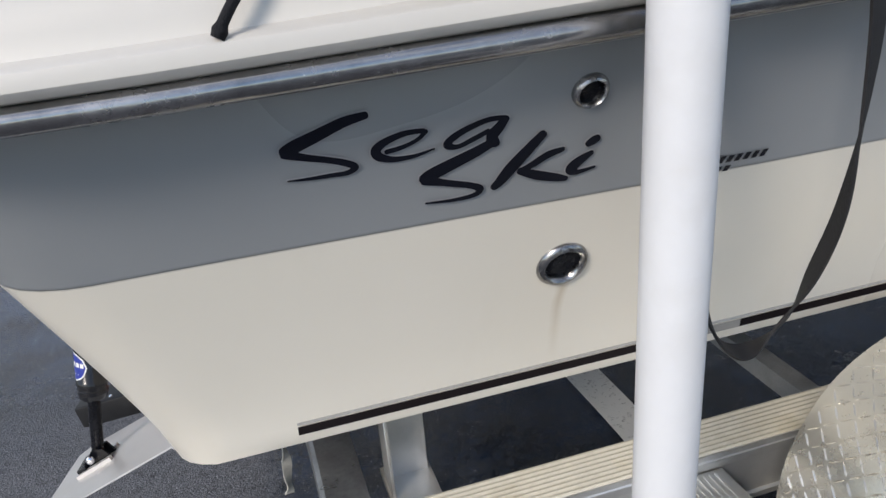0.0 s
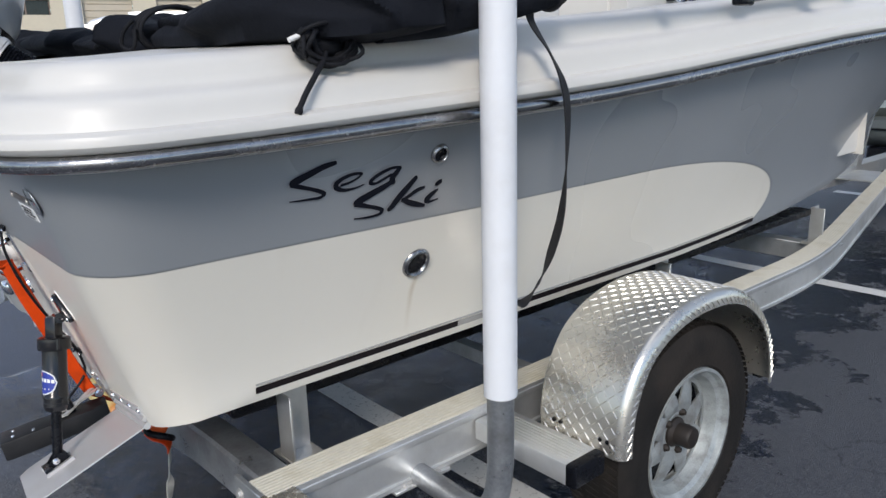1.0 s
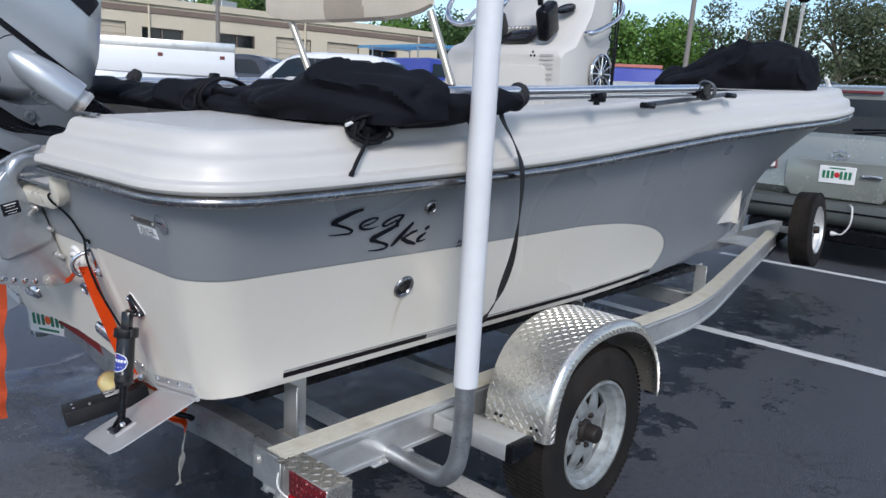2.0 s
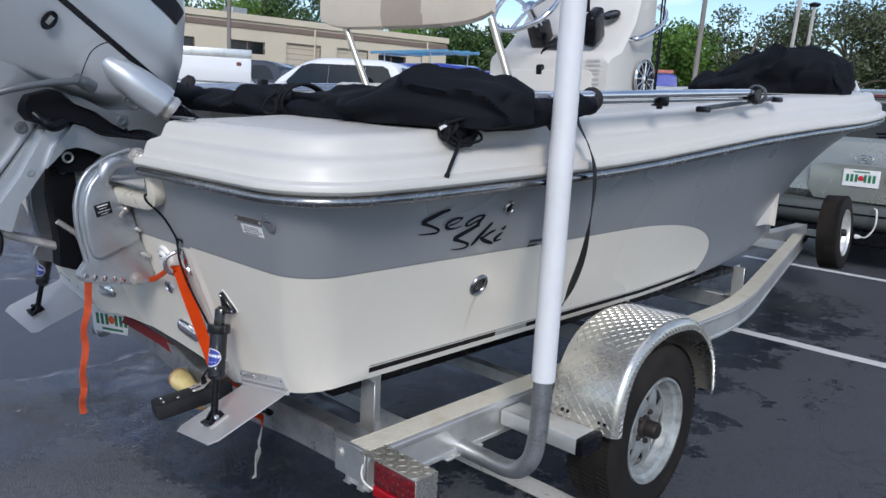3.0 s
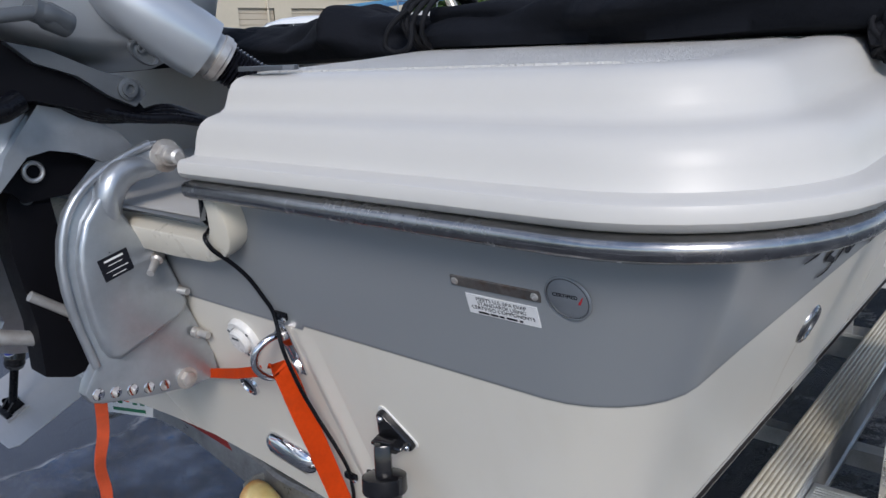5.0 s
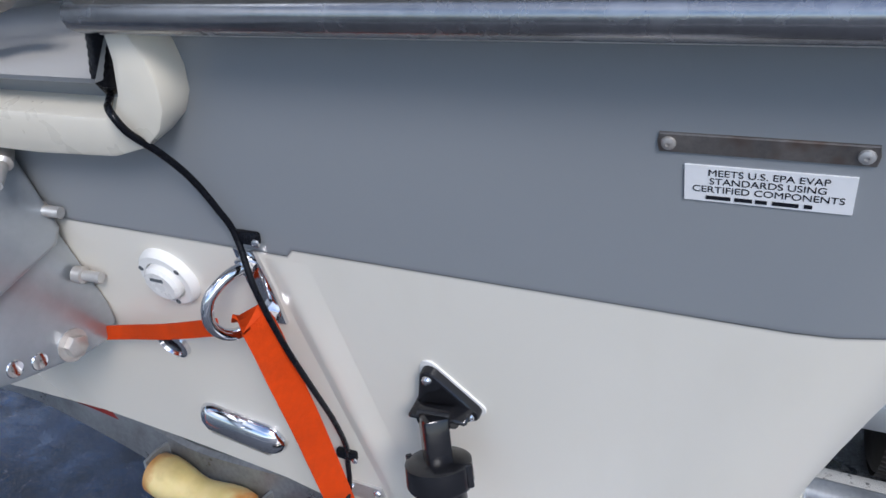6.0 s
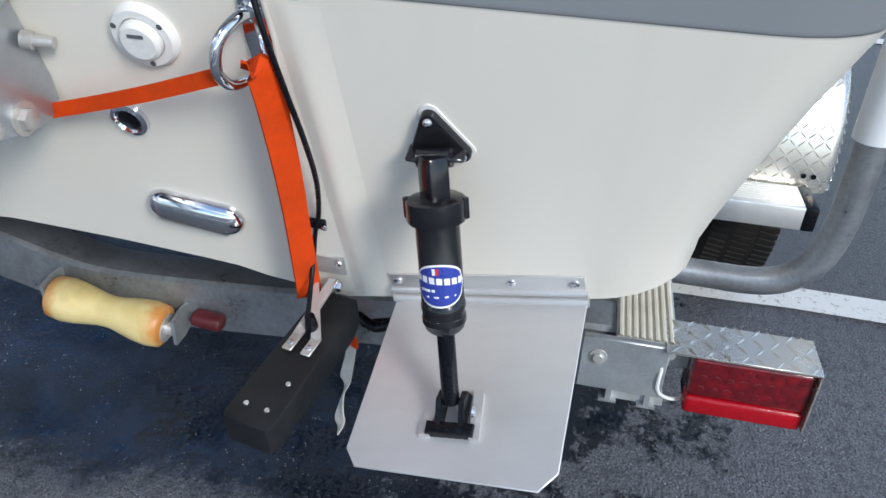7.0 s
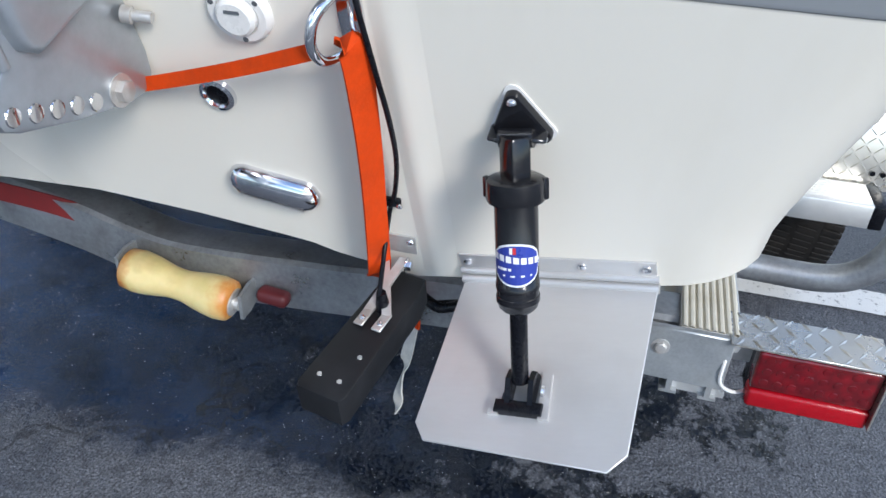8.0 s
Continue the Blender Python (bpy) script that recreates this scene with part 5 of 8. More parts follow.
    prism(bm, [(u * 1.10, (v - 0.003) * 1.10 + 0.004) for u, v in tri], lambda u, v, w: am @ Vector((u, v, w)), 0.0, 0.0018)
    part("sealant", bm, "white", mount, "white sealant squeezed out round the plate")
    # label: a blue oval with white and red bars, wrapped on the cylinder
    front = (Vector((-1, -0.12, 0.25)) - ax * Vector((-1, -0.12, 0.25)).dot(ax)).normalized()
    sd2 = ax.cross(front)

    def wrap(u, v, out):
        a = u / 0.0222
        return top + ax * (0.118 - v) + (front * math.cos(a) + sd2 * math.sin(a)) * (0.0222 + out)

    def oval(ru, rv, out, cu=0.0, cv=0.0):
        b = B()
        rows = []
        for k in range(13):
            u = -ru + 2 * ru * k / 12
            h = rv * math.sqrt(max(0.0, 1 - (u / ru) ** 2)) + 1e-4
            rows.append([wrap(cu + u, cv + h, out), wrap(cu + u, cv - h, out)])
        rings(b, rows, False)
        return b
    lab = part("label", oval(0.030, 0.0235, 0.0004), "sticker", cyl, "round blue and white label", 0)
    part("disc", oval(0.0278, 0.0213, 0.0007), "blue", lab, "", 0)
    b = B()
    for k in range(7):
        u = -0.0225 + 0.0075 * k
        rings(b, [[wrap(u - 0.0028, -0.0005 + 0.0008 * k, 0.001), wrap(u + 0.0028, 0.0001 + 0.0008 * k, 0.001)], [wrap(u - 0.0028, 0.0065 + 0.0008 * k, 0.001), wrap(u + 0.0028, 0.0071 + 0.0008 * k, 0.001)]], False)
    rings(b, [[wrap(u, -0.003, 0.001), wrap(u, -0.006, 0.001)] for u in (0.005, 0.013, 0.021)], False)
    rings(b, [[wrap(u, -0.0105, 0.001), wrap(u, -0.0125, 0.001)] for u in (-0.016, -0.006, 0.004, 0.014)], False)
    rings(b, [[wrap(u, v, 0.0011) for v in (0.0125, 0.016, 0.0195)] for u in (0.0035, 0.0065)], False)
    part("print", b, "sticker", lab, "", 0)
    b = B()
    rings(b, [[wrap(u, v, 0.0012) for v in (0.0125, 0.016, 0.0195)] for u in (0.0, 0.0032)], False)
    part("band", b, "red", lab, "", 0)
    # foot bracket on the plate
    bm = B()
    for s in (-1, 1):
        prism(bm, [(0.130, 0.0), (0.178, 0.0), (0.176, 0.010), (0.150, 0.026), (0.135, 0.020)], lambda u, v, w, s=s: on_tab(Y(1.1145 + s * 0.0125) + w, u, v), -0.003, 0.003)
    prism(bm, [(1.1145 - 0.026, 0.168), (1.1145 + 0.026, 0.168), (1.1145 + 0.026, 0.182), (1.1145 - 0.026, 0.182)], lambda u, v, w: on_tab(Y(u), v, w), 0.0, 0.012, 0.002)
    part("foot", bm, "black", plate, "black foot bracket")
    bm = B()
    for s in (-1, 1):
        prism(bm, [(1.1145 + s * 0.018, 0.128), (1.1145 + s * 0.029, 0.128), (1.1145 + s * 0.033, 0.184), (1.1145 + s * 0.022, 0.184)], lambda u, v, w: on_tab(Y(u), v, w), 0.0, 0.006)
    pieces("channel", bm, "tab", plate)
    bm = B()
    screw(bm, on_tab(Y(1.0915), 0.156, 0.016), (0, -sgn, 0), 0.007, 0.005)
    part("pin", bm, "steel", plate)


trim_tab(1)
trim_tab(-1)

# transducer on a stainless bracket beside the crease
tr = thing("transducer", on_transom(1.30, 0.585), "long black sonar transducer on a stainless transom bracket", "transducer")
bm = B()
P0, P1 = Vector((-0.085, 1.292, 0.552)), Vector((-0.318, 1.340, 0.512))
d = (P1 - P0).normalized()
sd = Vector((0, 0, 1)).cross(d).normalized()
up = d.cross(sd)
prism(bm, [(0.0, -0.022), (0.03, -0.029), (0.205, -0.032), (0.215, -0.028), (0.215, 0.028), (0.205, 0.032), (0.03, 0.029), (0.0, 0.022)], lambda u, v, w: P0 + d * u + sd * v + up * w, -0.042, 0.0, 0.004, 2)
body = part("body", bm, "charcoal", tr, "black plastic transducer bar", 40)
bm = B()
for u, v in ((0.19, -0.013), (0.19, 0.014), (0.15, 0.016)):
    lathe(bm, P0 + d * u + sd * v, up, [(0, 0.0035), (0.001, 0.003)], 10)
pieces("rivet", bm, "steel", body)
bm = B()
prism(bm, [(-0.025, -0.014), (0.025, -0.014), (0.025, 0.018), (-0.025, 0.018)], lambda u, v, w: transom_m(1.309, 0.597, 0.0) @ Vector((u, v, w)), 0.0, 0.003)
for s in (-1, 1):
    a, b = on_transom(1.311 + s * 0.013, 0.583, 0.012), P0 + d * 0.082 + sd * s * 0.0125 + up * 0.004
    e = (b - a).normalized()
    k = Vector((0, 1, 0))
    n2 = e.cross(k).normalized()
    rings(bm, [[a + k * 0.0060 * i + n2 * j for i, j in ((-1, -0.002), (1, -0.002), (1, 0.002), (-1, 0.002))], [b + k * 0.0062 * i + n2 * j for i, j in ((-1, -0.002), (1, -0.002), (1, 0.002), (-1, 0.002))]])
    box(bm, b + d * 0.012, (0.030, 0.013, 0.003), Matrix((d, sd, up)).transposed(), 0.001)
brk = part("bracket", bm, "dull_steel", tr, "folded stainless bracket")
bm = B()
for u in (-0.018, 0.018):
    screw(bm, transom_m(1.309, 0.598, 0.003) @ Vector((u, 0.009, 0)), TN, 0.005, 0.004)
for s in (-1, 1):
    hexbolt(bm, on_transom(1.311 + s * 0.016, 0.576, 0.016), (0, s, 0), 0.007, 0.006)
    screw(bm, P0 + d * 0.098 + sd * s * 0.0125 + up * 0.005, up, 0.0042, 0.003)
pieces("fastener", bm, "steel", brk)
bm = B()
lathe(bm, P0 + d * 0.070, up, [(-0.002, 0.0095), (0.01, 0.0085), (0.028, 0.006)], 16)
part("cable_boot", bm, "black", body)

# underwater lights, scupper, vent, plugs
for y in (1.4605, 2.0335):
    l = thing("underwater_light", on_transom(y, 0.662), "chrome capsule underwater light on the transom", "boat light", "underwater lights")
    bm = B()
    tilt = 0.0065 if y < CY else -0.0065
    A, Bq = on_transom(y + 0.042, 0.662 + tilt, 0.0), on_transom(y - 0.042, 0.662 - tilt, 0.0)
    e = (Bq - A).normalized()
    n2 = TN.cross(e)
    prof = [(-0.059, 0.006), (-0.056, 0.014), (-0.050, 0.020), (-0.040, 0.0245), (0.040, 0.0245), (0.050, 0.020), (0.056, 0.014), (0.059, 0.006)]
    mid = (A + Bq) / 2
    low = 1 if n2.z < 0 else -1
    rings(bm, [[mid + e * u + n2 * (h * math.cos(a)) + TN * (h * 0.80 * math.sin(a)) for a in [math.pi * j / 14 for j in range(15)]] for u, h in prof], False)
    part("shell", bm, "steel", l, "polished chrome shell", 60)
    bm = B()
    for j in range(4):
        a0, a1 = 0.62 + 0.17 * j, 0.74 + 0.17 * j
        rings(bm, [[mid + e * u + n2 * (low * 0.0252 * math.cos(a)) + TN * (0.0207 * math.sin(a)) for a in (a0, (a0 + a1) / 2, a1)] for u in (-0.042, 0.0, 0.042)], False)
    pieces("lens_rib", bm, "tab", l, "pale ribbed lens", 0)


def disc_fitting(name, y, z, r, label, m, prof, inner=None, ry=1.0):
    t = thing(name, on_transom(y, z), label, "fitting")
    bm = B()
    lathe(bm, on_transom(y, z, 0.0), TN, [(o, r * q) for o, q in prof], 32)
    part("flange", bm, m, t, "", 40)
    if inner:
        bm = B()
        lathe(bm, on_transom(y, z, inner[1]), TN, [(0.0, r * inner[0]), (0.0008, r * inner[0] * 0.9)], 24)
        part("bore", bm, inner[2], t, "", 40)
    return t


disc_fitting("drain_outlet", 1.495, 0.794, 0.0215, "polished oval drain outlet in the transom", "steel", [(0, 1.0), (0.005, 0.95), (0.007, 0.72), (0.003, 0.62)], (0.60, 0.0035, "black"))
disc_fitting("drain_outlet", 1.999, 0.794, 0.0215, "polished oval drain outlet in the transom", "steel", [(0, 1.0), (0.005, 0.95), (0.007, 0.72), (0.003, 0.62)], (0.60, 0.0035, "black"))
v = disc_fitting("access_plug", 1.436, 0.900, 0.034, "round white plastic plug plate on the transom", "white", [(0, 1.0), (0.006, 0.97), (0.009, 0.88), (0.009, 0.66), (0.006, 0.64)])
bm = B()
lathe(bm, on_transom(1.436, 0.900, 0.006), TN, [(0, 0.62 * 0.034), (0.008, 0.60 * 0.034), (0.011, 0.50 * 0.034)], 28)
part("cap", bm, "white", v, "white screw cap")
bm = B()
for k in range(3):
    a = 0.6 + k * 2.09
    screw(bm, transom_m(1.436, 0.900, 0.009) @ Vector((0.0275 * math.cos(a), 0.0275 * math.sin(a), 0)), TN, 0.003, 0.001)
box(bm, transom_m(1.436, 0.908, 0.0165) @ Vector((0, 0, 0)), (0.002, 0.016, 0.004))
pieces("screw", bm, "dark_grey", v)

# stern eyes with the orange tie-down
for sgn in (1, -1):
    Y = lambda y: CY - sgn * (CY - y)
    e = thing("stern_eye", on_transom(Y(1.320), 0.909), "polished stainless U-bolt stern eye on the transom", "stern eye", "stern eyes")
    bm = B()
    c = on_transom(Y(1.320), 0.910, 0.006)
    out = (TN + Vector((0, sgn * 0.42, 0))).normalized()
    pts = [c + TU * 0.030, c + TU * 0.031 + out * 0.020, c + TU * 0.022 + out * 0.042, c + out * 0.051, c - TU * 0.022 + out * 0.042, c - TU * 0.031 + out * 0.020, c - TU * 0.030]
    sweep(bm, curve_pts(pts, 6), 0.0055, 14)
    part("bow", bm, "steel", e, "", 50)
    bm = B()
    prism(bm, [(-0.011, -0.045), (0.011, -0.045), (0.013, 0.0), (0.011, 0.045), (-0.011, 0.045), (-0.013, 0.0)], lambda u, v, w: transom_m(Y(1.320), 0.910) @ Vector((u, v, w)), 0, 0.004, 0.001)
    for s in (-1, 1):
        lathe(bm, c + TU * 0.030 * s - TN * 0.002, TN, [(0, 0.010), (0.007, 0.010), (0.008, 0.0075)], 6)
    part("backing_plate", bm, "steel", e)

tie = thing("tie_down_strap", (-0.1, 1.36, 0.3), "bright orange ratchet strap through the stern eye", "strap")
bm = B()
strap(bm, [(-0.176, 1.605, 0.792), (-0.190, 1.52, 0.818), (-0.215, 1.43, 0.850), (-0.240, 1.338, 0.886)], [(0.1, 0.15, 1)] * 4, 0.0155)
part("short_run", bm, "web_orange", tie)
bm = B()
strap(bm, [(-0.228, 1.322, 0.890), (-0.224, 1.308, 0.886), (-0.201, 1.307, 0.816), (-0.173, 1.311, 0.742), (-0.146, 1.317, 0.67), (-0.106, 1.327, 0.57), (-0.08, 1.338, 0.54), (0.02, 1.37, 0.46)], [(-0.5, 1, 0.1), (-0.7, 0.7, 0.1), (-0.85, 0.5, 0.05), (-0.88, 0.48, 0.05), (-0.9, 0.5, 0.03), (-0.9, 0.8, 0.03), (-0.8, 1, 0), (0, 1, 0)], 0.031)
part("long_run", bm, "web_orange", tie, "twisted down to the trailer")
bm = B()
box(bm, (0.03, 1.345, 0.425), (0.05, 0.045, 0.045), Euler((0.3, 0.5, 0.2)).to_matrix(), 0.006, 2)
rk = part("ratchet", bm, "orange_plastic", tie, "orange ratchet handle")
bm = B()
sweep(bm, curve_pts([(0.0, 1.30, 0.455), (-0.01, 1.27, 0.448), (0.03, 1.25, 0.43), (0.05, 1.29, 0.405)], 5), 0.008, 10)
part("handle", bm, "black", rk)
bm = B()
strap(bm, [(0.02, 1.37, 0.40), (0.03, 1.35, 0.392), (0.046, 1.332, 0.385), (0.052, 1.325, 0.372), (0.050, 1.327, 0.355)], [(0.4, 1, 0.2), (0.6, 0.9, 0.4), (0.9, 0.5, 0.1), (0.7, 0.7, 0), (0.5, 0.9, 0)], 0.026, 0.004)
part("tail_knot", bm, "web_orange", tie, "crumpled orange tail")
bm = B()
strap(bm, [(0.052, 1.327, 0.358), (0.050, 1.331, 0.325), (0.046, 1.337, 0.290), (0.047, 1.340, 0.262), (0.044, 1.346, 0.225), (0.043, 1.349, 0.196), (0.040, 1.352, 0.172)], [(0.6, 1, 0), (0.7, 1, 0.2), (0.4, 1, 0), (1, 0.2, 0), (0.9, 0.6, 0), (0.5, 1, 0), (1, 0.2, 0)], 0.021, 0.0025)
part("loose_end", bm, "web_white", tie, "frayed white loose end")
# strap from the engine bracket, hanging and leading forward
hang = thing("engine_strap", (-0.3, 1.70, 0.3), "orange strap end hanging from the engine bracket", "strap")
bm = B()
strap(bm, [(-0.310, 1.69, 0.83), (-0.302, 1.72, 0.76), (-0.296, 1.745, 0.69), (-0.303, 1.765, 0.62), (-0.292, 1.785, 0.55), (-0.298, 1.80, 0.47), (-0.288, 1.82, 0.41), (-0.291, 1.832, 0.36), (-0.285, 1.84, 0.315)], [(1, -0.3, 0), (1, -0.2, 0.05), (1, -0.7, 0), (1, 0.1, 0), (1, -0.6, 0), (1, 0.1, 0.1), (1, -0.5, 0), (1, 0.2, 0), (1, -0.3, 0)], 0.020)
part("webbing", bm, "web_faded", hang)
bm = B()
strap(bm, [(0.086, 2.50, 0.440), (0.085, 2.366, 0.444), (0.084, 2.16, 0.440), (0.083, 1.99, 0.430), (0.10, 1.90, 0.400)], [(0.1, 0.3, 1)] * 5, 0.036)
part("leading_run", bm, "web_red", hang, "dark red strap leading under the hull")

# cable from the well to the transducer
cab = thing("transducer_cable", on_transom(1.31, 0.97), "thin black cable clipped down the transom", "cable")
bm = B()
pts = [on_transom(1.378, 1.094, 0.004), on_transom(1.364, 1.095, 0.020), on_transom(1.350, 1.099, 0.032), on_transom(1.341, 1.096, 0.038), on_transom(1.337, 1.082, 0.036), on_transom(1.331, 1.058, 0.024), on_transom(1.325, 1.030, 0.014), on_transom(1.318, 1.0, 0.010), on_transom(1.314, 0.972, 0.008), on_transom(1.302, 0.930, 0.024), on_transom(1.292, 0.875, 0.030), on_transom(1.286, 0.820, 0.028), on_transom(1.287, 0.760, 0.020), on_transom(1.298, 0.700, 0.010), on_transom(1.309, 0.664, 0.008), on_transom(1.316, 0.620, 0.020), P0 + d * 0.075 + up * 0.026]
sweep(bm, curve_pts(pts, 8), 0.0030, 10)
part("cord", bm, "black", cab, "", 60)
bm = B()
gp = curve_pts([on_transom(1.348, 1.162, 0.002), on_transom(1.356, 1.136, 0.002), on_transom(1.372, 1.108, 0.002), on_transom(1.379, 1.094, 0.003)], 9)
sweep(bm, gp, [(0.0135 if k % 2 else 0.0120) * min(1.0, 0.35 + 0.075 * (len(gp) - 1 - k)) for k in range(len(gp))], 18)
part("boot", bm, "black", cab, "ribbed black cable boot", 60)
for y, z in ((1.304, 0.9695), (1.306, 0.675)):
    bm = B()
    box(bm, on_transom(y + 0.002, z, 0.005), (0.008, 0.026, 0.012), None, 0.003, 2)
    cl = part("clip", bm, "black", cab, "black cable clip")
    bm = B()
    screw(bm, on_transom(y - 0.010, z - 0.001, 0.009), TN, 0.004, 0.003)
    part("screw", bm, "steel", cl)

# maker's plate, sticker and badge
pl = thing("plate_strip", on_transom(0.918, 1.086), "tarnished metal strip riveted to the transom, rust at its ends", "plate")
bm = B()
st_m = transom_m(0.918, 1.0835)
prism(bm, [(-0.052, -0.006), (0.052, -0.006), (0.053, 0.0), (0.052, 0.006), (-0.052, 0.006), (-0.053, 0.0)], lambda u, v, w: st_m @ Vector((u, v, w)), 0, 0.0018, 0.0005, 1)
part("strip", bm, "rusty_strip", pl)
bm = B()
for u in (-0.047, 0.047):
    screw(bm, st_m @ Vector((u, 0, 0.0018)), TN, 0.0042, 0.0022)
pieces("rivet", bm, "dull_steel", pl)
sk = thing("notice_sticker", on_transom(0.915, 1.06), "small white printed notice sticker on the transom", "sticker")
bm = B()
sk_m = transom_m(0.9145, 1.0595)
prism(bm, [(-0.042, -0.0118), (0.042, -0.0118), (0.042, 0.0118), (-0.042, 0.0118)], lambda u, v, w: sk_m @ Vector((u, v, w)), 0, 0.0012)
part("paper", bm, "sticker", sk)
for k, (txt, sz) in enumerate((("MEETS U.S. EPA EVAP", 0.0060), ("STANDARDS USING", 0.0060), ("CERTIFIED COMPONENTS", 0.0060))):
    words("print", txt, sz, sk_m @ Matrix.Translation((0, 0.0056 - 0.0055 * k, 0.0014)), "ink", sk, 0.0001, "CENTER", 1.08, 0.0)
bm = B()
for k in range(5):
    w = (0.013, 0.009, 0.006, 0.013, 0.004)[k]
    x = (-0.024, -0.011, -0.002, 0.010, 0.021)[k]
    rings(bm, [[sk_m @ Vector((x - w / 2, v, 0.0016)), sk_m @ Vector((x + w / 2, v, 0.0016))] for v in (-0.0102, -0.0076)], False)
part("print", bm, "ink", sk, "row of dark bars", 0)
bd = thing("round_badge", on_transom(0.835, 1.088), "round grey clear-coated badge on the transom", "badge")
bm = B()
bd_m = transom_m(0.8355, 1.088)
lathe(bm, bd_m @ Vector((0, 0, 0)), TN, [(0, 0.0235), (0.0014, 0.0232), (0.0018, 0.0215), (0.0012, 0.0205), (0.0014, 0.02), (0.0016, 0.001)], 40)
part("dome", bm, "silver2", bd)
bm = B()
ring_of(bm, bd_m @ Vector((0, 0, 0.0014)), TN, 0.0212, 0.0008, 40, 8)
part("rim", bm, "dark_grey", bd)
words("print", "CERTIFIED", 0.0056, bd_m @ Matrix.Translation((-0.002, 0.001, 0.0018)), "ink", bd, 0.0001, "CENTER", 1.0, 0.0001)
bm = B()
rings(bm, [[bd_m @ Vector((0.010, -0.004, 0.002)), bd_m @ Vector((0.013, -0.004, 0.002))], [bd_m @ Vector((0.016, 0.005, 0.002)), bd_m @ Vector((0.017, 0.005, 0.002))]], False)
part("tick", bm, "red", bd, "", 0)

# ---- the outboard engine, tilted up ----
EU, EV = Vector((0.81, 0, -0.587)), Vector((0.587, 0, 0.81))


def eng(u, w, v):
    """Engine axes: u forward along its base, w to port, v up its own height; from the tilt pivot."""
    return Vector((-0.225, CY, 1.174)) + EU * u + EV * v + Vector((0, w, 0))


engine = thing("outboard_engine", (-0.3, CY, 0.80), "silver outboard engine clamped to the transom, tilted up", "outboard engine")


def rr(hw, u0, u1, rad, n=6, taper=0.0):
    """A rounded rectangle in (u, w)."""
    pts = []
    for cu, cw, a0 in ((u1 - rad, hw - rad - taper, 0), (u0 + rad, hw - rad, 90), (u0 + rad, -hw + rad, 180), (u1 - rad, -hw + rad + taper, 270)):
        for k in range(n + 1):
            a = radians(a0 + 90 * k / n)
            pts.append((cu + rad * math.cos(a), cw + rad * math.sin(a)))
    return pts


def estack(bm, secs, n=6):
    """Skins rounded sections up the engine: (v, half-width, u aft, u fore, corner radius, narrowing at the fore end)."""
    rings(bm, [[eng(u, w, v) for u, w in rr(hw, a, b, rad, n, tp)] for v, hw, a, b, rad, tp in secs])


bm = B()
estack(bm, [(0.222, 0.222, -0.660, 0.035, 0.13, 0.03), (0.245, 0.229, -0.675, 0.036, 0.135, 0.03), (0.32, 0.232, -0.690, 0.010, 0.14, 0.03), (0.42, 0.226, -0.690, -0.045, 0.14, 0.03), (0.50, 0.212, -0.675, -0.095, 0.14, 0.03), (0.56, 0.188, -0.640, -0.150, 0.13, 0.03), (0.60, 0.150, -0.590, -0.215, 0.11, 0.02), (0.615, 0.10, -0.53, -0.29, 0.08, 0.01)], 8)
cowl = part("cowl", bm, "silver", engine, "glossy silver upper cowl", 60)
bm = B()
estack(bm, [(0.206, 0.219, -0.656, 0.030, 0.125, 0.03), (0.208, 0.2245, -0.662, 0.036, 0.13, 0.03), (0.222, 0.2245, -0.662, 0.036, 0.13, 0.03), (0.224, 0.219, -0.656, 0.030, 0.125, 0.03)], 8)
part("cowl_seal", bm, "black", engine, "black seam between the cowls", 40)
bm = B()
estack(bm, [(-0.02, 0.125, -0.600, -0.330, 0.08, 0.0), (0.02, 0.150, -0.620, -0.300, 0.09, 0.0), (0.06, 0.175, -0.635, -0.16, 0.10, 0.02), (0.09, 0.190, -0.642, -0.08, 0.11, 0.03), (0.14, 0.206, -0.650, -0.015, 0.12, 0.03), (0.207, 0.220, -0.658, 0.030, 0.125, 0.03)], 8)
pan = part("lower_cowl", bm, "silver", engine, "silver lower cowl", 60)
# the round rigging boot and its corrugated hose
bm = B()
A0, A1 = eng(-0.225, -0.163, 0.170), eng(-0.024, -0.227, 0.163)
ax = (A1 - A0).normalized()
ln = (A1 - A0).length
lathe(bm, A0, ax, [(0.0, 0.006), (0.025, 0.024), (0.07, 0.040), (0.13, 0.048), (ln * 0.9, 0.049), (ln, 0.047), (ln, 0.034)], 32)
part("rigging_boot", bm, "silver", engine, "silver rigging boot", 60)
bm = B()
lathe(bm, A1, ax, [(-0.004, 0.034), (0.012, 0.034), (0.013, 0.0365), (0.024, 0.0365), (0.025, 0.034), (0.03, 0.034)], 28)
part("hose_clamp", bm, "dull_steel", engine)
bm = B()
hp = curve_pts([A1 + ax * 0.02, A1 + ax * 0.07, A1 + ax * 0.13 + Vector((0, 0, 0.004)), A1 + ax * 0.22 + Vector((0, 0.02, 0.006)), A1 + ax * 0.32 + Vector((0, 0.05, -0.05))], 16)
sweep(bm, hp, [0.031 if k % 2 else 0.0275 for k in range(len(hp))], 20)
part("rigging_hose", bm, "black", engine, "corrugated black hose", 60)
# vent, recess and catch on the lower cowl
bm = B()


def on_pan(u, v, out=0.0):
    hw = lerp([(-0.02, 0.125), (0.02, 0.150), (0.06, 0.175), (0.09, 0.190), (0.14, 0.206), (0.207, 0.220)], v)
    return eng(u, -hw - out, v)


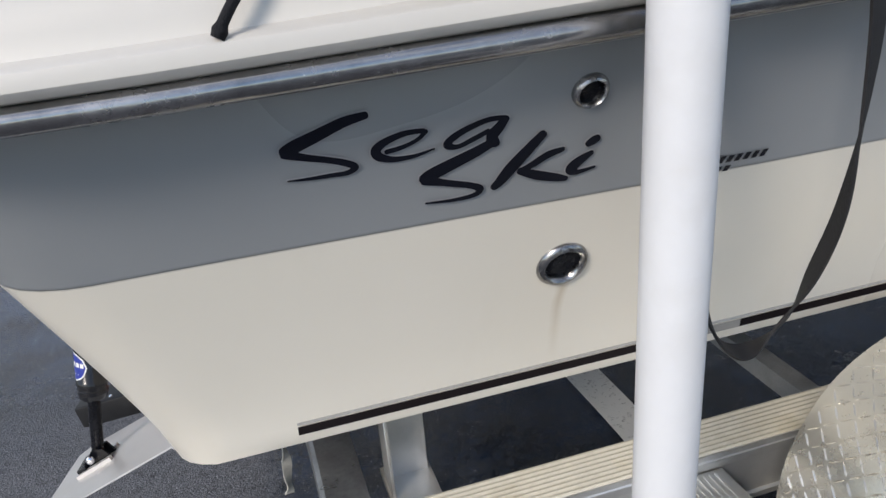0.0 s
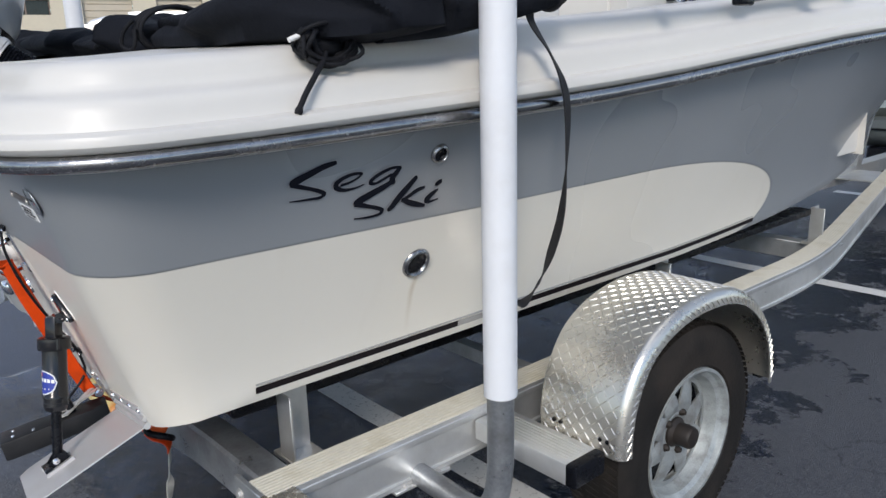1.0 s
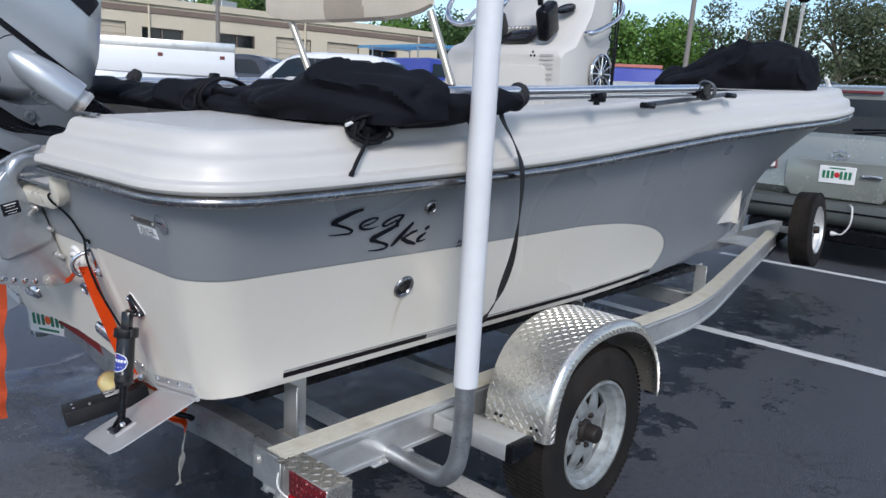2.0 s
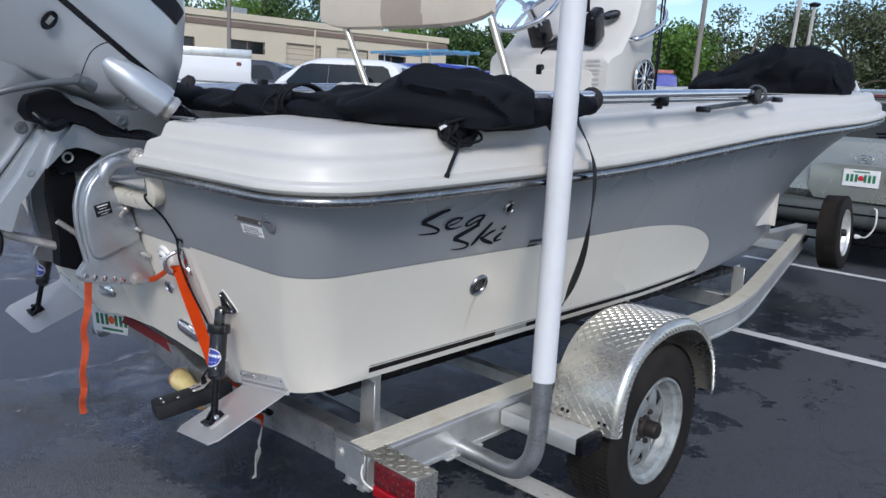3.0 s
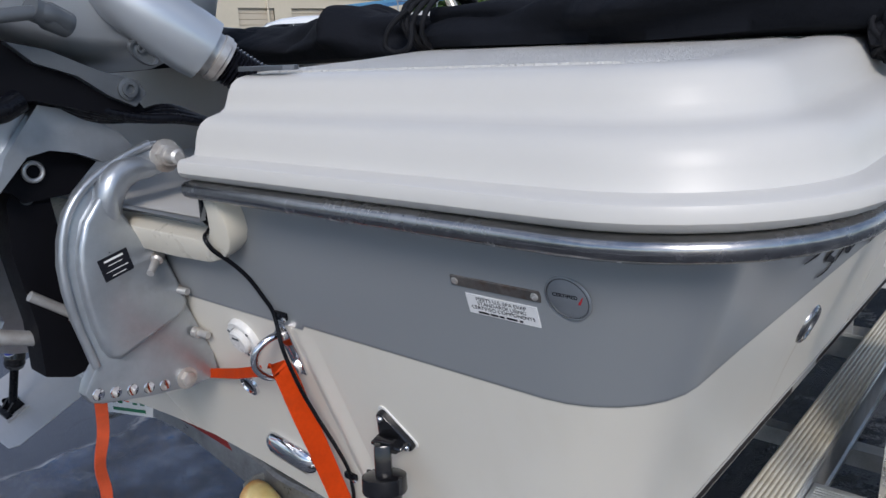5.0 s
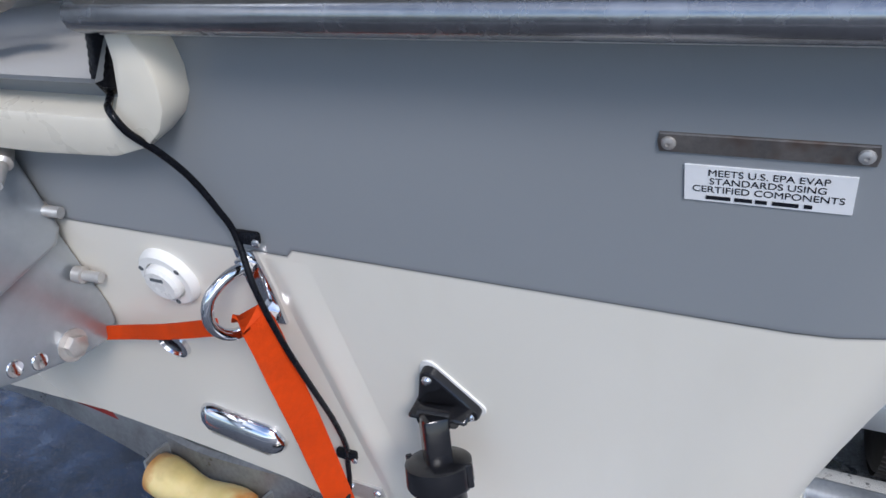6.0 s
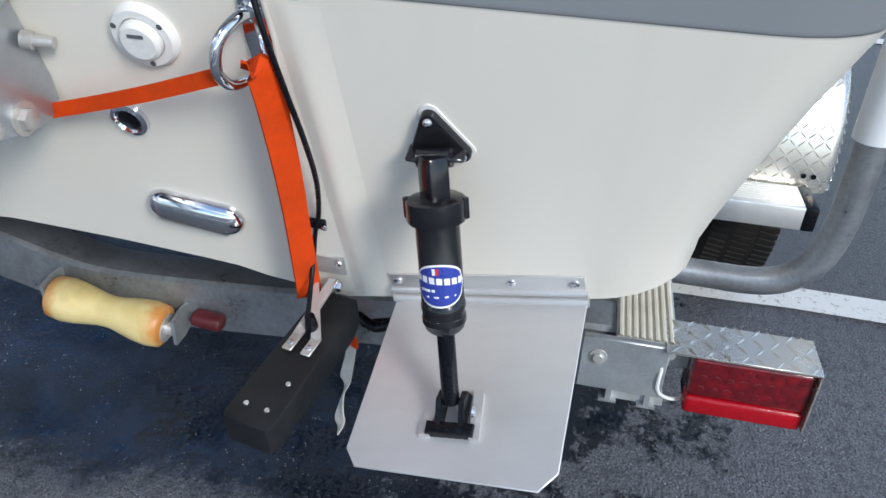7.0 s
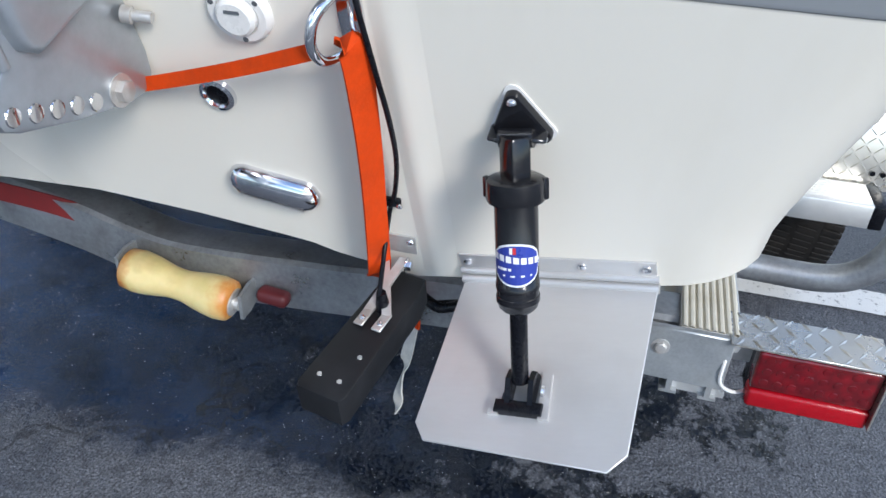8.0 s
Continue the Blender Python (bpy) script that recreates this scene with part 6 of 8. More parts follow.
def pan_disc(bm, u, v, ru, rv, out, depth):
    n = Vector((0, -1, 0))
    c = on_pan(u, v, out)
    rings(bm, [[c + EU * (ru * k * math.cos(a)) + EV * (rv * k * math.sin(a)) - n * dd for a in (2 * math.pi * j / 22 for j in range(22))] for k, dd in ((1.25, 0.004), (1.15, -0.002), (0.95, -0.001), (0.88, depth))])


pan_disc(bm, -0.378, 0.152, 0.014, 0.022, 0.004, 0.006)
part("vent_bezel", bm, "black", pan, "oval black vent", 40)
bm = B()
for k in range(5):
    c = on_pan(-0.378, 0.143 + 0.0045 * k, 0.0035)
    box(bm, c, (0.011, 0.004, 0.0022), Matrix((EU, Vector((0, 1, 0)), EV)).transposed())
pieces("vent_slat", bm, "dull_steel", pan, "", 0)
bm = B()
pan_disc(bm, -0.094, 0.112, 0.020, 0.011, 0.006, 0.003)
part("bolt_recess", bm, "dark_grey", pan)
bm = B()
rows = [eng(-0.235, -0.2225, 0.205), eng(-0.250, -0.2205, 0.185), eng(-0.258, -0.217, 0.15), eng(-0.246, -0.211, 0.10), eng(-0.236, -0.205, 0.082)]
sweep(bm, curve_pts(rows, 6), 0.0016, 6)
part("panel_gap", bm, "black", pan)
# brand on the cowl as plain dark bars
bm = B()


def on_cowl(u, v, out=0.001):
    """A place on the cowl's starboard side, round its fore corner too."""
    hw = lerp([(0.222, 0.222), (0.245, 0.229), (0.32, 0.232), (0.42, 0.226), (0.50, 0.212), (0.56, 0.188)], v)
    fore = lerp([(0.222, 0.035), (0.245, 0.036), (0.32, 0.010), (0.42, -0.045), (0.50, -0.095), (0.56, -0.150)], v)
    c = fore - 0.14
    if u < c:
        w = hw - 0.03 * max(0.0, u + 0.54) / (c + 0.54)
    else:
        w = hw - 0.17 + math.sqrt(max(0.0, (0.14 + out) ** 2 - (u - c) ** 2)) - out
    return eng(u, -w - out, v)


for k in range(4):
    u = -0.545 + k * 0.112
    rows = []
    for q in range(9):
        p = u + 0.100 * q / 8
        rows.append([on_cowl(p + 0.010 * r, 0.378 + 0.058 * r, 0.0022) for r in (0, 0.25, 0.5, 0.75, 1)])
    rings(bm, rows, False)
part("cowl_mark", bm, "ink", cowl, "row of dark angular marks", 0)
# midsection, leg and lower unit
bm = B()
rows = []
for v, hw, a, b in ((0.07, 0.165, -0.605, -0.150), (0.03, 0.148, -0.602, -0.195), (-0.02, 0.138, -0.598, -0.212), (-0.10, 0.130, -0.590, -0.214), (-0.25, 0.118, -0.575, -0.214), (-0.36, 0.10, -0.555, -0.212), (-0.42, 0.078, -0.54, -0.19), (-0.455, 0.06, -0.53, -0.11)):
    half = [(b, 0.0), (b, hw * 0.50), (b - 0.006, hw * 0.58), (b - 0.020, hw * 0.64), (-0.345, hw * 0.97), (-0.36, hw), (-0.42, hw), (a + 0.07, hw * 0.97), (a + 0.025, hw * 0.75), (a, hw * 0.3)]
    rows.append([eng(u, w, v) for u, w in half] + [eng(u, -w, v) for u, w in half[:0:-1]])
rings(bm, rows)
leg = part("leg", bm, "silver", engine, "silver midsection and leg", 60)
bm = B()
for v, hw, a, b in ((-0.465, 0.10, -0.64, -0.045), (-0.590, 0.07, -0.62, -0.10)):
    prism(bm, [(a, -hw), (a + 0.08, -hw * 1.05), (b - 0.16, -hw * 0.7), (b, 0.0), (b - 0.16, hw * 0.7), (a + 0.08, hw * 1.05), (a, hw)], lambda p, q, w, v=v: eng(p, q, v + w), -0.004, 0.004, 0.002, 1)
pieces("anti_ventilation_plate", bm, "silver2", leg)
bm = B()
estack(bm, [(-0.46, 0.055, -0.52, -0.105, 0.03, 0.02), (-0.60, 0.035, -0.50, -0.15, 0.03, 0.01), (-0.66, 0.04, -0.50, -0.16, 0.03, 0.01)])
rings(bm, [[eng(u, r * math.cos(a), -0.70 + r * math.sin(a)) for a in (2 * math.pi * k / 20 for k in range(20))] for u, r in ((-0.62, 0.03), (-0.58, 0.045), (-0.40, 0.055), (-0.25, 0.052), (-0.16, 0.035), (-0.12, 0.008))])
part("lower_unit", bm, "silver", leg, "", 50)
bm = B()
prism(bm, [(-0.46, -0.74), (-0.26, -0.74), (-0.36, -0.88), (-0.46, -0.90)], lambda p, q, w: eng(p, w, q), -0.008, 0.008, 0.004, 1)
part("skeg", bm, "silver2", leg)
bm = B()
for k in range(3):
    a = 2 * math.pi * k / 3 + 0.4
    rows = []
    for r, ch, tw in ((0.035, 0.05, 0.6), (0.09, 0.075, 0.75), (0.14, 0.07, 0.85), (0.165, 0.03, 0.95)):
        dr = Vector((0, math.cos(a), 0)) + EV * math.sin(a)
        tg = Vector((0, -math.sin(a), 0)) + EV * math.cos(a)
        c = eng(-0.66, 0, -0.70) + dr * r
        q = tg * math.sin(tw) + EU * math.cos(tw)
        rows.append([c - q * ch, c + EU * 0.004, c + q * ch, c - EU * 0.004])
    rings(bm, rows)
lathe(bm, eng(-0.62, 0, -0.70), -EU, [(0, 0.03), (0.0, 0.045), (0.08, 0.04), (0.12, 0.02)], 20)
part("propeller", bm, "dull_steel", leg, "", 50)
# swivel bracket between the leg and the stern bracket
bm = B()
prism(bm, [(-0.203, -0.060), (-0.150, -0.022), (-0.146, -0.16), (-0.145, -0.273), (-0.122, -0.345), (-0.150, -0.352), (-0.188, -0.340), (-0.186, -0.21)], lambda p, q, w: eng(p, w, q), -0.110, 0.110, 0.007, 2)
prism(bm, [(-0.216, -0.075), (-0.198, -0.066), (-0.183, -0.21), (-0.184, -0.345), (-0.214, -0.345), (-0.212, -0.21)], lambda p, q, w: eng(p, w, q), -0.096, 0.096, 0.004, 2)
sw = part("swivel_bracket", bm, "silver", engine, "silver cast swivel bracket", 40)
bm = B()
lathe(bm, eng(-0.172, -0.110, -0.185), (0, -1, 0), [(0, 0.012), (0.0035, 0.010), (0.004, 0.006), (0.001, 0.004)], 18)
part("boss", bm, "silver2", sw)
bm = B()
web_p = [(-0.160, -0.014), (-0.099, 0.010), (-0.040, 0.010), (-0.007, 0.0), (-0.043, -0.040), (-0.085, -0.048), (-0.118, -0.062), (-0.140, -0.085), (-0.150, -0.155), (-0.165, -0.10)]
for s_ in (-1, 1):
    prism(bm, web_p, lambda p, q, w: eng(p, s_ * 0.120 + w, q), -0.012, 0.012, 0.005, 2)
pieces("arm", bm, "silver2", sw, "grey cast arm to the tilt tube")
bm = B()
prism(bm, [(-0.148, -0.03), (-0.03, -0.005), (-0.05, -0.10), (-0.10, -0.14), (-0.145, -0.13)], lambda p, q, w: eng(p, w, q), -0.095, 0.095, 0.01, 2)
part("tilt_tube_housing", bm, "black_matte", sw, "black housing in the shade of the arms")
bm = B()
ring_of(bm, eng(-0.112, -0.100, -0.095), (0, -1, 0), 0.013, 0.0035, 24, 8)
part("pivot_ring", bm, "dull_steel", sw)
bm = B()
prism(bm, [(-0.296, -0.050), (-0.285, -0.068), (-0.255, -0.075), (-0.231, -0.066), (-0.178, -0.018), (-0.100, 0.012), (-0.040, 0.028), (-0.022, 0.046), (-0.060, 0.062), (-0.095, 0.058), (-0.183, 0.048), (-0.262, 0.024), (-0.300, -0.025)], lambda p, q, w: eng(p, w, q), -0.165, 0.165, 0.014, 3)
mnt = part("rubber_mount", bm, "black_matte", engine, "black rubber mount housing", 50)
bm = B()
prism(bm, [(-0.245, 0.026), (-0.20, 0.046), (-0.13, 0.060), (-0.075, 0.080), (-0.055, 0.070), (-0.060, 0.045), (-0.10, 0.038), (-0.15, 0.038), (-0.205, 0.022)], lambda p, q, w: eng(p, -0.168 + w, q), -0.014, 0.008, 0.006, 2)
part("mount_arm", bm, "dark_grey", mnt, "dark grey cast mount arm", 50)
bm = B()
sweep(bm, curve_pts([eng(-0.268, -0.165, -0.058), eng(-0.245, -0.178, -0.062), eng(-0.215, -0.180, -0.058), eng(-0.196, -0.172, -0.030)], 6), [0.012] * 8 + [0.016] * 11, 12)
part("mount_catch", bm, "black", mnt, "black moulded stop")
bm = B()
for p, q, r, w in ((-0.082, 0.060, 0.011, -0.182), (-0.258, -0.100, 0.012, -0.119), (-0.10, 0.115, 0.006, -0.196)):
    lathe(bm, eng(p, w, q), (0, -1, 0), [(0, r * 1.4), (0.004, r * 1.4), (0.005, r), (0.009, r), (0.0091, r * 0.6), (0.005, r * 0.55)], 18)
pieces("mount_bolt", bm, "dark_grey", mnt)
bm = B()
prism(bm, [(-0.44, -0.275), (-0.33, -0.295), (-0.305, -0.318), (-0.235, -0.332), (-0.226, -0.375), (-0.25, -0.392), (-0.44, -0.385)], lambda p, q, w: eng(p, w, q), -0.122, 0.122, 0.010, 3)
part("lower_mount_cover", bm, "silver", leg, "silver lower mount cover", 50)
bm = B()
prism(bm, [(-0.44, -0.205), (-0.345, -0.222), (-0.325, -0.232), (-0.318, -0.262), (-0.335, -0.272), (-0.44, -0.262)], lambda p, q, w: eng(p, w, q), -0.127, 0.127, 0.004, 2)
part("inspection_cover", bm, "silver", leg, "", 50)
bm = B()
sweep(bm, curve_pts([eng(-0.205, -0.215, 0.082), eng(-0.235, -0.222, 0.074), eng(-0.275, -0.222, 0.040), eng(-0.315, -0.215, 0.0), eng(-0.352, -0.205, -0.045), eng(-0.372, -0.19, -0.075)], 6), [0.013] * 7 + [0.009] * 23 + [0.0085], 14)
part("water_hose", bm, "dark_grey", engine, "grey flushing hose", 60)
bm = B()
lathe(bm, eng(-0.195, -0.205, 0.084), (eng(-0.25, -0.22, 0.070) - eng(-0.195, -0.205, 0.084)), [(0, 0.010), (0.005, 0.017), (0.035, 0.018), (0.040, 0.015), (0.060, 0.015)], 20)
part("hose_fitting", bm, "dark_grey", engine)
for k in range(3):
    bm = B()
    sweep(bm, curve_pts([eng(-0.16, -0.150 + 0.012 * k, 0.0), (-0.30, 1.592 + 0.014 * k, 1.248 - 0.006 * k), (-0.235, 1.580 + 0.014 * k, 1.228), (-0.17, 1.566 + 0.02 * k, 1.220 + 0.008 * k), (-0.06, 1.56 + 0.03 * k, 1.19), (0.10, 1.60 + 0.03 * k, 1.15)], 6), 0.008, 10)
    part("cable", bm, "black", engine, "", 60)

# stern brackets: the pair of plates that clamp the transom
BR = [(-0.174, 1.158), (-0.180, 1.178), (-0.200, 1.192), (-0.235, 1.190), (-0.272, 1.178), (-0.312, 1.160), (-0.345, 1.137), (-0.368, 1.108), (-0.381, 1.072), (-0.387, 1.035), (-0.386, 0.995), (-0.380, 0.950), (-0.370, 0.908), (-0.364, 0.880), (-0.380, 0.858), (-0.386, 0.842), (-0.380, 0.828), (-0.362, 0.820), (-0.290, 0.804), (-0.212, 0.793), (-0.180, 0.796), (-0.168, 0.812), (-0.172, 0.838), (-0.190, 0.885), (-0.210, 0.938), (-0.230, 0.995), (-0.244, 1.045), (-0.262, 1.062), (-0.284, 1.078), (-0.294, 1.100), (-0.290, 1.128), (-0.268, 1.146), (-0.225, 1.143)]
BOX = [(-0.290, 1.150), (-0.330, 1.126), (-0.354, 1.096), (-0.366, 1.062), (-0.371, 1.030), (-0.369, 0.985), (-0.363, 0.940), (-0.354, 0.905), (-0.346, 0.890), (-0.332, 0.884), (-0.222, 0.926), (-0.214, 0.942), (-0.228, 0.985), (-0.246, 1.038), (-0.262, 1.058), (-0.284, 1.074), (-0.296, 1.100), (-0.294, 1.130)]
for sgn in (1, -1):
    yo = CY - sgn * 0.170
    bm = B()
    prism(bm, BR, lambda p, q, w: Vector((p, yo - sgn * w, q)), -0.012, 0.012, 0.004, 2)
    br = part("stern_bracket", bm, "silver2", engine, "grey cast clamp bracket", 40)
    bm = B()
    prism(bm, BOX, lambda p, q, w: Vector((p, yo - sgn * w, q)), 0.008, 0.028, 0.008, 3)
    part("raised_panel", bm, "silver2", br, "", 45)
    bm = B()
    edge = curve_pts([Vector((p, yo - sgn * 0.012, q)) for p, q in BR[3:14]], 4)
    sweep(bm, edge, 0.0062, 10)
    edge = curve_pts([Vector((p, yo - sgn * 0.014, q)) for p, q in ((-0.236, 1.152), (-0.268, 1.157), (-0.296, 1.146), (-0.310, 1.120), (-0.308, 1.094), (-0.292, 1.072), (-0.266, 1.056))], 5)
    sweep(bm, edge, [0.010 + 0.013 * math.sin(math.pi * min(1.0, k / 22)) ** 0.7 if k < 22 else 0.010 for k in range(len(edge))], 18)
    part("rim", bm, "silver2", br, "", 60)
    bm = B()
    for k in range(5):
        c = Vector((-0.368 + 0.0258 * k, yo - sgn * 0.0125, 0.838 - 0.0060 * k))
        lathe(bm, c, (0, -sgn, 0), [(0.0, 0.0095), (0.0012, 0.0085), (0.0008, 0.006)], 16)
    pieces("pin_hole", bm, "steel", br, "", 40)
    bm = B()
    hexbolt(bm, (-0.212, yo - sgn * 0.012, 1.170), (0, -sgn, 0), 0.017, 0.014)
    lathe(bm, (-0.212, yo - sgn * 0.026, 1.170), (0, -sgn, 0), [(0, 0.012), (0.022, 0.012), (0.026, 0.008)], 16)
    part("tilt_bolt", bm, "dull_steel", br, "large pivot bolt")
    bm = B()
    hexbolt(bm, (-0.226, yo - sgn * 0.012, 0.812), (0, -sgn, 0), 0.012, 0.010)
    for p, q in ((-0.226, 0.965), (-0.200, 0.885)):
        lathe(bm, (p - 0.004, yo - sgn * 0.014, q), (0.25, -sgn, -0.1), [(0, 0.009), (0.010, 0.009), (0.011, 0.006), (0.030, 0.006)], 12)
    pieces("clamp_bolt", bm, "dull_steel", br)
    bm = B()
    sweep(bm, [Vector((-0.252, yo - sgn * 0.026, 1.028)), Vector((-0.264, yo - sgn * 0.040, 1.022)), Vector((-0.266, yo - sgn * 0.041, 1.021)), Vector((-0.286, yo - sgn * 0.058, 1.010))], [0.010, 0.009, 0.006, 0.0055], 12)
    part("grease_nipple", bm, "dull_steel", br)
    if sgn == 1:
        # the rating plate: black, with bars for its print
        bm = B()
        pm = Matrix.Translation((-0.320, yo - 0.0282, 1.027)) @ Matrix(((0.970, -0.243, 0), (0, 0, -1), (0.243, 0.970, 0))).to_4x4()
        prism(bm, [(-0.023, -0.017), (0.021, -0.017), (0.023, -0.015), (0.023, -0.001), (0.0215, 0.0), (0.023, 0.001), (0.023, 0.017), (-0.023, 0.017), (-0.023, 0.001), (-0.0215, 0.0), (-0.023, -0.001)], lambda p, q, w: pm @ Vector((p, q, w)), 0, 0.0008)
        rp = part("rating_plate", bm, "ink", br, "small black rating plate")
        bm = B()
        for q, w in ((0.0095, 0.030), (0.0030, 0.022), (-0.0055, 0.034), (-0.013, 0.022)):
            rings(bm, [[pm @ Vector((-w / 2, q + k, 0.0012)), pm @ Vector((w / 2, q + k, 0.0012))] for k in (0, 0.0032 if q > 0.005 else 0.0012)], False)
        part("print", bm, "sticker", rp, "", 0)
bm = B()
prism(bm, [(-0.409, 1.120), (-0.396, 1.142), (-0.372, 1.148), (-0.350, 1.130), (-0.340, 1.03), (-0.330, 0.93), (-0.325, 0.845), (-0.36, 0.838), (-0.399, 0.852), (-0.398, 0.93), (-0.414, 1.05)], lambda p, q, w: Vector((p, CY + w, q)), -0.085, -0.015, 0.016, 3)
tu = part("tilt_unit", bm, "black_matte", engine, "black tilt cylinder block between the brackets", 50)
bm = B()
lathe(bm, (-0.381, CY - 0.085, 1.125), (0, -1, 0), [(-0.002, 0.011), (0.002, 0.010), (0.001, 0.007)], 18)
part("plug", bm, "dark_grey", tu)
bm = B()
rod(bm, (-0.405, CY - 0.095, 0.985), (-0.325, CY - 0.10, 0.922), 0.008, None, 14)
lathe(bm, (-0.345, CY - 0.099, 0.938), (0.08, -0.005, -0.063), [(-0.006, 0.008), (-0.006, 0.013), (0.006, 0.013), (0.006, 0.008)], 6)
part("tilt_lock", bm, "dull_steel", engine, "steel tilt lock lever")
bm = B()
rod(bm, (-0.535, CY - 0.05, 0.957), (-0.385, CY - 0.05, 0.902), 0.012, None, 16)
part("tilt_rod", bm, "dull_steel", engine)
for w in (-1, 1):
    bm = B()
    box(bm, (-0.605, CY + 0.055 * w, 0.985), (0.085, 0.030, 0.055), Euler((0, 0.62, 0)).to_matrix(), 0.008, 2)
    part("lower_mount", bm, "dull_steel", engine)
bm = B()
sweep(bm, curve_pts([(-0.56, CY - 0.07, 0.985), (-0.545, CY - 0.08, 0.95), (-0.555, CY - 0.08, 0.90), (-0.60, CY - 0.07, 0.885)], 6), 0.006, 10)
part("cable_loop", bm, "black", engine, "", 60)

# ---- on the deck ----
rng = random.Random(5)


def crumple(p, k, amp):
    n = noise.noise_vector(p * k)
    return p + n * amp


# the folded canopy, lying across the stern deck
canopy = thing("folded_canopy", (0.2, 1.2, 1.31), "black canvas sun canopy folded and tied across the stern deck", "boat canopy")


def bundle(bm, secs, n=26, fold=0.012, steps=6):
    """A soft roll of cloth: sections of (centre, half-width forward, height, lean), flat below, with creases and folds."""
    C = curve_pts([s[0] for s in secs], steps)
    D = curve_pts([(s[1], s[2], s[3]) for s in secs], steps)
    rows = []
    for i, (c, dd) in enumerate(zip(C, D)):
        t = (C[min(i + 1, len(C) - 1)] - C[max(i - 1, 0)])
        t.z = 0
        t.normalize()
        s = Vector((t.y, -t.x, 0))
        ring = []
        for k in range(n):
            a = 2 * math.pi * k / n
            u, v = math.cos(a), math.sin(a)
            h = dd.y * (0.5 + 0.5 * v)
            if v < -0.55:
                h *= 0.4
            p = c + s * (u * dd.x * (1 + 0.12 * math.sin(3 * a + i * 0.21 * 6 / steps)) + dd.z * h) + Vector((0, 0, h))
            live = min(1.0, max(0.0, (v + 0.75) * 1.6)) * min(1.0, dd.y / 0.09)
            q = crumple(p, 4.0, fold * 1.3 * live)
            # creases: sharp ridges along wandering lines
            w = p + noise.noise_vector(p * 5.0) * 0.07
            r1 = 1.0 - min(1.0, abs(noise.noise(Vector((w.x * 4.2 + w.z * 5.0, w.y * 2.6, w.z * 4.0)))) * 3.4)
            r2 = 1.0 - min(1.0, abs(noise.noise(Vector((w.x * 7.0, w.y * 4.6 + w.z * 6.0, w.z * 4.0 + 4.0)))) * 2.4)
            q += (s * u + Vector((0, 0, max(v, 0.0)))) * live * fold * (2.3 * r1 * r1 - 1.3 * r2 * r2) * (0.35 + 0.65 * min(1.0, max(0.0, 1.2 - v)))
            ring.append(q)
        rows.append(ring)
    rings(bm, rows)


bm = B()
bundle(bm, [((0.34, 0.585, 1.325), 0.025, 0.07, 0), ((0.30, 0.625, 1.314), 0.08, 0.115, 0), ((0.25, 0.69, 1.302), 0.13, 0.132, 0), ((0.23, 0.80, 1.298), 0.15, 0.146, 0), ((0.22, 0.93, 1.298), 0.14, 0.138, 0), ((0.21, 1.06, 1.302), 0.12, 0.106, 0), ((0.20, 1.20, 1.305), 0.10, 0.086, 0), ((0.19, 1.33, 1.306), 0.065, 0.082, 0)], 72, 0.020, 16)
part("canvas_roll", bm, "canvas", canopy, "crumpled black canvas", 70)
bm = B()
bundle(bm, [((0.19, 1.32, 1.302), 0.06, 0.076, 0), ((0.20, 1.40, 1.296), 0.085, 0.084, 0), ((0.20, 1.55, 1.294), 0.10, 0.080, 0), ((0.21, 1.75, 1.292), 0.10, 0.070, 0), ((0.22, 2.0, 1.292), 0.11, 0.080, 0), ((0.24, 2.4, 1.29), 0.12, 0.095, 0), ((0.28, 2.8, 1.29), 0.12, 0.11, 0), ((0.33, 2.92, 1.31), 0.05, 0.08, 0)], 56, 0.024, 14)
part("canvas_roll", bm, "canvas", canopy, "crumpled black canvas", 70)
bm = B()
bundle(bm, [((0.27, 0.68, 1.300), 0.05, 0.12, 0), ((0.38, 0.645, 1.308), 0.05, 0.105, 0), ((0.47, 0.63, 1.325), 0.042, 0.085, 0), ((0.57, 0.622, 1.345), 0.032, 0.062, 0), ((0.64, 0.622, 1.362), 0.022, 0.045, 0)], 40, 0.012, 10)
part("canvas_tail", bm, "canvas", canopy, "canvas end wrapped on the frame", 70)
# cord that ties the roll, and a loop hanging from it
for j in range(4):
    bm = B()
    pts = [Vector((0.19 + 0.016 * (j - 1.5) * 0 + 0.085 * math.cos(a), 1.335 + 0.013 * (j - 1.5) + 0.008 * math.sin(2 * a + j), 1.348 + 0.050 * math.sin(a))) for a in (2 * math.pi * k / 20 for k in range(21))]
    sweep(bm, pts, 0.0048, 8)
    part("tie_cord", bm, "cord", canopy, "black tie cord", 60)
bm = B()
sweep(bm, curve_pts([(0.10, 1.34, 1.37), (0.085, 1.365, 1.345), (0.082, 1.375, 1.318), (0.09, 1.36, 1.306), (0.095, 1.335, 1.315), (0.098, 1.33, 1.35)], 8), 0.0045, 8)
part("tie_cord", bm, "cord", canopy, "black tie cord", 60)
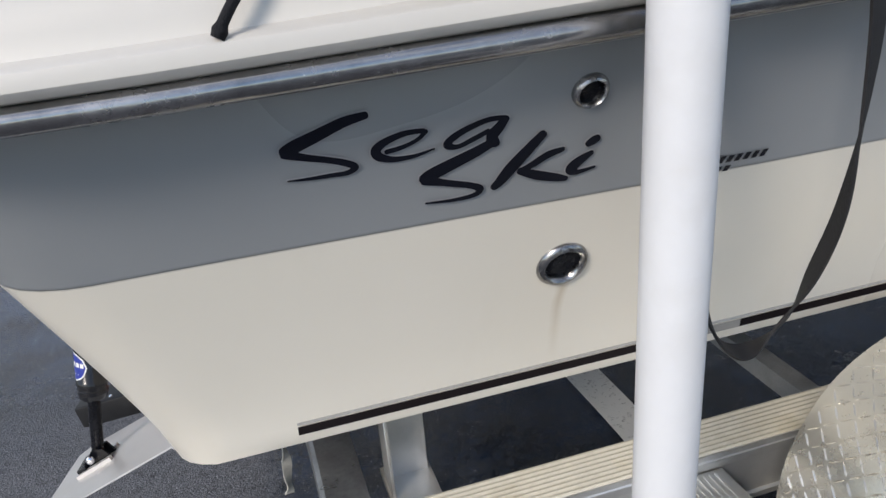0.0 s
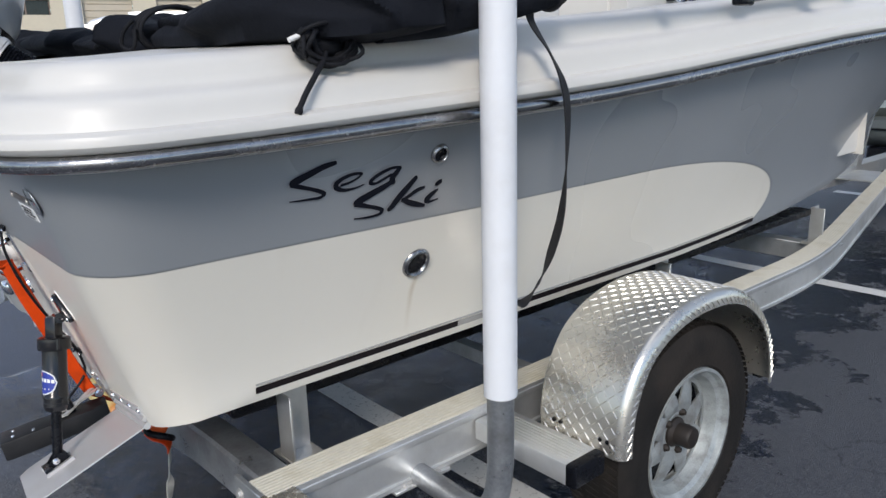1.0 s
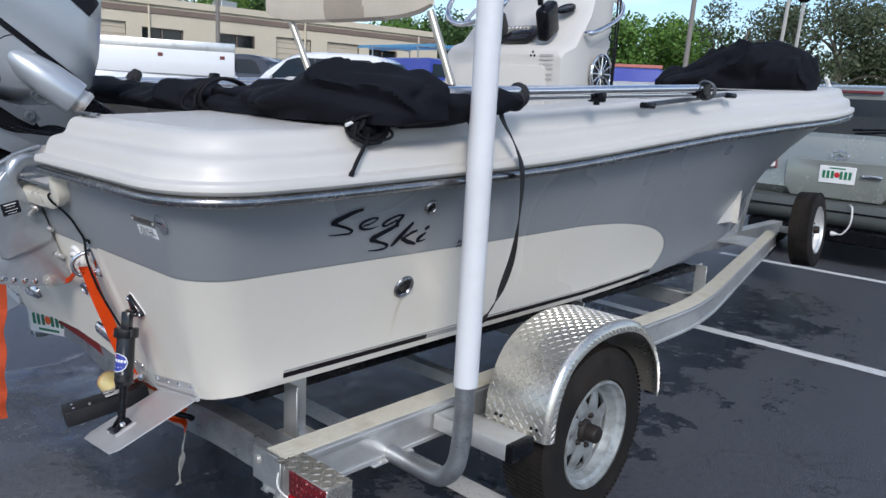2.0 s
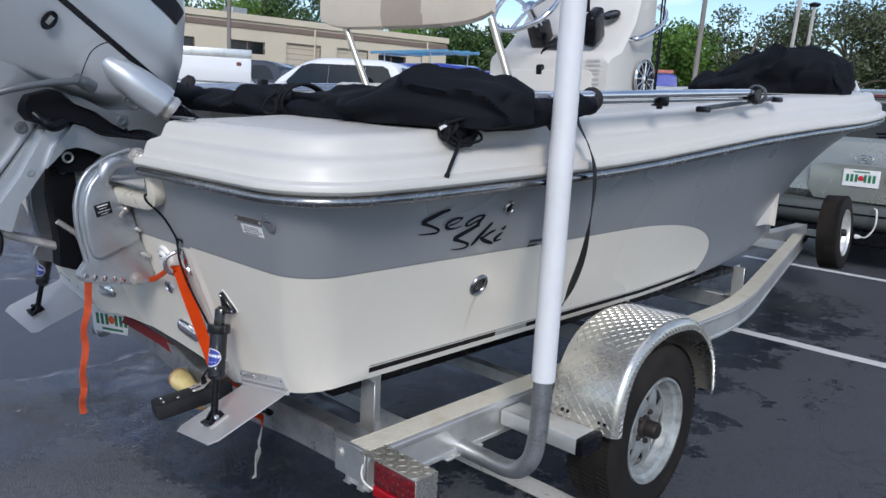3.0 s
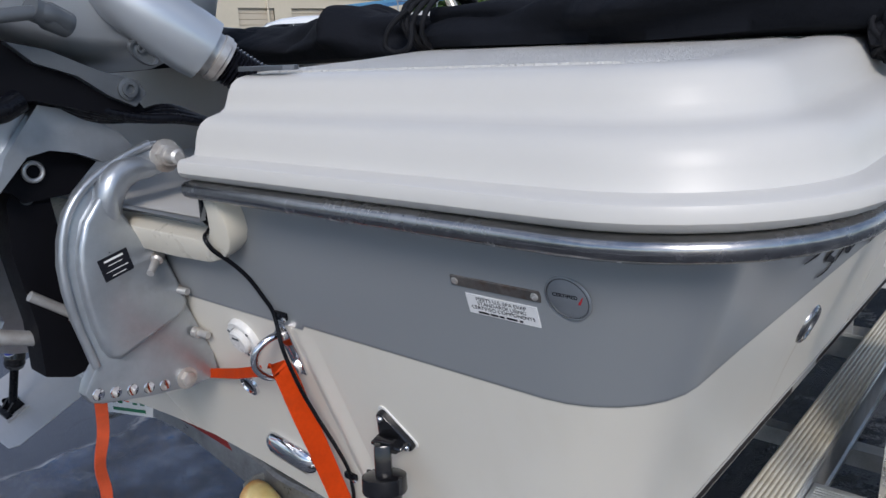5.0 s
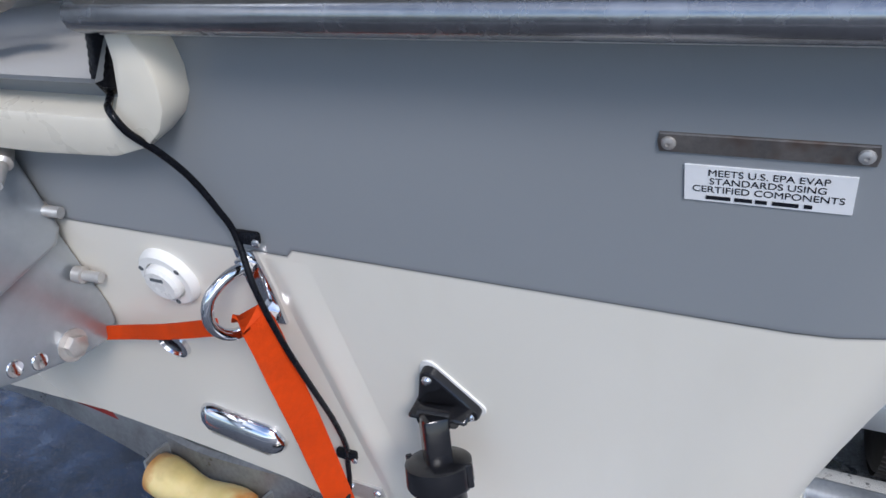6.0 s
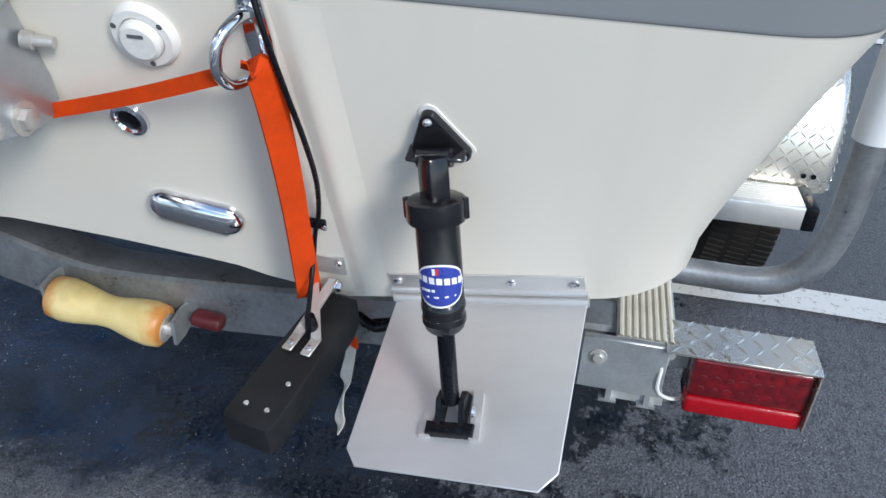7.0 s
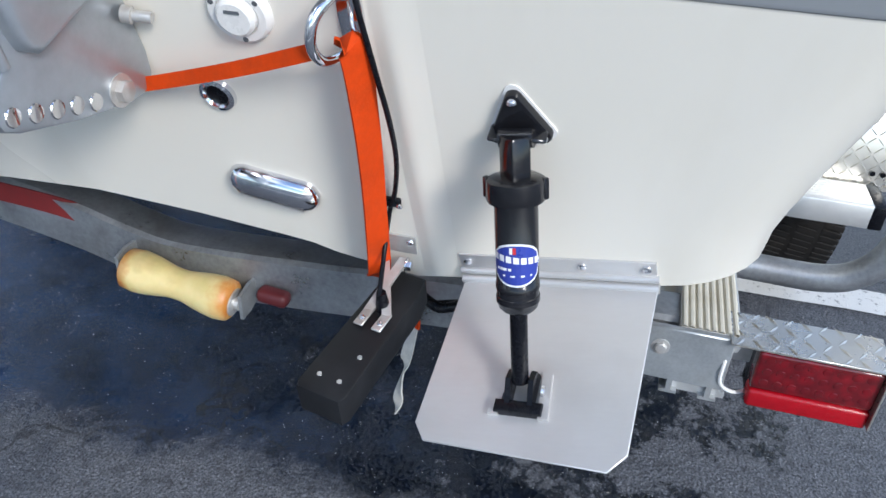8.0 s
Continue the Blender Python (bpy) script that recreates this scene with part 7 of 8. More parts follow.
# frame tubes along both gunwales with their end fittings
for sgn in (1, -1):
    Y = lambda y: CY - sgn * (CY - y)
    for k, (za, zb, yo) in enumerate(((1.392, 1.462, 0.618), (1.378, 1.441, 0.640))):
        bm = B()
        za, zb = (za, zb) if sgn == 1 else (za - 0.03, zb - 0.03)
        rod(bm, (0.36, Y(yo), za), (1.76, Y(yo - 0.004), zb), 0.0138, None, 16)
        part("frame_tube", bm, "steel", canopy, "polished stainless tube")
    bm = B()
    lathe(bm, (1.775, Y(0.60), 1.452), (0, sgn, 0), [(0, 0.012), (0.0, 0.034), (0.012, 0.036), (0.02, 0.030), (0.034, 0.030), (0.036, 0.022), (0.05, 0.022), (0.05, 0.005)], 24)
    part("hinge_knuckle", bm, "black", canopy, "black hinge knuckle")
    bm = B()
    ring_of(bm, (1.79, Y(0.605), 1.455), (1, 0, 0.1), 0.030, 0.005, 24, 8)
    ring_of(bm, (1.77, Y(0.605), 1.458), (1, 0, 0.3), 0.032, 0.004, 24, 8)
    part("strap_ring", bm, "dark_grey", canopy)
    for x in (1.06,):
        bm = B()
        box(bm, (x, Y(0.630), 1.411), (0.04, 0.05, 0.045), None, 0.008, 2)
        rod(bm, (x, Y(0.63), 1.40), (x, Y(0.63), 1.380), 0.010)
        part("tube_clamp", bm, "black", canopy)
    bm = B()
    ring_of(bm, (0.655, Y(0.625), 1.395), (1, 0.1, 0.1), 0.024, 0.011, 24, 10)
    ring_of(bm, (0.64, Y(0.625), 1.385), (1, 0.3, 0.1), 0.024, 0.010, 24, 10)
    bundle(bm, [((0.615, Y(0.632), 1.36), 0.020, 0.04, 0), ((0.65, Y(0.626), 1.372), 0.026, 0.055, 0), ((0.675, Y(0.622), 1.385), 0.020, 0.04, 0)], 16, 0.006)
    part("strap_bunch", bm, "web_black", canopy, "bunched black webbing", 60)

# rope hank on the gunwale
hank = thing("rope_hank", (0.155, 0.665, 1.285), "coiled hank of black cord with a hanging tail on the gunwale", "rope")
for j in range(22):
    bm = B()
    c = Vector((0.158 + rng.uniform(-0.006, 0.006), 0.684 + rng.uniform(-0.012, 0.010), 1.302 + rng.uniform(-0.004, 0.006)))
    L, Hh = rng.uniform(0.036, 0.050), rng.uniform(0.022, 0.034)
    t = rng.uniform(-0.2, 0.15)
    dep = rng.uniform(0.008, 0.022)
    ph = rng.uniform(0, 6)
    pts = []
    for k in range(25):
        a = 2 * math.pi * k / 24
        u, v = L * math.cos(a), Hh * math.sin(a)
        pts.append(c + Vector((u * math.cos(t) - v * math.sin(t), -0.018 + dep * math.sin(a * 2 + ph), u * math.sin(t) + v * math.cos(t))))
    sweep(bm, pts, 0.0036, 8)
    part("coil", bm, "cord", hank, "", 60)
bm = B()
bundle(bm, [((0.110, 0.684, 1.290), 0.012, 0.02, 0), ((0.135, 0.682, 1.282), 0.022, 0.042, 0), ((0.16, 0.682, 1.280), 0.024, 0.046, 0), ((0.185, 0.684, 1.284), 0.020, 0.038, 0), ((0.21, 0.686, 1.290), 0.010, 0.02, 0)], 14, 0.006)
part("core", bm, "cord", hank, "tangled cord", 60)
bm = B()
sweep(bm, curve_pts([(0.158, 0.668, 1.292), (0.142, 0.650, 1.278), (0.114, 0.634, 1.254), (0.090, 0.624, 1.230), (0.076, 0.619, 1.212), (0.069, 0.618, 1.200)], 8), [0.0046] * 34 + [0.0052, 0.0060, 0.0066, 0.0064, 0.0060, 0.0058, 0.0056], 10)
part("tail", bm, "cord", hank, "hanging tail", 60)
bm = B()
rod(bm, (0.090, 0.664, 1.308), (0.108, 0.664, 1.314), 0.0042)
part("cord_end", bm, "white", hank, "whipped pale end")

# black webbing that hangs in a loop down the hull side
web = thing("hanging_strap", (0.62, 0.6, 0.8), "black webbing strap hanging in a loop down the hull side", "strap")
bm = B()
pts = [(0.60, 0.638, 1.375), (0.575, 0.612, 1.335), (0.615, 0.596, 1.270), (0.660, 0.596, 1.190), (0.676, 0.606, 1.070), (0.685, 0.626, 0.950), (0.680, 0.650, 0.860), (0.660, 0.668, 0.790), (0.626, 0.678, 0.754), (0.590, 0.672, 0.764), (0.552, 0.656, 0.810), (0.520, 0.642, 0.890), (0.500, 0.628, 0.980), (0.486, 0.614, 1.070), (0.478, 0.602, 1.170), (0.472, 0.596, 1.240), (0.485, 0.616, 1.29), (0.47, 0.645, 1.335)]
sd = [(1, 0.2, 0), (1, 0.4, 0.3), (0.8, 0.6, 0), (0.9, 0.2, 0), (0.8, 0.5, 0), (0.3, 0.9, 0), (0.2, 0.9, 0), (0.9, 0.3, 0.2), (0.6, 0.6, 0.3), (0.3, 0.9, 0.1), (0.4, 0.8, -0.1), (0.8, 0.5, 0), (0.6, 0.8, 0), (0.9, 0.3, 0), (0.9, 0.2, 0), (1, 0.1, 0), (1, 0.2, 0), (1, 0.1, 0)]
strap(bm, pts, sd, 0.024, 0.003, 8)
part("webbing", bm, "web_black", web, "twisted flat webbing", 60)

# deck fittings on the starboard gunwale, and a cleat-like cap by the stern
for x, z in ((1.70, 1.407),):
    r = thing("gunwale_track", (x, 0.66, 1.38), "black rod track fixed on the gunwale", "deck fitting")
    bm = B()
    rod(bm, (1.44, 0.655, 1.392), (2.13, 0.672, 1.452), 0.009)
    part("rod", bm, "dark_grey", r)
    for q, zz in ((1.44, 1.388), (2.13, 1.447)):
        bm = B()
        box(bm, (q, 0.658, zz), (0.075, 0.03, 0.022), None, 0.008, 2)
        part("foot", bm, "black", r)
bm = B()
prism(bm, [(-0.045, -0.012), (0.045, -0.012), (0.052, 0.0), (0.045, 0.012), (-0.045, 0.012), (-0.052, 0.0)], lambda u, v, w: Vector((-0.215 + v, 1.290 + u, 1.290 + w)), 0, 0.006, 0.002)
lone("deck_plate", bm, "dark_grey", "flat dark hinge plate on the stern deck", "deck fitting")
bow = thing("bow_light", (5.0, 1.07, 1.58), "small white bow light on the gunwale", "boat light")
bm = B()
rod(bm, (5.08, 1.15, 1.585), (4.98, 1.16, 1.66), 0.016, 0.012)
part("lamp", bm, "white", bow)
bm = B()
box(bm, (5.06, 1.15, 1.585), (0.10, 0.05, 0.03), None, 0.008, 2)
part("base", bm, "steel", bow)

# leaning-post seat
seat = thing("leaning_seat", (1.1, 1.735, 0.80), "white seat box with a beige padded backrest on stainless legs", "boat seat")
bm = B()
box(bm, (1.22, 1.735, 1.115), (0.48, 0.90, 0.63), None, 0.03, 3)
part("seat_box", bm, "cap", seat, "white moulded seat box", 50)
bm = B()
rows = []
for k in range(17):
    y = 1.245 + 0.985 * k / 16
    e = 1 - abs(2 * k / 16 - 1) ** 6
    rows.append([Vector((0.945 + 0.02 * math.sin(math.pi * k / 16) + dx * (0.35 + 0.65 * e), y, 1.785 + dz * (0.72 + 0.28 * e))) for dx, dz in ((-0.022, -0.13), (-0.032, -0.09), (-0.030, 0.09), (-0.02, 0.13), (0.012, 0.14), (0.035, 0.10), (0.038, -0.09), (0.014, -0.138))])
rings(bm, rows)
back = part("backrest", bm, "beige", seat, "beige vinyl backrest", 50)
bm = B()
rows = []
for k in range(7):
    y = 1.505 + 0.325 * k / 6
    rows.append([Vector((0.964 + dx * 1.03, y, 1.785 + dz * 1.012)) for dx, dz in ((-0.022, -0.13), (-0.032, -0.09), (-0.030, 0.09), (-0.02, 0.13), (0.012, 0.14), (0.035, 0.10), (0.038, -0.09), (0.014, -0.138))])
rings(bm, rows)
part("stripe", bm, "tan", back, "broad tan stripe", 50)
for y0, y1 in ((2.09, 1.965), (1.268, 1.17)):
    bm = B()
    rod(bm, (0.96, y0, 1.67), (0.985, y1, 1.42), 0.014)
    rod(bm, (0.985, y1, 1.42), (1.0, y1 + (1.735 - y1) * 0.15, 1.36), 0.014)
    part("leg", bm, "champagne", seat, "champagne-coloured tube leg")

# centre console
con = thing("helm_console", (2.05, 1.65, 0.80), "white moulded helm console with wheel, throttle and instruments", "helm console")
bm = B()


def con_sec(x, yb0, yb1, z1):
    return [Vector((x, yb0, 0.80)), Vector((x, yb0, z1 - 0.03)), Vector((x, yb0 + 0.03, z1)), Vector((x, yb1 - 0.03, z1)), Vector((x, yb1, z1 - 0.03)), Vector((x, yb1, 0.80))]


rings(bm, [con_sec(1.83, 1.305, 1.99, 1.60), con_sec(1.85, 1.30, 2.0, 1.625), con_sec(1.93, 1.30, 2.0, 1.655), con_sec(2.05, 1.31, 1.98, 1.80), con_sec(2.12, 1.33, 1.95, 1.93), con_sec(2.26, 1.335, 1.94, 1.97), con_sec(2.28, 1.34, 1.93, 1.95)])
cb = part("body", bm, "cap", con, "white moulded console", 40)
bm = B()
prism(bm, [(1.40, 0.96), (1.90, 0.96), (1.92, 0.98), (1.92, 1.52), (1.90, 1.54), (1.40, 1.54), (1.38, 1.52), (1.38, 0.98)], lambda u, v, w: Vector((1.83 - w, u, v)), 0, 0.012, 0.004, 2)
part("hatch", bm, "cap", cb, "white access hatch")
bm = B()
for j, z in enumerate((1.588, 1.570, 1.548, 1.53, 1.505, 1.485)):
    y0, w = 1.345, 0.075
    rings(bm, [[Vector((1.826, y0, z)), Vector((1.826, y0 + w, z))], [Vector((1.826, y0, z - 0.009)), Vector((1.826, y0 + w, z - 0.009))]], False)
part("notice", bm, "faint_print", cb, "grey printed notice as bars", 0)
bm = B()
for a in range(3):
    q = a * 2.094 + 1.57
    lathe(bm, (1.829, 1.46 + 0.011 * math.cos(q), 1.588 + 0.011 * math.sin(q)), (-1, 0, 0), [(0, 0.006), (0.001, 0.005)], 12)
part("round_mark", bm, "ink", cb, "", 0)
bm = B()
ring_of(bm, (1.78, 1.745, 1.84), (-0.75, 0, 0.66), 0.175, 0.012, 44, 12)
for k in range(3):
    a = 2.094 * k + 0.5
    u, v = Vector((0, 1, 0)), Vector((0.66, 0, 0.75))
    rod(bm, Vector((1.80, 1.745, 1.825)), Vector((1.78, 1.745, 1.84)) + u * 0.175 * math.cos(a) + v * 0.175 * math.sin(a), 0.009)
lathe(bm, (1.805, 1.745, 1.82), (-0.75, 0, 0.66), [(-0.12, 0.02), (0, 0.022), (0.02, 0.035), (0.03, 0.02)], 18)
part("steering_wheel", bm, "steel", con, "polished stainless steering wheel", 50)
bm = B()
box(bm, (1.93, 1.765, 1.72), (0.10, 0.085, 0.12), Euler((0, -0.5, 0)).to_matrix(), 0.015, 2)
part("instrument_pod", bm, "gloss_black", con)
bm = B()
box(bm, (1.92, 1.60, 1.685), (0.14, 0.15, 0.03), Euler((0, -0.55, 0)).to_matrix(), 0.01, 2)
sw_p = part("switch_panel", bm, "gloss_black", con, "black switch panel")
bm = B()
for k in range(6):
    box(bm, (1.90, 1.545 + 0.022 * k, 1.712), (0.03, 0.012, 0.016), Euler((0, -0.5, 0)).to_matrix(), 0.003)
pieces("switch", bm, "dull_steel", sw_p)
bm = B()
box(bm, (1.86, 1.415, 1.735), (0.13, 0.06, 0.15), Euler((0.1, -0.5, 0.15)).to_matrix(), 0.02, 3)
thr = part("throttle", bm, "black", con, "black throttle control")
bm = B()
rod(bm, (1.84, 1.445, 1.80), (1.82, 1.445, 1.90), 0.013, 0.016)
box(bm, (1.82, 1.43, 1.905), (0.035, 0.075, 0.035), None, 0.012, 3)
part("lever", bm, "black", thr)
bm = B()
lathe(bm, (2.015, 1.425, 1.800), (-0.45, 0, 0.85), [(0, 0.045), (0.012, 0.045), (0.016, 0.038), (0.012, 0.034)], 24)
part("gauge", bm, "gloss_black", con, "round black gauge")
bm = B()
sweep(bm, curve_pts([(1.93, 1.70, 1.66), (1.86, 1.69, 1.63), (1.84, 1.68, 1.58), (1.845, 1.675, 1.555)], 6), 0.008, 10)
box(bm, (1.83, 1.675, 1.54), (0.03, 0.04, 0.05), None, 0.006)
part("key_lanyard", bm, "black", con)
bm = B()
ring_of(bm, (2.155, 1.298, 1.522), (0, -1, 0), 0.085, 0.008, 36, 10)
for k in range(12):
    a = 2 * math.pi * k / 12
    rod(bm, (2.155 + 0.022 * math.cos(a), 1.298, 1.522 + 0.022 * math.sin(a)), (2.155 + 0.082 * math.cos(a), 1.298, 1.522 + 0.082 * math.sin(a)), 0.0045, None, 8)
lathe(bm, (2.155, 1.30, 1.522), (0, -1, 0), [(0, 0.026), (0.006, 0.024), (0.008, 0.010)], 20)
spk = part("speaker_grille", bm, "steel", con, "spoked chrome speaker grille", 50)
bm = B()
lathe(bm, (2.155, 1.3005, 1.522), (0, -1, 0), [(0, 0.082), (0.001, 0.02)], 30)
part("cone", bm, "black", spk)
bm = B()
sweep(bm, curve_pts([(2.0, 1.315, 1.69), (1.99, 1.275, 1.692), (2.02, 1.262, 1.70), (2.13, 1.262, 1.74), (2.22, 1.265, 1.79), (2.26, 1.28, 1.84), (2.265, 1.32, 1.87)], 7), 0.0125, 14)
part("grab_rail", bm, "steel", con, "stainless grab rail", 60)
for x, dx in ((2.215, 0.0), (2.185, 0.02)):
    bm = B()
    rod(bm, (x, 1.262, 1.96), (x + dx, 1.270, 1.44), 0.004, 0.0045, 10)
    part("rod_cord", bm, "black", con)
bm = B()
for z in (1.62, 1.69, 1.75):
    ring_of(bm, (2.165, 1.262, z), (0.2, 1, 0), 0.020, 0.003, 18, 6)
pieces("cord_loop", bm, "black", con)

# the covered bundle on the foredeck
bag = thing("covered_bundle", (3.4, 1.2, 1.50), "bulky bundle under a black canvas cover on the foredeck", "covered bundle")
bm = B()
bundle(bm, [((3.42, 1.68, 1.50), 0.05, 0.06, 0), ((3.45, 1.62, 1.49), 0.14, 0.12, 0), ((3.5, 1.52, 1.49), 0.19, 0.15, 0), ((3.52, 1.40, 1.49), 0.22, 0.235, 0), ((3.54, 1.25, 1.49), 0.23, 0.275, 0), ((3.55, 1.07, 1.49), 0.23, 0.30, 0), ((3.55, 0.95, 1.49), 0.21, 0.29, 0), ((3.56, 0.86, 1.50), 0.16, 0.235, 0), ((3.56, 0.80, 1.51), 0.08, 0.13, 0)], 60, 0.030, 14)
part("cover", bm, "canvas", bag, "black canvas cover", 70)
bm = B()
sweep(bm, curve_pts([(3.40, 1.70, 1.515), (3.34, 1.58, 1.508), (3.31, 1.40, 1.505), (3.30, 1.20, 1.505), (3.33, 1.00, 1.508), (3.40, 0.86, 1.515), (3.52, 0.80, 1.525)], 6), 0.007, 8)
part("hem_cord", bm, "cord", bag, "drawcord along the cover's hem", 60)

# ---- the car park's surroundings ----


def vehicle(name, label, at, heading, body_mat, L=4.6, W=1.85, H=1.72, style="suv", category="car"):
    """A parked vehicle with body, glass, wheels, lights; heading in degrees, its nose towards +x at 0."""
    v = thing(name, at, label, category, "parked vehicles")
    m = Matrix.Translation(at) @ Matrix.Rotation(radians(heading), 4, "Z")
    tr = lambda x, y, z: m @ Vector((x, y, z))
    hl, hw = L / 2, W / 2
    if style == "suv":
        prof = [(-hl, 0.55, 0.95), (-hl + 0.06, 0.45, 1.02), (-hl + 0.4, 0.32, 1.05), (0, 0.30, 1.05), (hl - 0.9, 0.32, 1.05), (hl - 0.3, 0.38, 0.98), (hl - 0.05, 0.45, 0.85), (hl, 0.5, 0.75)]
        roof = [(-hl + 0.10, 1.02), (-hl + 0.26, 1.34), (-hl + 0.42, H - 0.14), (-hl + 0.58, H - 0.06), (-hl + 0.85, H - 0.015), (-0.3, H), (0.15, H - 0.03), (0.5, H - 0.12), (0.85, H - 0.32), (1.15, H - 0.52), (1.35, 1.06)]
    else:
        prof = [(-hl, 0.55, 1.2), (-hl + 0.05, 0.45, 1.22), (0, 0.35, 1.22), (hl - 0.8, 0.35, 1.2), (hl - 0.2, 0.4, 1.05), (hl, 0.5, 0.85)]
        roof = [(-hl + 0.02, 1.2), (-hl + 0.10, H - 0.05), (-hl + 0.3, H), (hl - 1.6, H), (hl - 1.3, H - 0.08), (hl - 0.6, 1.22)]
    bm = B()
    secs = []
    for x, z0, z1 in prof:
        k = 1 - 0.10 * max(0, (abs(x) - hl + 0.35) / 0.35)
        w = hw * k
        secs.append([tr(x, -w * 0.94, z0), tr(x, -w, z0 + 0.12), tr(x, -w, z1 - 0.12), tr(x, -w * 0.95, z1), tr(x, w * 0.95, z1), tr(x, w, z1 - 0.12), tr(x, w, z0 + 0.12), tr(x, w * 0.94, z0)])
    rings(bm, secs)
    body = part("body", bm, body_mat, v, "", 35)
    bm = B()
    secs = []
    for x, z in roof:
        q = (z - 1.0) / (H - 1.0)
        w = hw * (0.95 - 0.17 * q)
        secs.append([tr(x, -hw * 0.95, 1.0), tr(x, -w, max(1.001, z - 0.05)), tr(x, -w * 0.9, max(1.002, z)), tr(x, w * 0.9, max(1.002, z)), tr(x, w, max(1.001, z - 0.05)), tr(x, hw * 0.95, 1.0)])
    rings(bm, secs)
    part("cabin", bm, body_mat, v, "", 35)
    # side windows, with pillars between them
    xs_w = [(-hl + 0.42, -hl + 1.205), (-hl + 1.212, -hl + 2.17), (-hl + 2.177, -hl + 3.40)] if style == "suv" else [(hl - 1.75, hl - 1.05)]
    for s in (-1, 1):
        for a, b in xs_w:
            bm = B()
            zt = H - 0.16
            rows = []
            for x0, x1, z in ((a, b, 1.06), (a + (0.10 if a < -hl + 0.6 else 0.0), b - (0.28 if b > 0.6 and style == "suv" else 0.0), (1.06 + zt) / 2), (a + (0.20 if a < -hl + 0.6 else 0.0), b - (0.48 if b > 0.6 and style == "suv" else 0.0), zt - 0.07), (a + (0.34 if a < -hl + 0.6 else 0.0), b - (0.72 if b > 0.6 and style == "suv" else 0.0), zt)):
                q = (z - 1.0) / (H - 1.0)
                w = hw * (0.95 - 0.17 * q) + 0.012
                rows.append([tr(x0, s * w, z), tr(x1, s * w, z)])
            rings(bm, rows, False)
            part("window", bm, "glass", v, "dark side window", 0)
    bm = B()
    za, zb = (1.06, H - 0.17)
    xr = (-hl + 0.115, -hl + 0.345) if style == "suv" else (-hl + 0.005, -hl + 0.075)
    rings(bm, [[tr(xr[0], -hw * 0.80, za), tr(xr[0], hw * 0.80, za)], [tr(xr[1] - 0.02, -hw * 0.72, zb), tr(xr[1] - 0.02, hw * 0.72, zb)]], False)
    part("rear_window", bm, "glass", v, "dark rear window", 0)
    bm = B()
    xa, xb = (1.13, 0.52) if style == "suv" else (hl - 0.58, hl - 1.24)
    rings(bm, [[tr(xa, -hw * 0.84, 1.13), tr(xa, hw * 0.84, 1.13)], [tr(xb, -hw * 0.74, H - 0.12), tr(xb, hw * 0.74, H - 0.12)]], False)
    part("windscreen", bm, "glass", v, "dark windscreen", 0)
    for s in (-1, 1):
        bm = B()
        box(bm, tr(-hl + 0.03, s * hw * 0.86, 0.92), (0.10, 0.12, 0.26), m.to_3x3(), 0.02, 2)
        part("rear_lamp", bm, "lens", v, "red rear lamp")
        bm = B()
        box(bm, tr(0.95, s * (hw + 0.08), 1.10), (0.12, 0.16, 0.13), m.to_3x3(), 0.03, 2)
        part("mirror", bm, body_mat, v)
        for x in (-hl + 0.85, hl - 0.9):
            bm = B()
            lathe(bm, tr(x, s * (hw - 0.10), 0.33), m.to_3x3() @ Vector((0, s, 0)), [(-0.1, 0.2), (-0.1, 0.31), (-0.06, 0.33), (0.06, 0.33), (0.10, 0.31), (0.105, 0.22), (0.08, 0.20)], 28)
            ty = part("tyre", bm, "rubber", v)
            bm = B()
            lathe(bm, tr(x, s * (hw - 0.02), 0.33), m.to_3x3() @ Vector((0, s, 0)), [(0, 0.2), (0.005, 0.19), (-0.01, 0.10), (0.0, 0.05)], 20)
            part("rim", bm, "galv", ty)
    return v, m, body


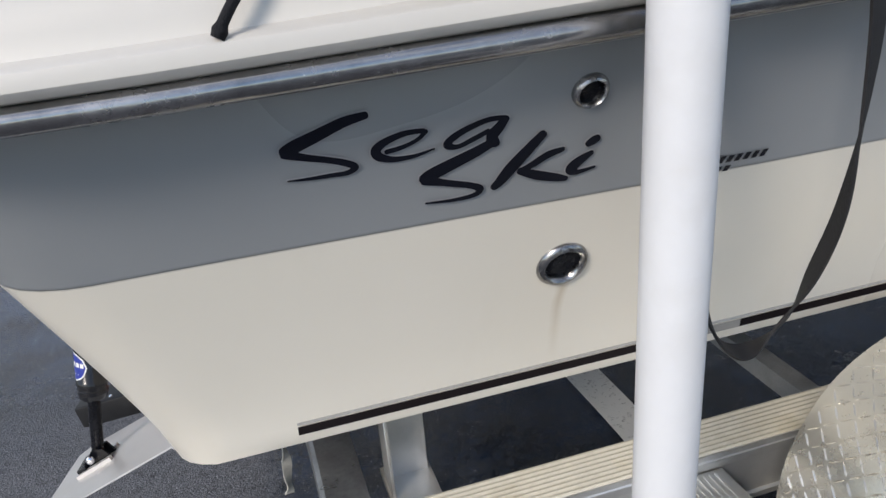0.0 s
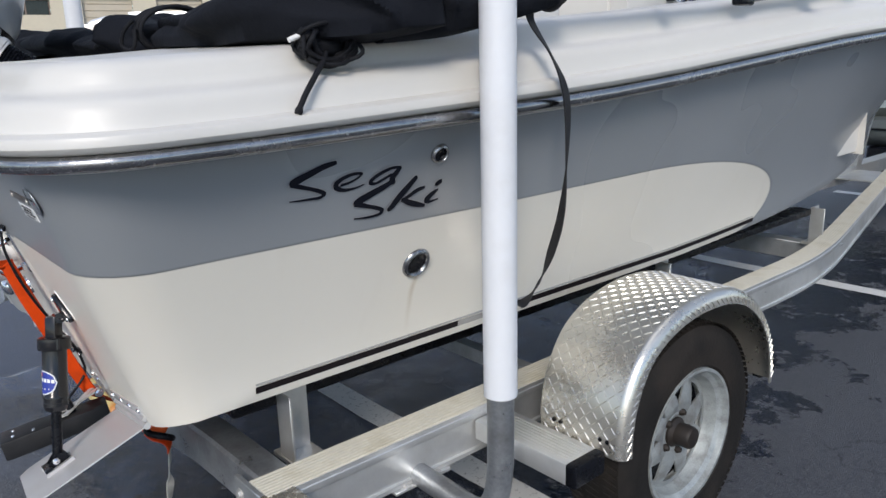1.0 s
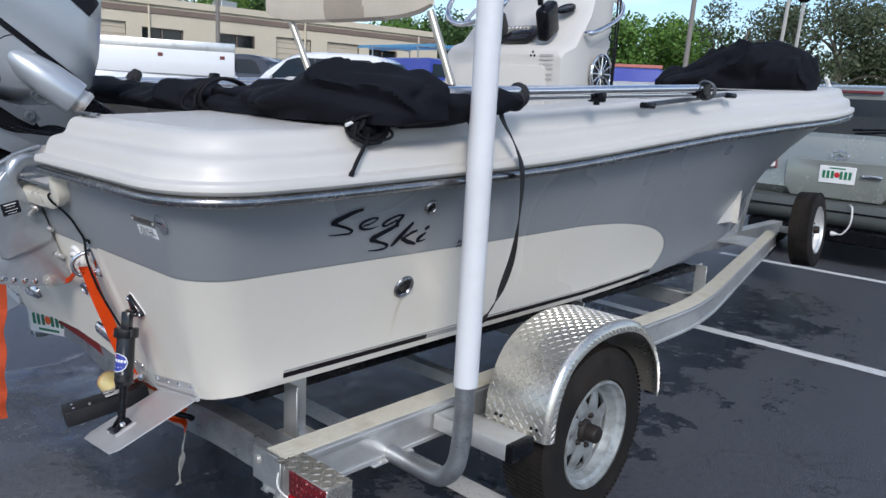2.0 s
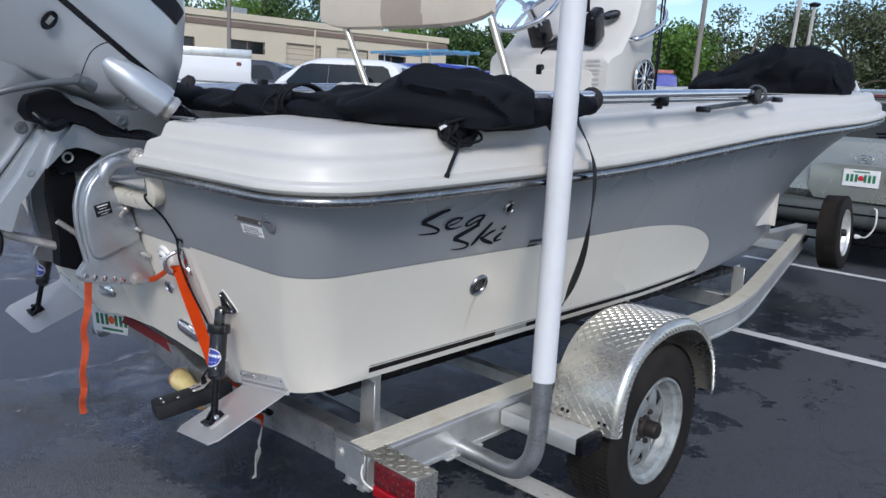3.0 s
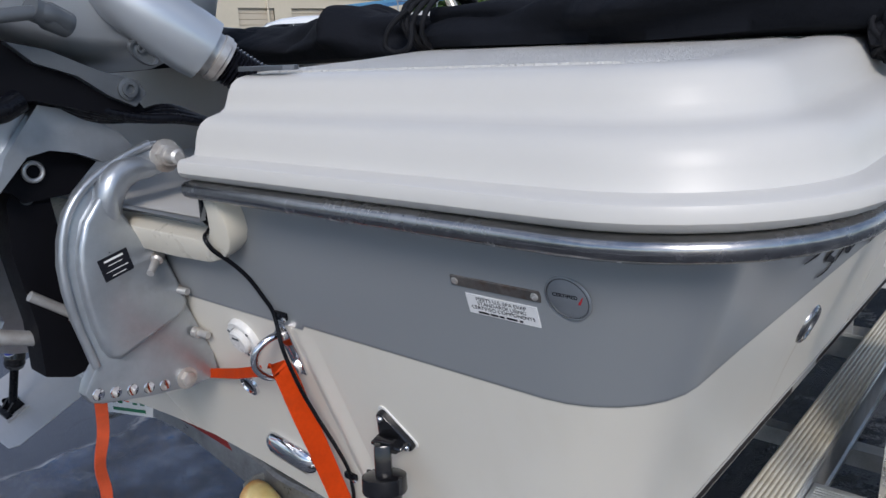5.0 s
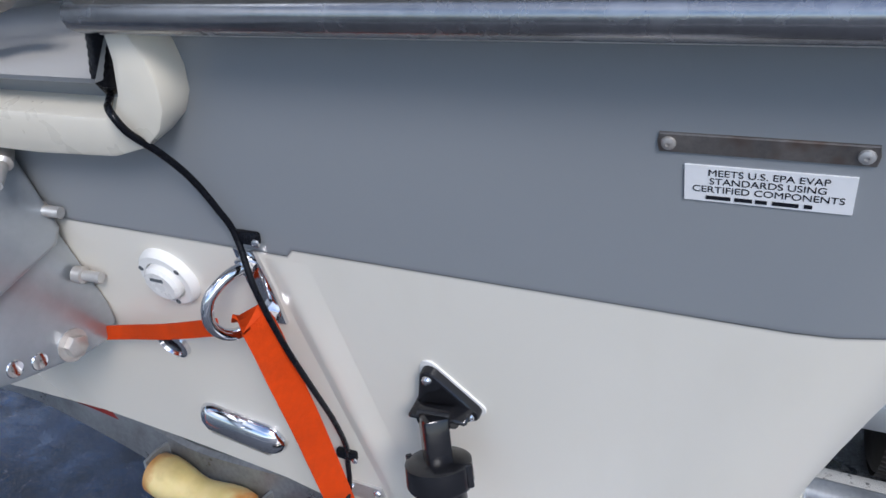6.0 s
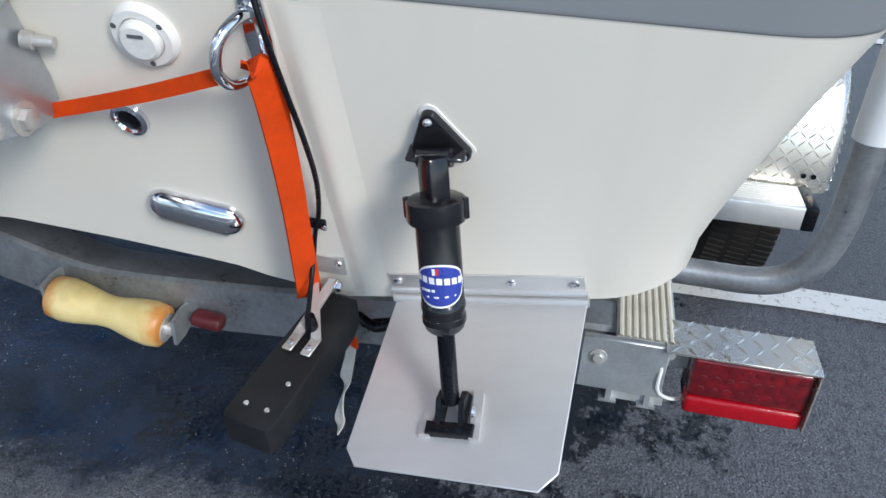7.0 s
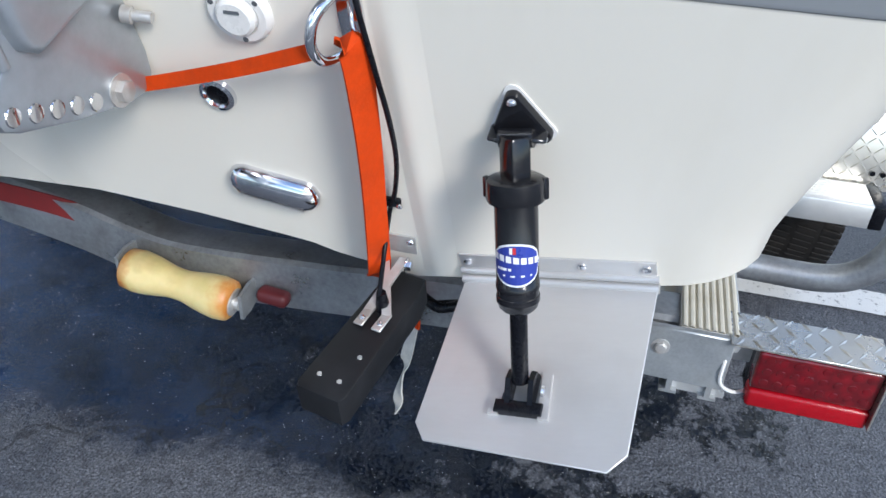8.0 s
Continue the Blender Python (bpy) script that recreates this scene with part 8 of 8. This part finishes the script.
# the sage-grey estate behind the trailer's tongue: built with its tailgate in detail
def tailgate_car():
    cx, cy = 6.68, 1.45
    v = thing("parked_suv", (cx + 2.2, cy, 0), "sage-grey sport utility car parked with its tailgate to the boat", "car", "parked vehicles")
    W = 0.90
    bm = B()
    prof = [(0.10, 0.42, 0.62, 0.96), (0.02, 0.45, 0.70, 0.98), (0.05, 0.42, 0.95, 1.0), (0.14, 0.40, 1.22, 0.97), (0.45, 0.38, 1.24, 1.0), (2.4, 0.36, 1.02, 1.0), (3.9, 0.40, 0.98, 0.97), (4.35, 0.45, 0.82, 0.9)]
    rows = []
    for x, z0, z1, k in prof:
        w = W * k
        rows.append([Vector((cx + x, cy - w, z0)), Vector((cx + x, cy - w, (z0 + z1) / 2)), Vector((cx + x, cy - w * 0.97, z1)), Vector((cx + x, cy + w * 0.97, z1)), Vector((cx + x, cy + w, (z0 + z1) / 2)), Vector((cx + x, cy + w, z0))])
    rings(bm, rows)
    part("body", bm, "car_green", v, "sage-grey body", 35)
    bm = B()
    rows = []
    for x, z, w in ((0.13, 1.20, 0.86), (0.30, 1.55, 0.76), (0.40, 1.64, 0.72), (0.8, 1.68, 0.70), (2.0, 1.67, 0.70), (2.5, 1.60, 0.70), (3.2, 1.05, 0.80)):
        rows.append([Vector((cx + x, cy - 0.86, 1.02)), Vector((cx + x, cy - w, z)), Vector((cx + x, cy - w * 0.85, z + 0.03)), Vector((cx + x, cy + w * 0.85, z + 0.03)), Vector((cx + x, cy + w, z)), Vector((cx + x, cy + 0.86, 1.02))])
    rings(bm, rows)
    part("cabin", bm, "car_green", v, "", 40)
    bm = B()
    rings(bm, [[Vector((cx + x, cy + w * s, z)) for s in (-1, -0.5, 0, 0.5, 1)] for x, z, w in ((0.125, 1.235, 0.74), (0.19, 1.40, 0.70), (0.275, 1.56, 0.64))], False)
    part("rear_window", bm, "glass", v, "dark tinted rear window", 0)
    for s in (-1, 1):
        bm = B()
        for a, b in ((0.55, 1.25), (1.33, 2.2), (2.28, 2.9)):
            rings(bm, [[Vector((cx + a, cy + s * 0.875, 1.07)), Vector((cx + b, cy + s * 0.875, 1.07))], [Vector((cx + a + 0.03, cy + s * 0.745, 1.56)), Vector((cx + b - (0.3 if b > 2.5 else 0.04), cy + s * 0.745, 1.56))]], False)
        part("side_windows", bm, "glass", v, "dark side glass", 0)
        bm = B()
        prism(bm, [(-0.07, -0.14), (0.07, -0.16), (0.05, 0.15), (-0.05, 0.17)], lambda u, q, w, s=s: Vector((cx + 0.045 - w, cy + s * (0.62 + u * 0.8), 0.955 + q * 0.62)), -0.05, 0.03, 0.01, 2)
        lp = part("rear_lamp", bm, "lens", v, "red rear lamp")
        bm = B()
        box(bm, (cx - 0.0, cy + s * 0.62, 0.905), (0.06, 0.09, 0.06), None, 0.008)
        part("lamp_lower", bm, "white", lp)
    # pressed panel about the number plate
    bm = B()
    prism(bm, [(-0.40, -0.20), (0.40, -0.20), (0.47, -0.10), (0.47, 0.12), (0.42, 0.155), (-0.42, 0.155), (-0.47, 0.12), (-0.47, -0.10)], lambda u, q, w: Vector((cx + 0.03 - w, cy + u, 0.83 + q)), 0, 0.018, 0.010, 3)
    part("tailgate_panel", bm, "car_green", v, "pressed tailgate panel", 40)
    bm = B()
    rows = []
    for y in [-0.92, -0.85, -0.4, 0, 0.4, 0.85, 0.92]:
        e = 0.06 if abs(y) > 0.9 else (0.02 if abs(y) > 0.8 else 0.0)
        rows.append([Vector((cx + dx + e, cy + y, z)) for dx, z in ((0.06, 0.62), (-0.06, 0.60), (-0.09, 0.54), (-0.09, 0.47), (-0.06, 0.42), (0.05, 0.36), (0.10, 0.36))])
    rings(bm, rows)
    bmp = part("bumper", bm, "car_trim", v, "dark grey plastic bumper", 40)
    bm = B()
    box(bm, (cx - 0.094, cy, 0.525), (0.006, 1.5, 0.018), None, 0.002)
    part("bumper_groove", bm, "black", bmp)
    bm = B()
    box(bm, (cx + 0.2, cy, 0.30), (0.5, 1.5, 0.14), None, 0.02)
    part("underside", bm, "black", v)
    bm = B()
    box(bm, (cx + 0.005, cy + 0.0, 0.855), (0.012, 0.315, 0.16), None, 0.003)
    plt = part("number_plate", bm, "sticker", v, "white licence plate with green print")
    bm = B()
    for k in range(7):
        if k != 3:
            box(bm, (cx - 0.003, cy + 0.115 - 0.038 * k, 0.855), (0.003, 0.024, 0.07))
    box(bm, (cx - 0.003, cy, 0.915), (0.003, 0.14, 0.012))
    part("print", bm, "green_print", plt, "green bars", 0)
    bm = B()
    lathe(bm, (cx - 0.002, cy, 0.855), (-1, 0, 0), [(0, 0.026), (0.002, 0.022)], 16)
    part("round_mark", bm, "red", plt, "", 0)
    bm = B()
    ring_of(bm, (cx + 0.02, cy + 0.0, 1.035), (-1, 0, 0.05), 0.075, 0.006, 30, 8, 0.036, (0, 1, 0))
    box(bm, (cx + 0.018, cy, 1.035), (0.006, 0.05, 0.012), Euler((0.5, 0, 0)).to_matrix(), 0.002)
    part("badge", bm, "steel", v, "oval chrome badge")
    bm = B()
    box(bm, (cx - 0.01, cy - 0.30, 0.865), (0.03, 0.17, 0.03), None, 0.010, 2)
    part("handle", bm, "steel", v, "tailgate handle")
    bm = B()
    rod(bm, (cx + 0.085, cy - 0.05, 1.275), (cx + 0.125, cy - 0.44, 1.30), 0.012, 0.006, 8)
    part("wiper", bm, "black", v)
    bm = B()
    box(bm, (cx + 0.30, cy, 1.625), (0.04, 0.42, 0.03), None, 0.01)
    part("brake_lamp", bm, "lens", v, "high red brake lamp")
    for s in (-1, 1):
        bm = B()
        sweep(bm, curve_pts([(cx + 0.45, cy + s * 0.62, 1.70), (cx + 0.6, cy + s * 0.62, 1.745), (cx + 1.6, cy + s * 0.62, 1.75), (cx + 2.2, cy + s * 0.62, 1.70)], 5), 0.018, 10)
        part("roof_rail", bm, "black", v)
        for x in (0.85, 3.45):
            bm = B()
            lathe(bm, (cx + x, cy + s * 0.80, 0.35), (0, s, 0), [(-0.11, 0.2), (-0.11, 0.32), (-0.06, 0.35), (0.07, 0.35), (0.10, 0.32), (0.105, 0.22), (0.08, 0.20)], 30)
            ty = part("tyre", bm, "rubber", v)
            bm = B()
            lathe(bm, (cx + x, cy + s * 0.88, 0.35), (0, s, 0), [(0, 0.21), (0.01, 0.2), (-0.01, 0.1), (0.0, 0.05)], 20)
            part("rim", bm, "galv", ty)
    bm = B()
    sweep(bm, curve_pts([(cx - 0.10, cy - 0.18, 0.60), (cx - 0.14, cy - 0.21, 0.58), (cx - 0.15, cy - 0.22, 0.48), (cx - 0.13, cy - 0.20, 0.40), (cx - 0.12, cy - 0.15, 0.33), (cx - 0.10, cy - 0.10, 0.32)], 6), 0.008, 8)
    lathe(bm, (cx - 0.10, cy - 0.10, 0.32), (0.1, 1, 0), [(0, 0.012), (0.03, 0.022), (0.05, 0.02)], 12)
    part("trailer_plug", bm, "white", v, "white trailer plug lead")


tailgate_car()
def at_ground(x, y):
    return (x, y, gz(x, y))


vehicle("parked_suv", "white sport utility car parked beyond the boat", at_ground(11.5, 15.4), 119, "car_white", 4.7, 1.9, 1.78)
vehicle("parked_car", "dark car parked beside a pickup", at_ground(11.4, 20.2), 119, "car_dark", 4.5, 1.85, 1.6)
bv, bmx, _ = vehicle("parked_van", "blue work van with ladders on its roof rack", at_ground(15.9, 17.2), 85, "car_blue", 5.2, 1.95, 1.74, "van", "van")
vehicle("parked_van", "plain blue work van parked beside another", at_ground(19.3, 17.3), 85, "car_blue", 5.2, 1.95, 1.62, "van", "van")
bv2, bmx2, _ = vehicle("parked_van", "blue work van with white lettering on its side", at_ground(20.9, 13.4), 118, "car_blue", 5.2, 1.95, 1.85, "van", "van")
bm = B()
for k in range(4):
    for s in (-1, 1):
        q = bmx2 @ Vector((-1.6 + 0.55 * k, s * 0.985, 1.25))
        box(bm, q, (0.35, 0.01, 0.16), bmx2.to_3x3())
part("side_marking", bm, "sticker", bv2, "white bars", 0)


def ladder(at, m, mt, L, label):
    t = thing("ladder", at, label, "ladder", "ladders on vans")
    for s in (-1, 1):
        bm = B()
        box(bm, m @ Vector((0, s * 0.20, 0)), (L, 0.03, 0.085), m.to_3x3(), 0.004)
        part("rail", bm, mt, t)
    for k in range(int(L / 0.3)):
        bm = B()
        rod(bm, m @ Vector((-L / 2 + 0.2 + 0.3 * k, -0.2, 0)), m @ Vector((-L / 2 + 0.2 + 0.3 * k, 0.2, 0)), 0.016, None, 8)
        part("rung", bm, "galv", t)


for off, z, mt, L, lab in ((-0.35, 2.10, "ladder_blue", 4.2, "blue fibreglass ladder on a van roof rack"), (0.30, 2.10, "ladder_blue", 3.8, "blue fibreglass ladder on a van roof rack")):
    m = bmx @ Matrix.Translation((-0.5, off, z))
    ladder(m.translation, m, mt, L, lab)
m = bmx2 @ Matrix.Translation((-0.9, 0.1, 1.94))
ladder(m.translation, m, "ladder_red", 3.0, "faded red ladder on a van roof rack")
bm = B()
for x in (-1.9, 0.3):
    for s in (-1, 1):
        rod(bm, bmx @ Vector((x, s * 0.75, 1.70)), bmx @ Vector((x, s * 0.75, 2.06)), 0.02, None, 8)
    rod(bm, bmx @ Vector((x, -0.8, 2.05)), bmx @ Vector((x, 0.8, 2.05)), 0.02, None, 8)
pieces("roof_bar", bm, "galv", bv)

# pickup with a white service cap
pk, pm_, _ = vehicle("service_truck", "white service truck with a grey-topped utility cap", at_ground(6.0, 15.7), 150, "car_white", 5.4, 1.95, 1.80, "van", "truck")
bm = B()
box(bm, pm_ @ Vector((-1.0, 0, 1.42)), (3.3, 1.96, 0.50), pm_.to_3x3(), 0.03, 2)
cp_ = part("utility_cap", bm, "car_white", pk, "white utility cap")
bm = B()
box(bm, pm_ @ Vector((-1.0, 0, 1.76)), (3.32, 1.9, 0.18), pm_.to_3x3(), 0.02, 2)
part("cap_lid", bm, "alu", cp_, "grey lid")
bm = B()
for x in (-1.2, -2.4):
    box(bm, pm_ @ Vector((x, 0.985, 1.55)), (0.10, 0.02, 0.07), pm_.to_3x3(), 0.01)
pieces("marker_lamp", bm, "lens", cp_, "red marker lamp")
vehicle("parked_car", "small white car parked far off", at_ground(24.6, 11.6), 205, "car_white", 4.3, 1.8, 1.55)

# the warehouse
wh_ = thing("warehouse", (16.0, 33.0, 0.96), "long low cream stucco warehouse with a brown fascia band", "building")
D = Vector((0.993, -0.117, 0)).normalized()
N = Vector((-0.117, -0.993, 0)).normalized()
CORN = Vector((32.6, 31.4, 0.96))


def bld(s, z, out=0.0):
    """A place on the warehouse front: s metres back from its corner."""
    return CORN - D * s + N * out + Vector((0, 0, z))


LN = 46.0
bm = B()
openings = []
for k in range(7):
    s = 3.0 + 6.2 * k
    openings += [(s, s + 1.9, 2.1, 2.75, "window"), (s + 2.6, s + 4.6, 0.0, 2.9, "shutter")] if k % 2 == 0 else [(s - 0.6, s + 1.4, 0.0, 2.9, "shutter"), (s + 2.6, s + 4.4, 2.2, 2.8, "window")]
ss = sorted({0.0, LN, *[o[0] for o in openings], *[o[1] for o in openings]})
zz = sorted({0.0, 3.75, *[o[2] for o in openings], *[o[3] for o in openings]})
for a, b in zip(ss, ss[1:]):
    for c, d2 in zip(zz, zz[1:]):
        if any(o[0] <= a and b <= o[1] and o[2] <= c and d2 <= o[3] for o in openings):
            continue
        rings(bm, [[bld(a, c), bld(b, c)], [bld(a, d2), bld(b, d2)]], False)
rings(bm, [[CORN + Vector((0, 0, z)), CORN - N * 18 + Vector((0, 0, z))] for z in (0, 3.75)], False)
bmesh.ops.remove_doubles(bm, verts=bm.verts[:], dist=0.001)
part("wall", bm, "wall", wh_, "cream stucco wall", 20)
bm = B()
rings(bm, [[bld(-0.03, 3.40, o) if False else bld(-0.03, z, o) for o, z in ((0.0, 3.38), (0.06, 3.38), (0.06, 3.62), (0.0, 3.62))], [bld(LN, z, o) for o, z in ((0.0, 3.38), (0.06, 3.38), (0.06, 3.62), (0.0, 3.62))]])
part("fascia_band", bm, "brown", wh_, "brown fascia band", 20)
bm = B()
rings(bm, [[bld(-0.1, z, o) for o, z in ((-18, 3.75), (0.12, 3.75), (0.12, 4.05), (-18, 4.05))], [bld(LN, z, o) for o, z in ((-18, 3.75), (0.12, 3.75), (0.12, 4.05), (-18, 4.05))]])
part("roof", bm, "wall", wh_, "pale parapet roof", 20)
for a, b, c, d2, kind in openings:
    bm = B()
    rings(bm, [[bld(a, c, -0.15), bld(b, c, -0.15)], [bld(a, d2, -0.15), bld(b, d2, -0.15)]], False)
    o = part(kind if kind == "window" else "roller_shutter", bm, "glass" if kind == "window" else "shutter", wh_, "", 0)
    bm = B()
    for s0, s1, z0, z1 in ((a, a + 0.05, c, d2), (b - 0.05, b, c, d2), (a, b, d2 - 0.05, d2), ((a + b) / 2 - 0.03, (a + b) / 2 + 0.03, c, d2) if kind == "window" else (a, b, c, c + 0.06)):
        rings(bm, [[bld(s0, z0, -0.1), bld(s1, z0, -0.1)], [bld(s0, z1, -0.1), bld(s1, z1, -0.1)]], False)
    if kind == "shutter":
        for k in range(10):
            z = 0.2 + 0.27 * k
            rings(bm, [[bld(a, z, -0.14), bld(b, z, -0.14)], [bld(a, z + 0.03, -0.12), bld(b, z + 0.03, -0.12)]], False)
    part("surround", bm, "brown" if kind == "window" else "shutter", o, "", 0)
bm = B()
for s in (1.5, 9.0, 17.0, 26.0):
    sweep(bm, [bld(s, 3.7, 0.08), bld(s, 0.1, 0.08)], 0.05, 8)
pieces("downpipe", bm, "wall", wh_)
bm = B()
box(bm, bld(12.0, 4.3, -3.0), (0.9, 0.9, 0.6), None, 0.03)
part("roof_unit", bm, "galv", wh_)

# poles
for x, y, h, lean, mt, lab in ((25.9, 12.45, 11.0, 0.25, "wood", "weathered wooden utility pole"), (27.4, 9.75, 9.0, 0.35, "concrete", "slim concrete lamp pole"), (27.6, 9.25, 5.25, 0.15, "concrete", "slim concrete lamp pole"), (16.6, 29.0, 10.0, 0.0, "wood", "weathered wooden utility pole")):
    p = thing("utility_pole", at_ground(x, y), lab, "pole", "poles along the road")
    bm = B()
    sweep(bm, [Vector((x, y, gz(x, y) - 0.1)), Vector((x + lean * 0.3, y - lean, h))], [0.10, 0.07] if mt == "wood" else [0.075, 0.055], 12)
    part("shaft", bm, mt, p)
    bm = B()
    if h > 8:
        box(bm, (x + lean * 0.3, y - lean, h - 0.6), (0.1, 1.8, 0.12))
        for k in (-0.8, -0.3, 0.3, 0.8):
            rod(bm, (x + lean * 0.3, y - lean + k, h - 0.54), (x + lean * 0.3, y - lean + k, h - 0.38), 0.04, 0.03, 8)
    else:
        lathe(bm, (x + lean * 0.3, y - lean, h), (0, 0, 1), [(0, 0.12), (0.06, 0.2), (0.12, 0.18), (0.16, 0.05)], 12)
    part("head", bm, mt if h > 8 else "black", p)


# trees
def leaf_cloud(bm, c, r, n, size, rg, squash=0.8, gap=0.0):
    for _ in range(n):
        d = Vector((rg.gauss(0, 1), rg.gauss(0, 1), rg.gauss(0, 1))).normalized()
        q = rg.random() ** 0.4
        p = c + Vector((d.x * r * q, d.y * r * q, d.z * r * q * squash))
        u = Vector((rg.gauss(0, 1), rg.gauss(0, 1), rg.gauss(0, 1))).normalized() * size * rg.uniform(0.5, 1.2)
        w = u.cross(Vector((rg.gauss(0, 1), rg.gauss(0, 1), rg.gauss(0, 1)))).normalized() * size * rg.uniform(0.3, 0.7)
        vs = [bm.verts.new(p + a) for a in (-u, w, u, -w)]
        bm.faces.new(vs)


def tree(x, y, h, r, leaf, seed, label, clumps=16, per=150, size=0.20, trunk=0.22, low=0.35):
    rg = random.Random(seed)
    g0 = gz(x, y)
    t = thing("tree", (x, y, g0), label, "tree", "trees beyond the car park")
    bm = B()
    base = Vector((x, y, g0 - 0.1))
    top = Vector((x + rg.uniform(-0.4, 0.4), y + rg.uniform(-0.4, 0.4), g0 + h * 0.55))
    sweep(bm, curve_pts([base, base.lerp(top, 0.5) + Vector((rg.uniform(-0.2, 0.2), rg.uniform(-0.2, 0.2), 0)), top], 5), [trunk * (1 - 0.06 * k) for k in range(11)], 10)
    cs = []
    for k in range(clumps):
        a = rg.uniform(0, 2 * math.pi)
        q = rg.uniform(0.1, 1.0) ** 0.6
        z = h * rg.uniform(low, 0.92)
        e = math.sqrt(max(0.1, 1 - ((z / h - 0.6) / 0.5) ** 2))
        cs.append(Vector((x + r * q * e * math.cos(a), y + r * q * e * math.sin(a), g0 + z)))
    for c in cs[: min(9, len(cs))]:
        s = base.lerp(top, rg.uniform(0.5, 1.0))
        sweep(bm, curve_pts([s, s.lerp(c, 0.5) + Vector((0, 0, 0.3)), c], 4), [trunk * 0.4 * (1 - 0.1 * k) for k in range(9)], 6)
    part("trunk", bm, "bark", t, "", 50)
    bm = B()
    for c in cs:
        leaf_cloud(bm, c, r * rg.uniform(0.28, 0.46), int(per * 1.9), size * 0.66, rg)
    part("crown", bm, leaf, t, "", 0, False)


def palm(x, y, h, seed):
    rg = random.Random(seed)
    g0 = gz(x, y)
    h += g0
    t = thing("palm_tree", (x, y, g0), "slim palm with drooping fronds behind the warehouse", "palm tree", "palms")
    bm = B()
    sweep(bm, curve_pts([(x, y, g0 - 0.1), (x + 0.1, y, (g0 + h) * 0.5), (x + rg.uniform(-0.3, 0.3), y, h)], 6), [0.15] * 13, 10)
    part("trunk", bm, "bark", t)
    bm = B()
    for k in range(26):
        a = rg.uniform(0, 2 * math.pi)
        e = rg.uniform(-0.5, 1.1)
        d = Vector((math.cos(a), math.sin(a), 0))
        L = rg.uniform(1.2, 1.8)
        pts = [Vector((x, y, h)) + d * (L * q * math.cos(e * (1 - q * 0.4))) + Vector((0, 0, L * (q * math.sin(e) - 0.75 * q * q))) for q in (k2 / 9 for k2 in range(10))]
        s = d.cross(Vector((0, 0, 1)))
        for i in range(1, 10):
            for sg in (-1, 1):
                p = pts[i]
                ln = 0.42 * math.sin(math.pi * min(1, i / 9 + 0.12))
                tip = p + s * sg * ln + d * ln * 0.5 - Vector((0, 0, ln * 0.6))
                vs = [bm.verts.new(v) for v in (p, p + d * 0.10, tip)]
                bm.faces.new(vs)
    part("crown", bm, "palm", t, "", 0, False)


tr_ = random.Random(11)
tree(29.8, 16.4, 4.55, 2.5, "leaf_bright", 1, "bright green bushy tree beyond the car park", 26, 260, 0.15)
tree(34.5, 16.0, 4.3, 2.2, "leaf", 2, "dark green tree beyond the car park", 18, 190, 0.15)
tree(32.3, 13.0, 5.2, 2.1, "leaf_grey", 3, "airy grey-green oak beyond the car park", 20, 95, 0.13, 0.18, 0.45)
tree(32.6, 11.0, 5.0, 1.9, "leaf_grey", 4, "airy grey-green oak beyond the car park", 18, 100, 0.13, 0.18, 0.40)
tree(31.4, 8.6, 5.2, 2.2, "leaf_grey", 5, "airy grey-green oak beyond the car park", 22, 130, 0.13, 0.2, 0.35)
tree(31.8, 6.3, 5.5, 2.4, "leaf_grey", 6, "airy grey-green oak beyond the car park", 22, 140, 0.13, 0.2, 0.30)
tree(33.0, 3.0, 5.8, 2.8, "leaf_grey", 8, "airy grey-green oak beyond the car park", 22, 140, 0.14, 0.2, 0.30)
tree(33.5, -0.8, 5.8, 2.8, "leaf_grey", 9, "airy grey-green oak beyond the car park", 22, 140, 0.14, 0.2, 0.30)
tree(31.0, 20.5, 3.6, 2.4, "leaf", 7, "dark green shrub-like tree by the warehouse", 16, 180, 0.16)
for k in range(10):
    tree(37.5 + tr_.uniform(-1.5, 1.5), 21 - 2.9 * k, tr_.uniform(2.6, 3.6), 2.4, "leaf_grey" if k % 2 else "leaf", 20 + k, "dense low tree in the hedge row beyond the car park", 16, 190, 0.16, 0.14, 0.12)
for k in range(18):
    s = -14 + 3.3 * k
    p = CORN - D * s - N * (14 if s > 0 else 5)
    tree(p.x + tr_.uniform(-1, 1), p.y + tr_.uniform(-1, 1), tr_.uniform(6.6, 9.4) if s > 0 else tr_.uniform(4.8, 6.2), 3.6, ("leaf", "leaf_bright", "leaf")[k % 3], 40 + k, "green tree rising behind the warehouse", 24, 190, 0.20)
for k, (x, y, h) in enumerate(((31.8, 26.6, 2.9), (33.5, 25.4, 3.2), (34.6, 23.6, 2.8), (36.0, 22.5, 3.0))):
    palm(x, y, h, 70 + k)
# verge under the far trees
bm = B()
rings(bm, [[Vector((x + 0.3 * math.sin(k), 26 - 2 * k, gz(x, 26 - 2 * k) + dz)) for x, dz in ((27.5, 0.006), (29.0, 0.10), (31.0, 0.10), (34.0, 0.10), (37.0, 0.10), (41.0, 0.1), (60.0, 0.1))] for k in range(24)], False)
tagged(part("verge", bm, "grass", None), "rough grass verge under the trees", "verge", "", "structure")
